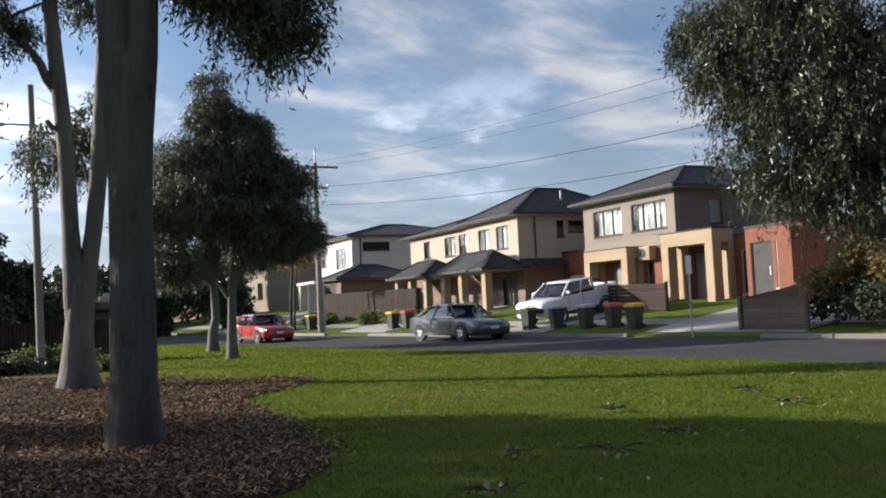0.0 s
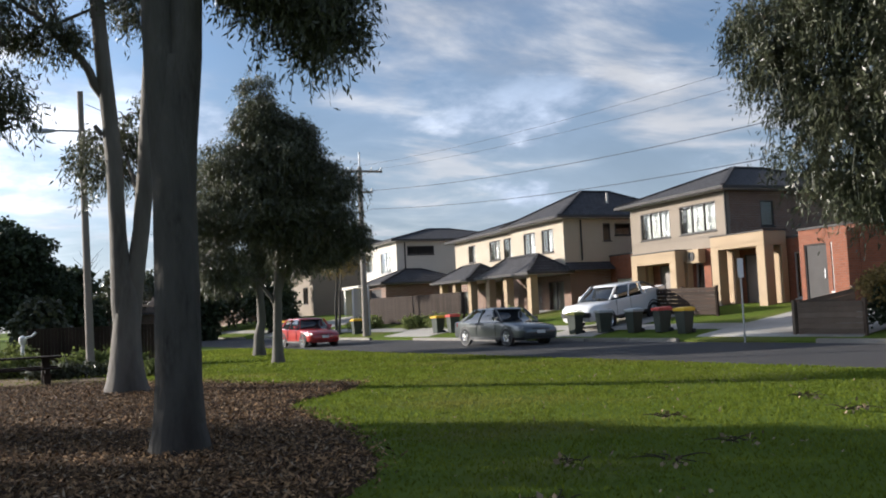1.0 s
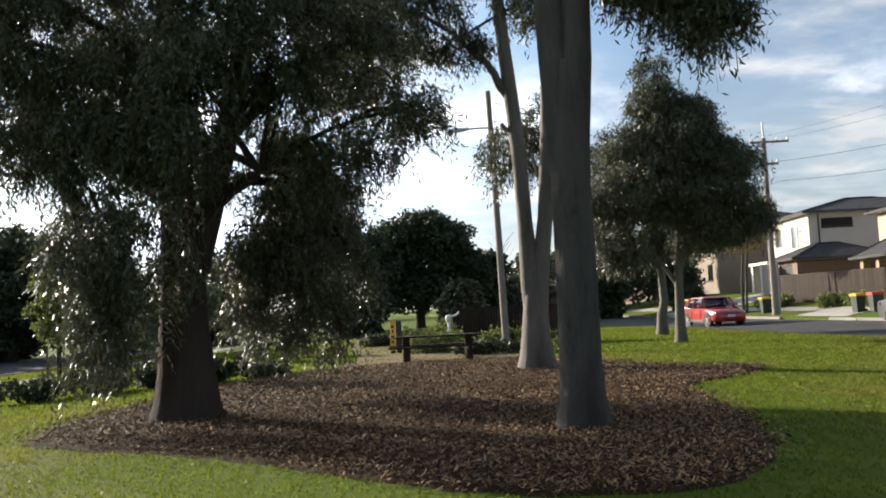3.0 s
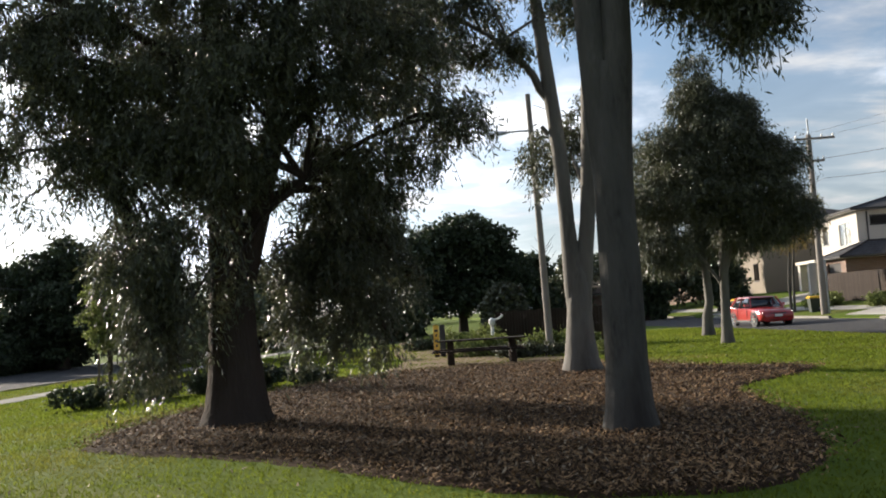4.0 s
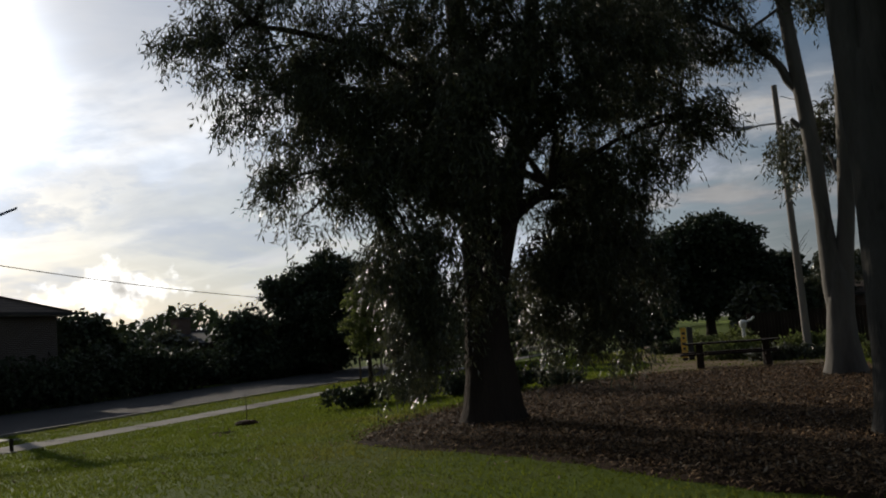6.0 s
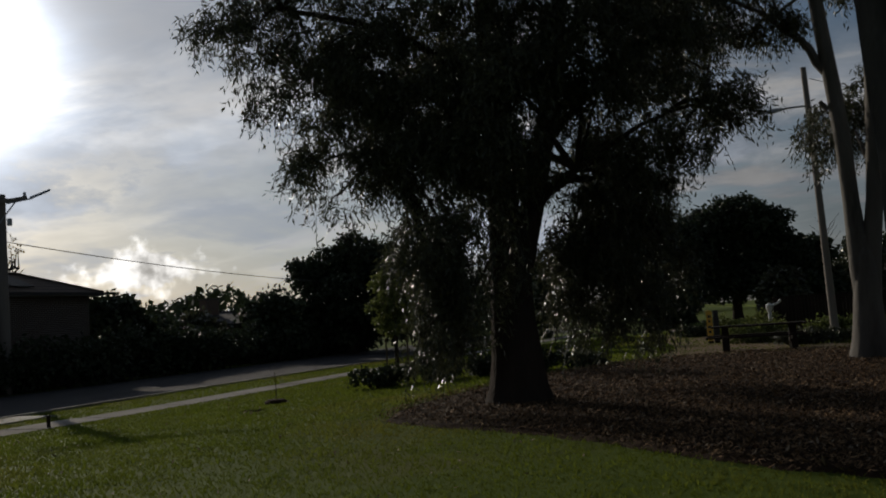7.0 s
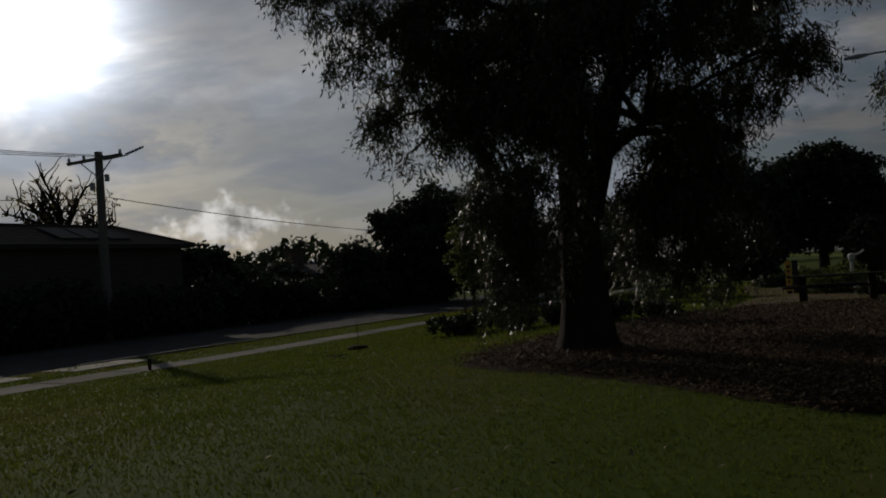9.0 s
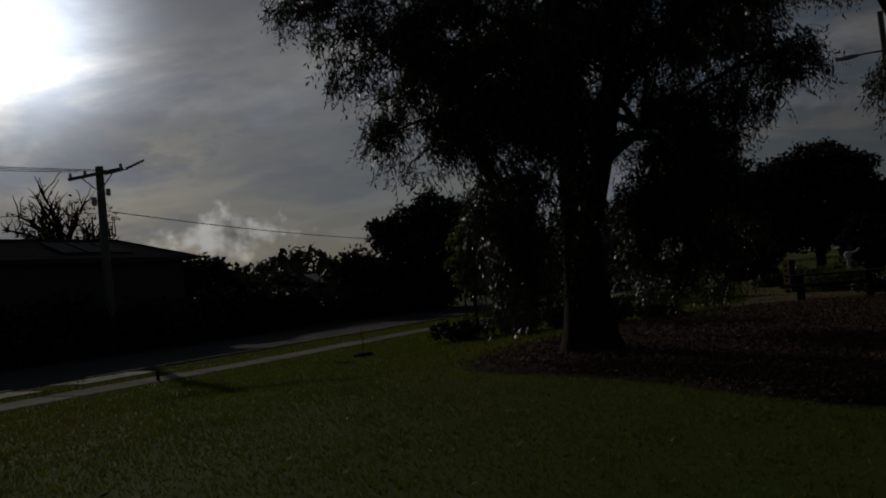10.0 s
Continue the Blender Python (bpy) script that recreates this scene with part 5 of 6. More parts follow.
def west_houses():
    h = plain_house("low brick house with a hip roof across the side street", pose(-32, 20.0, -0.2, 0, 0, 90), 13.6, 4.4, 4.0, 1.05, DARKBRICK, BROWNTILES, [(1.5, 3.5, 0.9, 2.2)])
    g = Geo()
    for i in range(3):
        g.box(1.2 + 1.4 * i, 2.4 + 1.4 * i, 0.0, 1.6, 0.04, 0.09)
    solar = part("solar_panel", g, TRIM, h)
    solar.location, solar.rotation_euler = (5.2, 0.1, 4.40), (radians(21.3), 0, 0)
    v = plain_house("far low house with a brick chimney behind garden trees", pose(-38, 47, -0.3, 0, 0, 75), 12, 8, 2.4, 0.9, BROWNBRICK, TILES, [(2, 4, 0.8, 1.9)])
    c = part("chimney", Geo().box(5.2, 6.3, 3.0, 3.8, 2.6, 4.327), BROWNBRICK, v)
    part("chimney_cap", Geo().box(5.12, 6.38, 2.92, 3.88, 4.33, 4.45), DARKBRICK, c)


west_houses()


# ---- cars ----
def ring(x, w, zb, zs, zt, crown):
    half = [(0.80 * w, zb), (0.97 * w, zb + 0.08), (w, zs), (0.975 * w, zt - 0.06), (0.90 * w, zt), (0.45 * w, zt + crown)]
    return [(x, y, z) for y, z in half] + [(x, -y, z) for y, z in reversed(half)]


def wheel(parent, x, y, r, side):
    t = part("wheel", Geo().lathe([(r * 0.66, -0.10), (r * 0.94, -0.11), (r, -0.07), (r, 0.07), (r * 0.94, 0.11), (r * 0.66, 0.10), (r * 0.66, -0.10)], 24, "y", (x, y, r), False), RUBBER, parent, "black tyre on a silver alloy rim", True)
    part("rim_ring", Geo().lathe([(r * 0.56, side * 0.05), (r * 0.68, side * 0.112), (r * 0.70, side * 0.07)], 24, "y", (x, y, r), False), ALLOY, t, smooth=True)
    part("brake_disc", Geo().lathe([(r * 0.58, side * 0.01), (r * 0.58, side * 0.03), (r * 0.1, side * 0.03)], 20, "y", (x, y, r)), IRON, t)
    for i in range(5):
        a = 2 * math.pi * (i + 0.25) / 5
        p = Geo().beam((x + 0.04 * math.cos(a), y + side * 0.085, r + 0.04 * math.sin(a)), (x + 0.64 * r * math.cos(a), y + side * 0.09, r + 0.64 * r * math.sin(a)), 0.03, 0.085)
        part("spoke", p, ALLOY, t)
    part("hub", Geo().lathe([(0.06, side * 0.08), (0.05, side * 0.11), (0.01, side * 0.115)], 12, "y", (x, y, r)), ALLOY, t)


def car(name, label, m, paint, length=4.8, width=1.82, height=1.46, style="sedan", lights_on=False, group=""):
    c = thing(name, label, "car", m, group)
    L, w, r = length / 2, width / 2, 0.33 if style != "ute" else 0.38
    lift = 0.0 if style != "ute" else 0.2
    belt = 0.92 + lift if style != "ute" else 1.2
    nose = 0.70 + (0.34 if style == "ute" else 0.0)
    tail = {"sedan": 0.96, "hatch": 0.98, "ute": 1.12}[style]
    st = [(-L, 0.80, 0.36, tail - 0.14), (-L + 0.08, 0.92, 0.26, tail - 0.03), (-L + 0.45, 0.985, 0.20, tail), (-L * 0.45, 1.0, 0.20, belt), (0, 1.0, 0.20, belt - 0.01), (L * 0.40, 1.0, 0.20, belt - 0.02), (L * 0.62, 0.99, 0.20, belt - 0.10), (L - 0.32, 0.96, 0.20, nose + 0.05), (L - 0.08, 0.88, 0.22, nose - 0.04), (L, 0.76, 0.34, nose - 0.16)]
    body = part("body", Geo().loft([ring(x, w * k, zb + lift, 0.55 + lift, zt, 0.035) for x, k, zb, zt in st]), paint, c, smooth=True)
    # cabin
    if style == "sedan":
        base, roof = (-L + 0.40, L - 1.22), (-0.95, 0.42)
    elif style == "hatch":
        base, roof = (-L + 0.18, L - 1.15), (-1.25, 0.42)
    else:
        base, roof = (-1.05, L - 1.12), (-0.92, 0.56)

    def deck(xa, xb, ww, z):
        k = 0.16
        return [(xb, ww * 0.72, z), (xb - k, ww, z), (xa + k, ww, z), (xa, ww * 0.76, z), (xa, -ww * 0.76, z), (xa + k, -ww, z), (xb - k, -ww, z), (xb, -ww * 0.72, z)]

    zr = height - 0.05
    rise = [math.sin(math.pi / 2 * k / 5) for k in range(6)]
    cabin = [deck(base[0] + (roof[0] - base[0]) * q, base[1] + (roof[1] - base[1]) * q, w * (0.94 - 0.22 * (1 - math.cos(math.pi / 2 * k / 5))), belt - 0.03 + (zr - belt + 0.03) * (1 - math.cos(math.pi / 2 * k / 5)) ** 0.8) for k, q in enumerate(rise)]
    part("cabin_glass", Geo().loft(cabin), CARGLASS, c, "dark tinted windows", True)
    part("roof", Geo().loft([deck(roof[0] - 0.10, roof[1] + 0.10, w * 0.745, zr - 0.03), deck(roof[0] - 0.03, roof[1] + 0.02, w * 0.72, zr + 0.025), deck(roof[0] + 0.2, roof[1] - 0.2, w * 0.5, zr + 0.05)]), paint, c, smooth=True)
    for s in (-1, 1):
        for (xa, xb) in ((base[1] - 0.12, roof[1] + 0.02), (base[0] + 0.12, roof[0] - 0.02), ((base[0] + base[1]) / 2 - 0.1, (roof[0] + roof[1]) / 2 - 0.12)):
            part("pillar", Geo().beam((xa, s * w * 0.935, belt - 0.04), (xb, s * w * 0.735, zr - 0.01), 0.05, 0.09), paint, c)
        part("mirror", Geo().loft([[(base[1] - 0.42 + dx, s * (w * 0.93 + dy), belt + 0.04 + dz) for dx, dz in ((-0.06, 0), (0.06, 0), (0.05, 0.13), (-0.05, 0.13))] for dy in (0.0, 0.2)]), paint, c)
        lamp = lit("headlamp_on", (1.0, 0.95, 0.8), 6.0) if lights_on else LAMP_CLEAR
        part("headlight", Geo().loft([[(L - 0.42, s * w * 0.90, nose - 0.09), (L - 0.42, s * w * 0.945, nose - 0.10), (L - 0.42, s * w * 0.93, nose + 0.03), (L - 0.42, s * w * 0.86, nose + 0.055)], [(L - 0.04, s * w * 0.52, nose - 0.17), (L - 0.055, s * w * 0.82, nose - 0.17), (L - 0.09, s * w * 0.82, nose - 0.045), (L - 0.07, s * w * 0.54, nose - 0.05)]]), lamp, c, "clear headlamp")
        part("tail_light", Geo().loft([[(-L + 0.35, s * w * 0.945, tail - 0.24), (-L + 0.35, s * w * 0.985, tail - 0.22), (-L + 0.35, s * w * 0.97, tail - 0.06), (-L + 0.35, s * w * 0.92, tail - 0.05)], [(-L + 0.01, s * w * 0.56, tail - 0.28), (-L + 0.02, s * w * 0.80, tail - 0.26), (-L + 0.05, s * w * 0.82, tail - 0.08), (-L + 0.03, s * w * 0.58, tail - 0.08)]]), LAMP_RED, c, "red tail lamp")
        for x in (base[1] - 0.5, (base[0] + base[1]) / 2 - 0.2):
            part("door_handle", Geo().box(x - 0.95, x - 0.75, s * w * 1.0 - 0.01, s * w * 1.0 + 0.025, belt - 0.17, belt - 0.13), paint, c)
            part("door_seam", Geo().box(x, x + 0.012, s * w * 1.0 - 0.02, s * w * 1.0 + 0.002, 0.35 + lift, belt - 0.05), BLACK_PLASTIC, c)
    wb = length * 0.295
    for x in (-wb - 0.02, wb + 0.02):
        for s in (-1, 1):
            part("wheel_arch", Geo().lathe([(r * 1.04, s * 0.0), (r * 1.04, s * 0.118), (r * 1.20, s * 0.118), (r * 1.20, s * 0.0)], 24, "y", (x, s * (w - 0.115), r + 0.02), False), BLACK_PLASTIC, c)
            wheel(c, x, s * (w - 0.10), r, s)
    part("grille", Geo().box(L - 0.05, L - 0.005, -w * 0.42, w * 0.42, nose - 0.19, nose - 0.07), BLACK_PLASTIC, c, "black grille")
    part("lower_intake", Geo().box(L - 0.12, L - 0.01, -w * 0.55, w * 0.55, 0.30 + lift, 0.42 + lift), BLACK_PLASTIC, c)
    part("number_plate", Geo().box(L - 0.03, L + 0.015, -0.19, 0.19, 0.44 + lift, 0.56 + lift), PLATE, c)
    part("number_plate", Geo().box(-L - 0.02, -L + 0.03, -0.19, 0.19, 0.60 + lift, 0.72 + lift), PLATE, c)
    part("windscreen_wiper", Geo().beam((base[1] - 0.1, -0.3, belt + 0.0), (base[1] - 0.28, 0.25, belt + 0.06), 0.02, 0.02), BLACK_PLASTIC, c)
    part("side_skirt", Geo().box(-wb + 0.4, wb - 0.4, -w - 0.005, w + 0.005, 0.2 + lift, 0.30 + lift), BLACK_PLASTIC, c)
    if style == "ute":
        part("bumper", Geo().box(L - 0.10, L + 0.04, -w * 0.86, w * 0.86, 0.42 + lift, nose - 0.22), BLACK_PLASTIC, c, "black front bumper", bevel=0.03)
        part("tray", Geo().box(-L + 0.05, -1.1, -w * 0.98, -w * 0.90, belt - 0.1, belt + 0.16).box(-L + 0.05, -1.1, w * 0.90, w * 0.98, belt - 0.1, belt + 0.16).box(-L + 0.02, -L + 0.09, -w * 0.9, w * 0.9, belt - 0.1, belt + 0.16), paint, c, bevel=0.02)
        for s in (-1, 1):
            part("sports_bar", Geo().tube([(-1.95, s * w * 0.85, belt + 0.15), (-1.2, s * w * 0.8, zr - 0.06), (-1.05, s * w * 0.5, zr - 0.03)], [0.05, 0.05, 0.05], 8), BLACK_PLASTIC, c, smooth=True)
    return c


HEAD = -80.9
x, y = 16.43, 33.9
car("sedan", "grey metallic sedan parked at the far kerb", pose(x, y, road_z(5.0) + 0.0, -1.0, 0, HEAD), PAINT_GREY, 4.9, 1.86, 1.47)
car("ute", "white dual-cab ute parked on a sloping driveway", pose(22.3, 34.7, 0.63, 0, 6, 197), PAINT_WHITE, 5.1, 1.85, 1.76, "ute")
evo = car("sedan", "bright red sedan with a rear wing parked at the kerb", pose(20.45, 13.4, road_z(5.2), -1.0, 0, HEAD), PAINT_RED, 4.5, 1.8, 1.45)
wing = part("spoiler", Geo().box(-2.18, -1.9, -0.72, 0.72, 1.16, 1.19), PAINT_RED, evo, "red rear wing", bevel=0.01)
for s in (-0.55, 0.55):
    part("strut", Geo().beam((-1.98, s, 0.93), (-2.02, s, 1.162), 0.03, 0.14), PAINT_RED, wing)
car("hatchback", "maroon hatchback with lit headlamps on the street", pose(11.7, 47.3, road_z(2.0), 0, 0, HEAD), PAINT_MAROON, 4.3, 1.78, 1.46, "hatch", True)


# ---- street things ----
def wheelie_bin(label, m, lid_mat):
    b = thing("wheelie_bin", label, "bin", m, "bins put out at the kerb")
    rows = [(0.19, 0.24, 0.0), (0.21, 0.27, 0.35), (0.25, 0.32, 0.92), (0.26, 0.33, 0.93), (0.26, 0.33, 0.98)]
    part("bin_body", Geo().loft([[(-a, -d, z), (a, -d, z), (a, d, z), (-a, d, z)] for a, d, z in rows]), BIN_GREEN, b, bevel=0.015)
    lid = part("lid", Geo().loft([[(-0.285, -0.36, 0.915), (0.285, -0.36, 0.915), (0.285, 0.35, 0.915), (-0.285, 0.35, 0.915)], [(-0.29, -0.37, 1.02), (0.29, -0.37, 1.02), (0.29, 0.36, 1.04), (-0.29, 0.36, 1.04)], [(-0.2, -0.25, 1.06), (0.2, -0.25, 1.06), (0.2, 0.25, 1.085), (-0.2, 0.25, 1.085)]]), lid_mat, b, bevel=0.01)
    part("handle", Geo().tube([(-0.22, 0.43, 0.96), (0.22, 0.43, 0.96)], [0.018, 0.018], 8), BIN_GREEN, b)
    for s in (-1, 1):
        part("wheel", Geo().lathe([(0.03, -0.03), (0.1, -0.03), (0.1, 0.03), (0.03, 0.03)], 16, "x", (s * 0.24, 0.26, 0.1)), RUBBER, b)
    return b


for u, v, spin, mat, label in (
        (32.75, 7.5, 10, LID_GREEN, "dark wheelie bin with an olive lid by the driveway"), (31.45, 7.9, -15, LID_GREY, "dark wheelie bin with a pale grey lid by the driveway"),
        (29.7, 7.9, 5, LID_GREY, "dark wheelie bin with a grey lid on the nature strip"), (28.3, 8.0, -8, LID_RED, "dark wheelie bin with a red lid on the nature strip"), (26.9, 7.7, 6, LID_YELLOW, "dark wheelie bin with a yellow lid on the nature strip"),
        (44.6, 8.0, 10, LID_YELLOW, "dark wheelie bin with a yellow lid by a brown fence"), (43.6, 8.3, 0, LID_RED, "dark wheelie bin with a red lid by a brown fence"), (54.2, 7.9, 0, LID_YELLOW, "dark wheelie bin beside the power pole"), (66, 8.4, 0, LID_GREEN, "dark wheelie bin on the far nature strip"), (67.2, 8.4, 10, LID_YELLOW, "dark wheelie bin on the far nature strip")):
    bx, by = street(u, v)
    wheelie_bin(label, pose(bx, by, land(bx, by), 0, 0, -80.9 + spin) @ Matrix.Scale(0.88, 4), mat)


def sagging(a, b, sag, k=24):
    a, b = Vector(a), Vector(b)
    return [a.lerp(b, i / k) - Vector((0, 0, 4 * sag * (i / k) * (1 - i / k))) for i in range(k + 1)]


def wire(label, a, b, sag, r=0.016):
    lay("overhead_cable", Geo().tube(sagging(a, b, sag), [r] * 25, 5), CABLE, label, "cable", "")


def power_pole_east():
    x, y = 16.3, 52.1
    z0 = land(x, y)
    p = thing("power_pole", "tall timber power pole with steel crossarms", "pole", pose(x, y, z0))
    part("pole", Geo().tube([(0, 0, -0.3), (0, 0, 5), (0, 0, 10.0)], [0.19, 0.16, 0.13], 12), POLE_WOOD, p, smooth=True)
    part("ground_stay", Geo().box(0.2, 0.28, -0.06, 0.06, -0.2, 3.0), GALV, p)
    part("pole_tip", Geo().beam((0, 0, 10.0), (0, 0, 10.9), 0.08, 0.08), GALV, p)
    for z, w in ((9.75, 1.35), (8.5, 0.7)):
        arm = part("crossarm", Geo().beam((-w * 0.6, -0.14, z), (w, -0.14, z), 0.1, 0.12), POLE_WOOD, p)
        for q in (-w * 0.55, w * 0.5, w * 0.95):
            part("insulator", Geo().lathe([(0.03, z + 0.06), (0.06, z + 0.1), (0.05, z + 0.2), (0.02, z + 0.24)], 8, "z", (q, -0.14, 0)), SIGN_WHITE, arm)
    c, d = (25.0, 6.0), z0
    for q, z, zz, sag in ((0.7, 7.5 + d, 6.7, 1.0), (0.65, 8.6 + d, 8.0, 1.0), (1.3, 9.95 + d, 9.7, 0.9), (-0.7, 9.95 + d, 9.7, 0.9)):
        wire("black overhead cable sagging along the street", (x + q, y - 0.14, z), (c[0] + q, c[1], zz), sag, 0.014 if z < 9.5 else 0.007)
        wire("black overhead cable running on up the street", (x + q, y - 0.14, z), (6.5 + q, 110, zz + 2.5), sag, 0.01)


power_pole_east()


def street_lamp():
    p = thing("street_lamp", "slender grey timber lamp pole with a single arm", "street lamp", pose(0.86, 31.4, 0, 0, -1.0, 0))
    part("pole", Geo().tube([(0, 0, -0.2), (0, 0, 4), (-0.02, 0, 9.0)], [0.135, 0.115, 0.09], 12), POLE_WOOD, p, smooth=True)
    arm = part("arm", Geo().tube([(0, 0, 7.72), (-0.6, 0, 7.74), (-0.9, 0, 7.72)], [0.035, 0.03, 0.03], 8), GALV, p)
    part("luminaire", Geo().loft([[(-0.8, -0.06, 7.69), (-0.8, 0.06, 7.69), (-0.8, 0.06, 7.77), (-0.8, -0.06, 7.77)], [(-1.1, -0.14, 7.66), (-1.1, 0.14, 7.66), (-1.1, 0.1, 7.78), (-1.1, -0.1, 7.78)], [(-1.5, -0.08, 7.67), (-1.5, 0.08, 7.67), (-1.5, 0.06, 7.74), (-1.5, -0.06, 7.74)]]), GALV, arm, "grey lamp head")
    wire("thin black service cable to the lamp pole", (0.86, 31.4, 8.6), (16.0, 52.0, 8.6), 0.5, 0.012)


street_lamp()


def power_pole_west():
    x, y = -30.6, 27.4
    p = thing("power_pole", "timber power pole with crossarm and street light", "pole", pose(x, y, -0.35, 0, 0, 46))
    part("pole", Geo().tube([(0, 0, -0.3), (0, 0, 4), (0, 0, 8.3)], [0.24, 0.2, 0.17], 12), POLE_WOOD, p, smooth=True)
    arm = part("crossarm", Geo().beam((-1.3, -0.2, 7.75), (1.0, -0.2, 8.15), 0.12, 0.14), POLE_WOOD, p)
    for q in (-1.2, -0.6, 0.9):
        part("insulator", Geo().lathe([(0.04, 0.06), (0.07, 0.1), (0.06, 0.22), (0.02, 0.26)], 8, "z", (q, -0.2, 7.98 + q * 0.17)), SIGN_WHITE, arm)
    part("brace", Geo().beam((-0.75, -0.2, 7.8), (0, -0.2, 7.1), 0.05, 0.05).beam((0.6, -0.2, 8.05), (0, -0.2, 7.2), 0.05, 0.05), GALV, p)
    part("switch_box", Geo().box(-0.42, -0.2, -0.15, 0.15, 6.6, 6.95), GALV, p, bevel=0.02)
    part("switch_box", Geo().box(0.2, 0.4, -0.12, 0.12, 7.0, 7.3), GALV, p, bevel=0.02)
    lamp = part("lamp_arm", Geo().tube([(0.2, -0.2, 7.9), (1.2, -0.3, 8.1)], [0.03, 0.03], 8), GALV, p)
    part("luminaire", Geo().loft([[(1.1, -0.42, 8.06), (1.1, -0.18, 8.06), (1.1, -0.2, 8.16), (1.1, -0.4, 8.16)], [(1.9, -0.38, 8.42), (1.9, -0.22, 8.42), (1.9, -0.24, 8.5), (1.9, -0.36, 8.5)]]), GALV, lamp, "flat grey lamp head")
    wire("black overhead cable past the side street pole", (x, y, 6.0), (-26.0, 75, 4.6), 0.9, 0.02)
    wire("black overhead cable past the side street pole", (x, y, 5.9), (-36, -6, 6.4), 0.6, 0.02)
    for q in (-0.9, 0.0, 0.7):
        wire("thin overhead cable leaving the crossarm", (x + q * 0.7, y + q * 0.7, 7.75), (-36 + q, -6, 8.4), 0.4)


power_pole_west()


def fence(name, label, a, b, tall, slat, material, gap=0.008, flat=False):
    """Timber fence between two plan places: posts, rails, boards."""
    a, b = Vector(a), Vector(b)
    n = (b - a).length
    f = thing(name, label, "fence", pose(a.x, a.y, land(a.x, a.y), 0, 0, math.degrees(math.atan2(b.y - a.y, b.x - a.x))))
    rise = (land(b.x, b.y) - land(a.x, a.y)) / n
    k = max(1, round(n / 2.2))
    for i in range(k + 1):
        x = n * i / k
        part("post", Geo().box(x - 0.05, x + 0.05, 0.03, 0.13, rise * x - 0.3, rise * x + tall + 0.04), material, f)
    if flat:
        z = 0.06
        while z < tall - 0.05:
            part("board", Geo().add([(0, 0, z), (n, 0, z + rise * n), (n, 0.025, z + rise * n), (0, 0.025, z), (0, 0, z + slat - gap), (n, 0, z + slat - gap + rise * n), (n, 0.025, z + slat - gap + rise * n), (0, 0.025, z + slat - gap)], [(0, 3, 2, 1), (4, 5, 6, 7), (0, 1, 5, 4), (2, 3, 7, 6), (0, 4, 7, 3), (1, 2, 6, 5)]), material, f)
            z += slat
    else:
        g = Geo().box(0, slat - gap, 0, 0.022, 0, tall)
        me = None
        for i in range(int(n / slat)):
            if me is None:
                ob = part("board", g, material, f)
                me = ob.data
            else:
                ob = new("board", me)
                ob.parent = f
            ob.location = (i * slat, 0, rise * i * slat + 0.04 + 0.015 * noise.noise((i * 1.7, 2, 3)))
    return f


fence("fence", "dark horizontal slat fence before the brick townhouse", (24.2, 37.0), (24.2, 30.4), 1.2, 0.16, DARK_TIMBER, flat=True)
fence("fence", "low weathered grey timber fence beside the driveway", (21.0, 22.6), (21.3, 20.4), 1.05, 0.16, TIMBER, flat=True)
fence("fence", "low weathered grey timber fence running back from the footpath", (21.02, 22.7), (24.0, 23.2), 1.05, 0.16, TIMBER, flat=True)
fence("fence", "brown paling fence before the far townhouses", (19.3, 60.5), (21.0, 48.5), 1.75, 0.13, DARK_TIMBER)
fence("fence", "pale low fence across the far side of the street", (11.0, 84), (4.5, 96), 1.2, 0.2, TIMBER)
fence("fence", "dark paling fence along the side street", (-31.2, 60), (-31.4, 35.5), 1.7, 0.15, DARK_TIMBER)
fence("fence", "dark paling fence along the side street", (-31.4, 23), (-31.4, 8), 1.7, 0.15, DARK_TIMBER)


def post_sign():
    x, y = 19.8, 23.67
    s = thing("street_sign", "small white sign on a slim steel post", "sign", pose(x, y, land(x, y), 0, 0, -35))
    part("post", Geo().tube([(0, 0, -0.2), (0, 0, 2.75)], [0.03, 0.03], 8), GALV, s, smooth=True)
    part("plate", Geo().box(-0.09, 0.09, -0.05, -0.035, 2.15, 2.75), SIGN_WHITE, s, bevel=0.004)


post_sign()


def picnic_table():
    t = thing("picnic_table", "weathered timber picnic table with attached benches", "picnic table", pose(-1.3, 28.3, 0.02, 0, 0, 4))
    for i in range(5):
        part("tabletop_plank", Geo().box(-1.35, 1.35, -0.37 + 0.15 * i, -0.235 + 0.15 * i, 0.70, 0.75), DARK_TIMBER, t, bevel=0.006)
    for y0 in (-0.86, 0.60):
        for j in (0, 1):
            part("bench_plank", Geo().box(-1.5, 1.3, y0 + 0.14 * j, y0 + 0.13 + 0.14 * j, 0.40, 0.45), DARK_TIMBER, t, bevel=0.006)
    for x in (-0.95, 0.95):
        part("leg", Geo().box(x - 0.10, x + 0.10, -0.16, 0.16, -0.05, 0.69), DARK_TIMBER, t, bevel=0.01)
        part("bearer", Geo().box(x - 0.05, x + 0.05, -0.84, 0.86, 0.30, 0.397), DARK_TIMBER, t)
        for s in (-0.7, 0.72):
            part("bench_leg", Geo().box(x - 0.09, x + 0.09, s - 0.09, s + 0.09, -0.05, 0.298), DARK_TIMBER, t)


picnic_table()


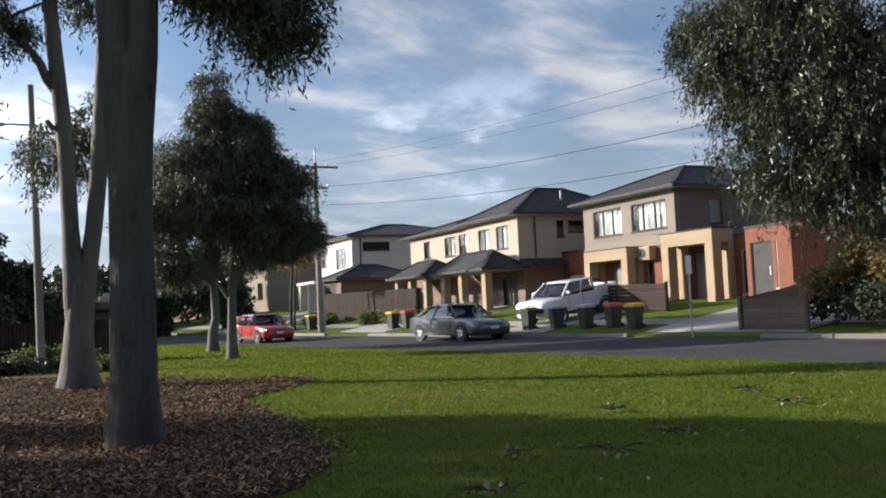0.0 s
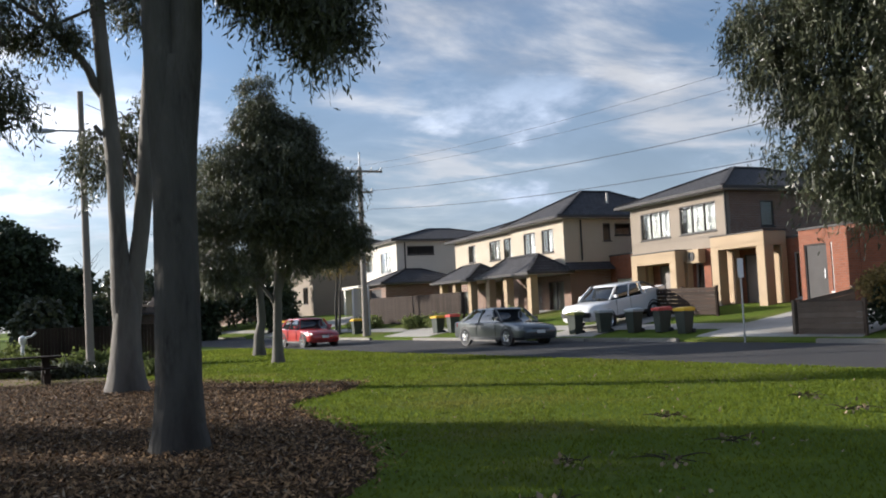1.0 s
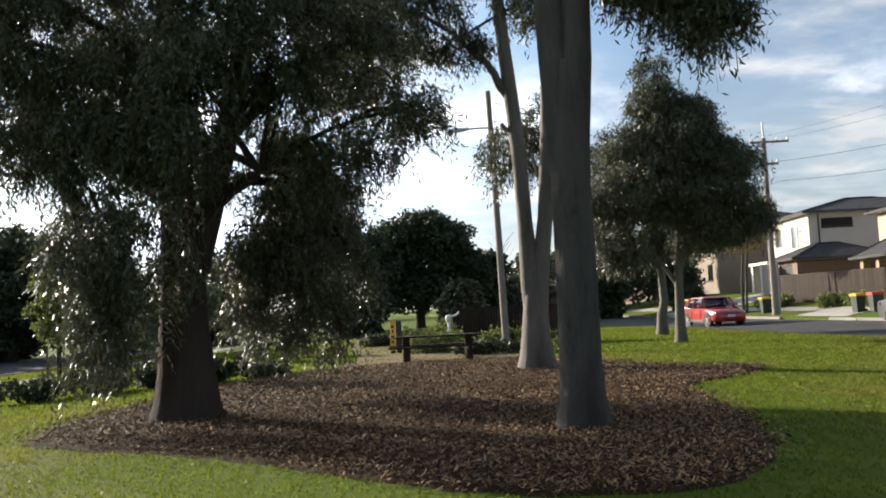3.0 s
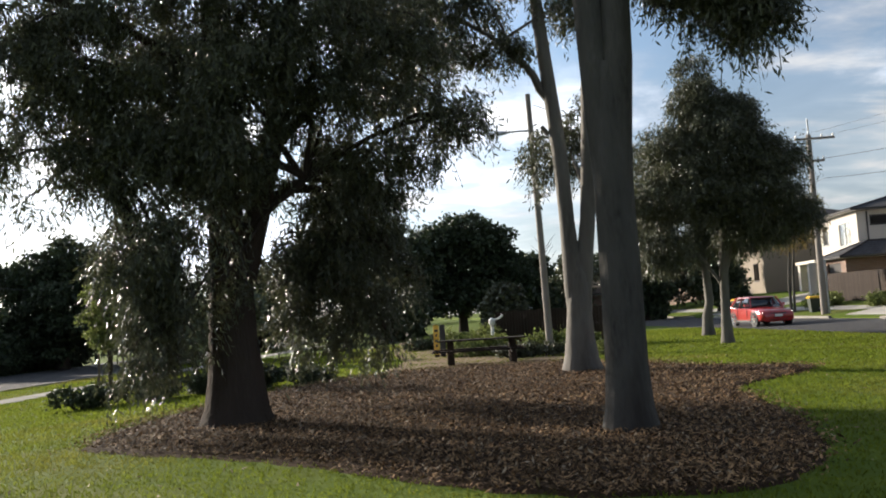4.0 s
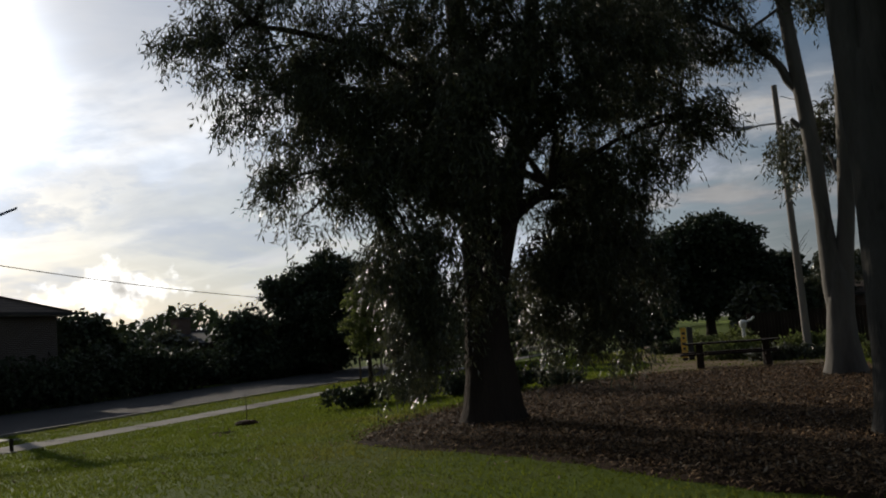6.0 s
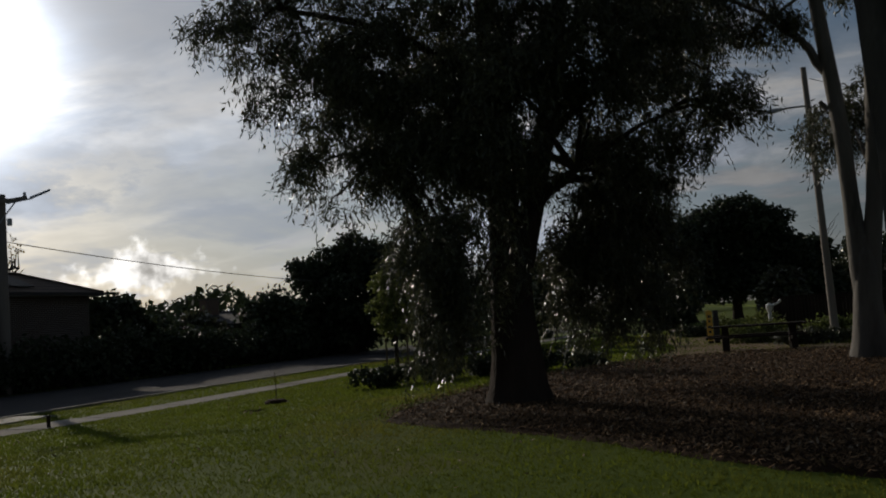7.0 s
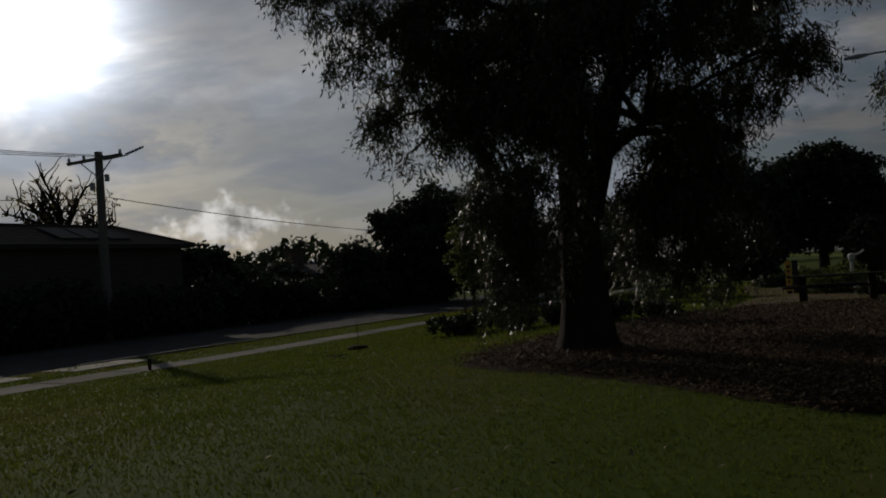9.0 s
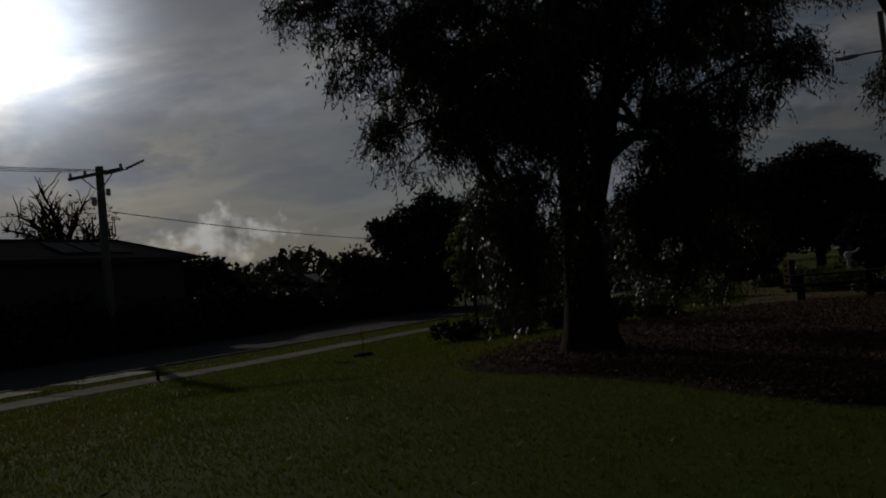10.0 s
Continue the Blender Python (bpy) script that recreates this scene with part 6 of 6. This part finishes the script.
def park_signs():
    for dx, mat, label in ((0.0, SIGN_YELLOW, "upright yellow park sign board with dark markings"), (0.22, SIGN_DARK, "upright dark grey park sign board")):
        s = thing("park_sign", label, "sign", pose(-3.25 + dx, 33.6 + dx * 0.4, 0, 0, 0, 8))
        b = part("board", Geo().box(-0.10, 0.10, -0.03, 0.03, 0.12, 1.2), mat, s, bevel=0.01)
        part("foot", Geo().box(-0.09, 0.09, -0.05, 0.05, -0.1, 0.117), DARK_TIMBER, s)
        if dx == 0:
            for z, w in ((0.95, 0.06), (0.78, 0.035), (0.58, 0.065), (0.4, 0.04)):
                part("print_bar", Geo().box(-w, w, -0.034, -0.0305, z, z + 0.09), SIGN_DARK, b)


park_signs()


def bubbler():
    s = thing("drinking_fountain", "pale drinking fountain post with a round bowl", "fountain", pose(-1.25, 35.4, 0) @ Matrix.Scale(1.0, 4))
    part("post", Geo().tube([(0, 0, -0.1), (0, 0, 1.0)], [0.07, 0.06], 12), SIGN_WHITE, s, smooth=True)
    part("bowl", Geo().lathe([(0.03, 0.98), (0.09, 1.04), (0.13, 1.16), (0.12, 1.26), (0.05, 1.32), (0.01, 1.33)], 14), SIGN_WHITE, s, smooth=True)
    part("spout", Geo().tube([(0.1, 0, 1.25), (0.3, 0, 1.3), (0.42, 0, 1.42)], [0.04, 0.035, 0.05], 8), SIGN_WHITE, s)


bubbler()
fence("screen_fence", "dark slatted timber screen round a park enclosure", (-1.1, 36.6), (3.4, 37.0), 1.5, 0.12, DARK_TIMBER)
fence("screen_fence", "dark slatted timber screen round a park enclosure", (-1.2, 40.2), (-1.12, 36.75), 1.5, 0.12, DARK_TIMBER)


# ---- bushes, far trees, distance ----
def bush(name, label, at, blobs, leaf_mat, n, leaf, seed, category="shrub", group="", droop=0.15):
    r = thing(name, label, category, pose(*at), group)
    rnd = random.Random(seed)
    for b in blobs:
        for _ in range(3):
            g = Geo()
            limb(g, (b[0] * 0.5 + rnd.uniform(-0.05, 0.05), b[1] * 0.5, -0.05), (b[0] + rnd.uniform(-0.5, 0.5) * b[3], b[1] + rnd.uniform(-0.5, 0.5) * b[4], b[2]), 0.02 + 0.01 * b[5], 0.006, 0.05, 5)
            part("stem", g, BARK_ROUGH, r)
    v, f = foliage(blobs, n, leaf * 3.5, leaf, seed, droop, 7, 0.25)
    quick_mesh("leaves", v, f, leaf_mat, "", "", r, "")
    return r


def mound(w, d, h, k, seed):
    rnd = random.Random(seed)
    return [(rnd.uniform(-w, w), rnd.uniform(-d, d), rnd.uniform(0.35, 0.7) * h, w * 0.35, d * 0.6 + 0.1, h * rnd.uniform(0.3, 0.45)) for _ in range(k)]


def far_tree(label, x, y, tall, wide, leaf_mat, n, leaf, seed, low=0.25, name="tree", trunk=0.3, skew=0.0):
    rnd = random.Random(seed)
    z0 = land(x, y)
    blobs = []
    for i in range(13):
        t = (i + 0.5) / 13
        z = tall * (low + (0.90 - low) * t)
        spread = wide * math.sin(math.pi * min(1, 0.30 + 0.62 * t)) ** 0.8
        a = rnd.uniform(0, 2 * math.pi)
        q = spread * rnd.uniform(0.25, 0.68)
        k = wide * rnd.uniform(0.30, 0.48)
        blobs.append((q * math.cos(a) + skew * t, q * math.sin(a), z, k, k, k * 0.72))
    stem = [(0, 0, -0.2, trunk * 1.3), (0, 0, 0.4, trunk), (0.1, 0, tall * low, trunk * 0.8), (0.2, 0, tall * 0.6, trunk * 0.5), (skew * 0.7, 0, tall * 0.9, 0.04)]
    limbs = [((0.1, 0, tall * low * 0.8), (b[0], b[1], b[2]), trunk * 0.35, 0.04, 0.2) for b in blobs[:7]]
    return tree(name, label, (x, y, z0), [stem], limbs, blobs, BARK_ROUGH, leaf_mat, n, leaf * 3, leaf, seed, 0.2, 8, 0.35, False, tufts=3)


def dome_tree(label, x, y, blobs, n, leaf, seed):
    """A far tree whose rounded crown is given heap by heap."""
    top = max(b[2] for b in blobs)
    stem = [(0, 0, -0.3, 0.5), (0, 0, 0.5, 0.4), (0.1, 0, top * 0.5, 0.28), (0.2, 0, top, 0.06)]
    limbs = [((0.05, 0, 1.0 + 0.2 * i), b[:3], 0.14, 0.04, 0.2) for i, b in enumerate(blobs)]
    return tree("tree", label, (x, y, land(x, y)), [stem], limbs, blobs, BARK_ROUGH, LEAF_DARK, n, leaf * 3, leaf, seed, 0.2, 8, 0.35, False, tufts=4)


def planting():
    # autumn shrub and its neighbours behind the low fence
    bush("autumn_shrub", "rounded shrub in yellow and russet autumn leaf", (22.6, 19.7, 0.9), [(0, 0, 1.1, 0.9, 0.8, 0.6), (0.4, -0.6, 0.8, 0.8, 0.7, 0.6), (-0.3, 0.7, 0.8, 0.7, 0.7, 0.55), (0.1, -0.4, 1.7, 0.7, 0.6, 0.5), (0.2, -1.3, 1.3, 0.8, 0.7, 0.6), (0.3, -1.1, 2.0, 0.5, 0.5, 0.45)], LEAF_AUTUMN, 1700, 0.12, 41)
    bush("shrub", "dark evergreen shrubs behind the fence", (23.3, 16.8, 1.1), mound(1.0, 2.0, 1.6, 7, 4), LEAF_DARK, 1100, 0.12, 42)
    bush("shrub", "dark evergreen shrubs growing over a low fence", (21.9, 19.0, 0.6), mound(0.5, 1.5, 1.1, 7, 5), LEAF_DARK, 900, 0.11, 47)
    stems = [[(0, 0, -0.1, 0.10), (-0.05, 0.1, 1.4, 0.09), (-0.2, 0.3, 3.2, 0.06), (-0.3, 0.4, 5.2, 0.03)], [(0.05, -0.05, 0.6, 0.07), (0.1, -0.3, 2.2, 0.06), (0.2, -0.5, 4.5, 0.03)]]
    tree("small_gum_tree", "slender pale-stemmed gum behind the parked red car", (22.4, 16.7, 0.85), stems, [], [(-0.3, 0.4, 5.4, 1.0, 1.0, 0.8), (0.2, -0.6, 4.8, 0.9, 0.9, 0.7), (0, 0, 6.2, 1.0, 1.0, 0.7)], BARK_PALE, LEAF_GREY, 700, 0.6, 0.16, 43)
    # garden before the far townhouses
    for i, (u, v, w, h) in enumerate(((47.0, 9.6, 1.6, 0.8), (50.0, 9.8, 1.5, 0.7), (57.5, 9.7, 1.4, 0.9), (41.8, 10.2, 1.0, 0.9))):
        x, y = street(u, v)
        bush("shrub", "low green garden shrubs along a fence", (x, y, land(x, y)), mound(0.7, w, h, 6, 50 + i), LEAF_FRESH, 420, 0.13, 60 + i)
    x, y = street(56.5, 7.6)
    tree("street_tree", "slim street tree with thin olive foliage", (x, y, land(x, y)), [[(0, 0, -0.1, 0.1), (0, 0, 2.0, 0.08), (0.3, 0, 5, 0.05), (0.3, 0, 7, 0.02)], [(0.3, 0.4, -0.1, 0.08), (0.4, 0.4, 2.5, 0.07), (0.8, 0.3, 6, 0.02)]], [], [(0.6, 0, 6.2, 1.2, 1.2, 0.9), (-0.6, 0, 5.4, 1.0, 1.0, 0.8), (1.4, 0, 5.2, 0.9, 1.0, 0.8), (0.2, 0, 4.4, 1.0, 1.0, 0.6), (1.6, 0.2, 6.6, 0.8, 0.8, 0.6)], BARK_GUM, LEAF_AUTUMN, 900, 0.6, 0.16, 44, 0.5)
    # park garden by the picnic table
    for i, (x, y, w, d, h, mat) in enumerate(((-2.3, 36.5, 0.9, 0.6, 1.1, LEAF_FRESH), (-0.6, 33.0, 1.7, 0.5, 0.8, LEAF_FRESH), (1.6, 33.2, 1.0, 0.5, 0.75, LEAF_FRESH), (0.5, 30.6, 1.3, 0.4, 0.45, LEAF_GUM), (1.9, 30.9, 0.5, 0.4, 0.5, LEAF_FRESH), (-4.6, 41, 1.2, 0.6, 0.7, LEAF_DARK), (2.5, 29.8, 0.4, 0.3, 0.35, LEAF_FRESH))):
        bush("shrub", "low green garden shrub by the picnic table", (x, y, 0), mound(w, d, h, 5, 70 + i), mat, 420, 0.11, 80 + i)
    # low dark planting at the lawn's edge
    for i, (x, y) in enumerate(((-10.3, 21.0), (-9.2, 21.6), (-8.0, 22.2), (-6.8, 22.8), (-5.6, 23.6))):
        bush("shrub", "low dark shrub at the edge of the lawn", (x, y, land(x, y)), mound(0.55, 0.5, 0.55, 5, 90 + i), LEAF_DARK, 330, 0.09, 95 + i)
    bush("shrub", "tall thin shrub with small grey leaves behind the weeping tree", (-9.4, 24.5, -0.1), [(0, 0, 1.6, 0.8, 0.7, 0.6), (0.6, 0, 2.2, 0.7, 0.7, 0.7), (-0.4, 0.2, 2.8, 0.6, 0.6, 0.6), (0.9, 0, 1.2, 0.6, 0.6, 0.5)], LEAF_GREY, 600, 0.1, 99)
    # staked tree by the path
    t = tree("young_tree", "young staked tree with a narrow olive crown", (-15.6, 33.2, land(-15.6, 33.2)), [[(0, 0, -0.1, 0.09), (0, 0, 1.4, 0.08), (0.05, 0, 4.2, 0.03)]], [], [(0, 0, 1.9, 0.75, 0.7, 0.5), (0.1, 0, 2.7, 0.85, 0.8, 0.6), (0, 0, 3.5, 0.7, 0.7, 0.6), (0.1, 0, 4.2, 0.4, 0.4, 0.4)], BARK_ROUGH, LEAF_FRESH, 800, 0.35, 0.12, 45, 0.3)
    for dx in (-0.45, 0.5):
        part("stake", Geo().box(dx - 0.03, dx + 0.03, -0.03, 0.03, -0.2, 1.25), TIMBER, t)
    for i, dx in enumerate((1.8, 3.4)):
        tree("young_tree", "young tree with a thin trunk and olive leaves", (-15.4 + dx, 35 + dx, -0.2), [[(0, 0, -0.1, 0.07), (0, 0, 1.4, 0.06), (0.05, 0, 3.4, 0.03)]], [], [(0, 0, 2.0, 0.7, 0.7, 0.5), (0.1, 0, 2.8, 0.7, 0.7, 0.6)], BARK_ROUGH, LEAF_GREY, 400, 0.35, 0.13, 46 + i, 0.3)
    # new sapling on its mat
    s = thing("sapling", "bare new sapling on a dark square mat in the lawn", "sapling", pose(-11.8, 18.3, land(-11.8, 18.3)))
    part("mat", Geo().lathe([(0.26, -0.02), (0.27, 0.05), (0.2, 0.10), (0.02, 0.11)], 12), MULCH, s)
    part("stem", Geo().tube([(0, 0, 0), (0.02, 0, 0.35), (-0.01, 0, 0.75)], [0.012, 0.01, 0.006], 6), BARK_ROUGH, s)
    s = thing("marker_post", "short dark marker post beside the path", "post", pose(-16.1, 15.5, land(-16.1, 15.5)))
    part("post", Geo().box(-0.03, 0.03, -0.03, 0.03, -0.1, 0.3), DARK_TIMBER, s)
    # twigs dropped on the grass
    rnd = random.Random(31)
    for i, (x, y) in enumerate(((4.6, 8.3), (5.4, 7.9), (6.6, 8.4), (3.6, 6.9), (7.4, 10.6), (10.2, 11.2), (9.4, 9.6), (-10.6, 15.6))):
        tw = thing("fallen_twigs", "dry brown gum twigs dropped on the lawn", "twigs", pose(x, y, land(x, y)), "twigs dropped on the lawn")
        for _ in range(7):
            g = Geo()
            a, l = rnd.uniform(0, 6.28), rnd.uniform(0.12, 0.35)
            p = Vector((rnd.uniform(-0.12, 0.12), rnd.uniform(-0.12, 0.12), 0.05))
            limb(g, p, p + Vector((math.cos(a) * l, math.sin(a) * l, rnd.uniform(-0.01, 0.05))), 0.008, 0.004, 0.02, 4)
            part("twig", g, BARK_ROUGH, tw)
        v, f = foliage([(0, 0, 0.06, 0.2, 0.2, 0.02)], 4, 0.12, 0.07, 300 + i, 0.1, 3)
        quick_mesh("leaves", v, f, LITTER, "", "", tw, "")
    # big dark trees of the park's far side
    dome = [(0.9, 0, 6.5, 2.0, 2.0, 1.2), (-1.6, 0, 5.7, 1.9, 1.9, 1.3), (-3.0, 0, 5.2, 1.2, 1.3, 1.0), (2.4, 0, 5.1, 1.5, 1.6, 1.2), (0, 0, 3.9, 3.2, 2.4, 1.6), (-4.2, 0, 2.7, 2.2, 2.0, 1.2), (2.6, 0, 2.9, 1.6, 1.6, 1.4), (-1.5, 0, 2.1, 3.0, 2.0, 1.2), (-6.0, 0, 1.9, 1.6, 1.5, 1.2)]
    dome_tree("large dark domed tree across the side street", -28.2, 53, dome, 5600, 0.24, 101)
    far_tree("dark tree beside the domed one", -24.0, 55.0, 6.4, 3.2, LEAF_DARK, 1500, 0.34, 102, 0.2)
    far_tree("small dark tree by the side street", -31.0, 48.0, 4.2, 2.3, LEAF_DARK, 900, 0.3, 103, 0.2)
    dome = [(0.6, 0, 8.4, 2.6, 2.4, 1.5), (-1.8, 0, 7.6, 2.6, 2.4, 1.5), (2.4, 0, 7.0, 2.0, 2.0, 1.4), (3.6, 0, 5.4, 1.7, 1.8, 1.4), (4.8, 0, 3.8, 1.3, 1.4, 1.2), (0, 1, 5.5, 3.4, 3.0, 2.2), (-4.0, 0, 6.0, 2.6, 2.4, 1.9), (-4.5, 0, 3.4, 2.6, 2.4, 1.7), (2.4, 0, 3.2, 2.4, 2.2, 1.5), (-1.0, 0, 3.0, 3.0, 2.5, 1.5)]
    dome_tree("broad dark pine at the end of the park", -5.5, 76, dome, 6500, 0.3, 104)
    far_tree("dark tree beside the broad pine", -11.5, 72, 8.6, 5.2, LEAF_DARK, 2200, 0.4, 105, 0.2)
    far_tree("dark tree beside the broad pine", -0.2, 80, 6.4, 3.4, LEAF_DARK, 1600, 0.4, 106, 0.2)
    for i, (x, y, h, w) in enumerate(((4.5, 92, 6.5, 3.6), (-20, 66, 6.0, 4.0), (8.0, 100, 6.8, 4.0), (-1.5, 62, 3.4, 1.6), (-9, 58, 3.6, 2.0), (-34, 58, 3.4, 2.6), (-37.5, 40, 2.9, 2.0), (-36, 44, 2.7, 2.0), (-34.5, 37.5, 4.3, 2.2), (-36.5, 47.5, 3.3, 2.0), (-38.5, 49, 3.2, 2.2), (-40, 18, 5.2, 3.0), (12.5, 86, 7.5, 3.2), (9.5, 74, 4.4, 1.9), (14.8, 72, 5.0, 2.2), (17, 84, 6.5, 2.8))):
        far_tree("dark tree in the distance behind the park", x, y, h, w, LEAF_DARK if i % 3 else LEAF_GUM, 1100, 0.32, 110 + i, 0.15)
    for i, (y, h) in enumerate(((16, 2.4), (12, 2.3), (37, 2.2), (41, 2.1), (46, 2.3), (51, 2.0), (56, 2.2), (20.5, 2.1), (24.5, 2.6), (29.5, 2.2), (33, 2.5))):
        bush("hedge", "dark clipped hedge along the side street", (-30.2, y, -0.35), mound(0.9, 2.4, h, 8, 130 + i), LEAF_DARK, 700, 0.2, 140 + i, "hedge")
    # bare winter tree behind the west house
    r = thing("bare_tree", "leafless winter tree behind a low house", "tree", pose(-47, 39, -0.3) @ Matrix.Scale(1.25, 4))
    g, rnd = Geo(), random.Random(7)
    g.tube([(0, 0, 0), (0, 0, 2.5), (0.2, 0, 5)], [0.3, 0.24, 0.12], 8)
    for i in range(42):
        a = rnd.uniform(0, 6.28)
        p = Vector((0.1, 0, rnd.uniform(2.2, 5)))
        q = p + Vector((math.cos(a) * rnd.uniform(1, 3.2), math.sin(a) * rnd.uniform(1, 3.2), rnd.uniform(0.8, 3.0)))
        limb(g, p, q, 0.11, 0.04, 0.2, 5)
        for _ in range(11):
            e = p.lerp(q, rnd.uniform(0.35, 1)) 
            limb(g, e, e + Vector((rnd.uniform(-0.8, 0.8), rnd.uniform(-0.8, 0.8), rnd.uniform(0.2, 1.3))), 0.04, 0.018, 0.05, 4)
    part("trunk", g, BARK_ROUGH, r)
    v, f = foliage([(0, 0, 6.2, 2.8, 2.8, 1.6)], 160, 0.6, 0.14, 8, 0.2, 6)
    quick_mesh("crown", v, f, LEAF_AUTUMN, "few remaining leaves", "", r, "")
    g = Geo()
    g.tube([(0, 0, 0), (0, 0, 4), (0.1, 0, 8)], [0.16, 0.12, 0.03], 6)
    for i in range(22):
        z = 2.5 + 5.0 * i / 22
        a = i * 2.4
        limb(g, (0, 0, z), (math.cos(a) * 1.4, math.sin(a) * 1.4, z + 1.8), 0.035, 0.01, 0.1, 4)
    b = thing("bare_tree", "slender leafless tree far behind the park", "tree", pose(1.9, 97, 0.3))
    part("trunk", g, BARK_ROUGH, b)


planting()


def far_woods():
    """A ring of distant tree tops that closes the horizon."""
    r = np.random.default_rng(5)
    n = 90000
    a = r.uniform(0, 2 * np.pi, n)
    d = r.uniform(150, 210, n)
    top = 4.5 + 2.2 * np.sin(a * 9) + 1.8 * np.sin(a * 23 + 1) + 1.2 * np.sin(a * 57 + 2)
    z = top * r.random(n) ** 0.6 + 1.0
    p = np.stack([d * np.cos(a), d * np.sin(a), z], 1)
    u, w = rot_to(r.normal(0, 1, (n, 3))), rot_to(r.normal(0, 1, (n, 3)))
    s = r.uniform(0.35, 0.95, n)[:, None]
    v = np.stack([p - u * s, p - w * s * 0.7, p + u * s, p + w * s * 0.7], 1).reshape(-1, 3)
    quick_mesh("far_woods", v, np.arange(4 * n).reshape(-1, 4), LEAF_DARK, "dark distant tree line closing the horizon", "woods")


far_woods()
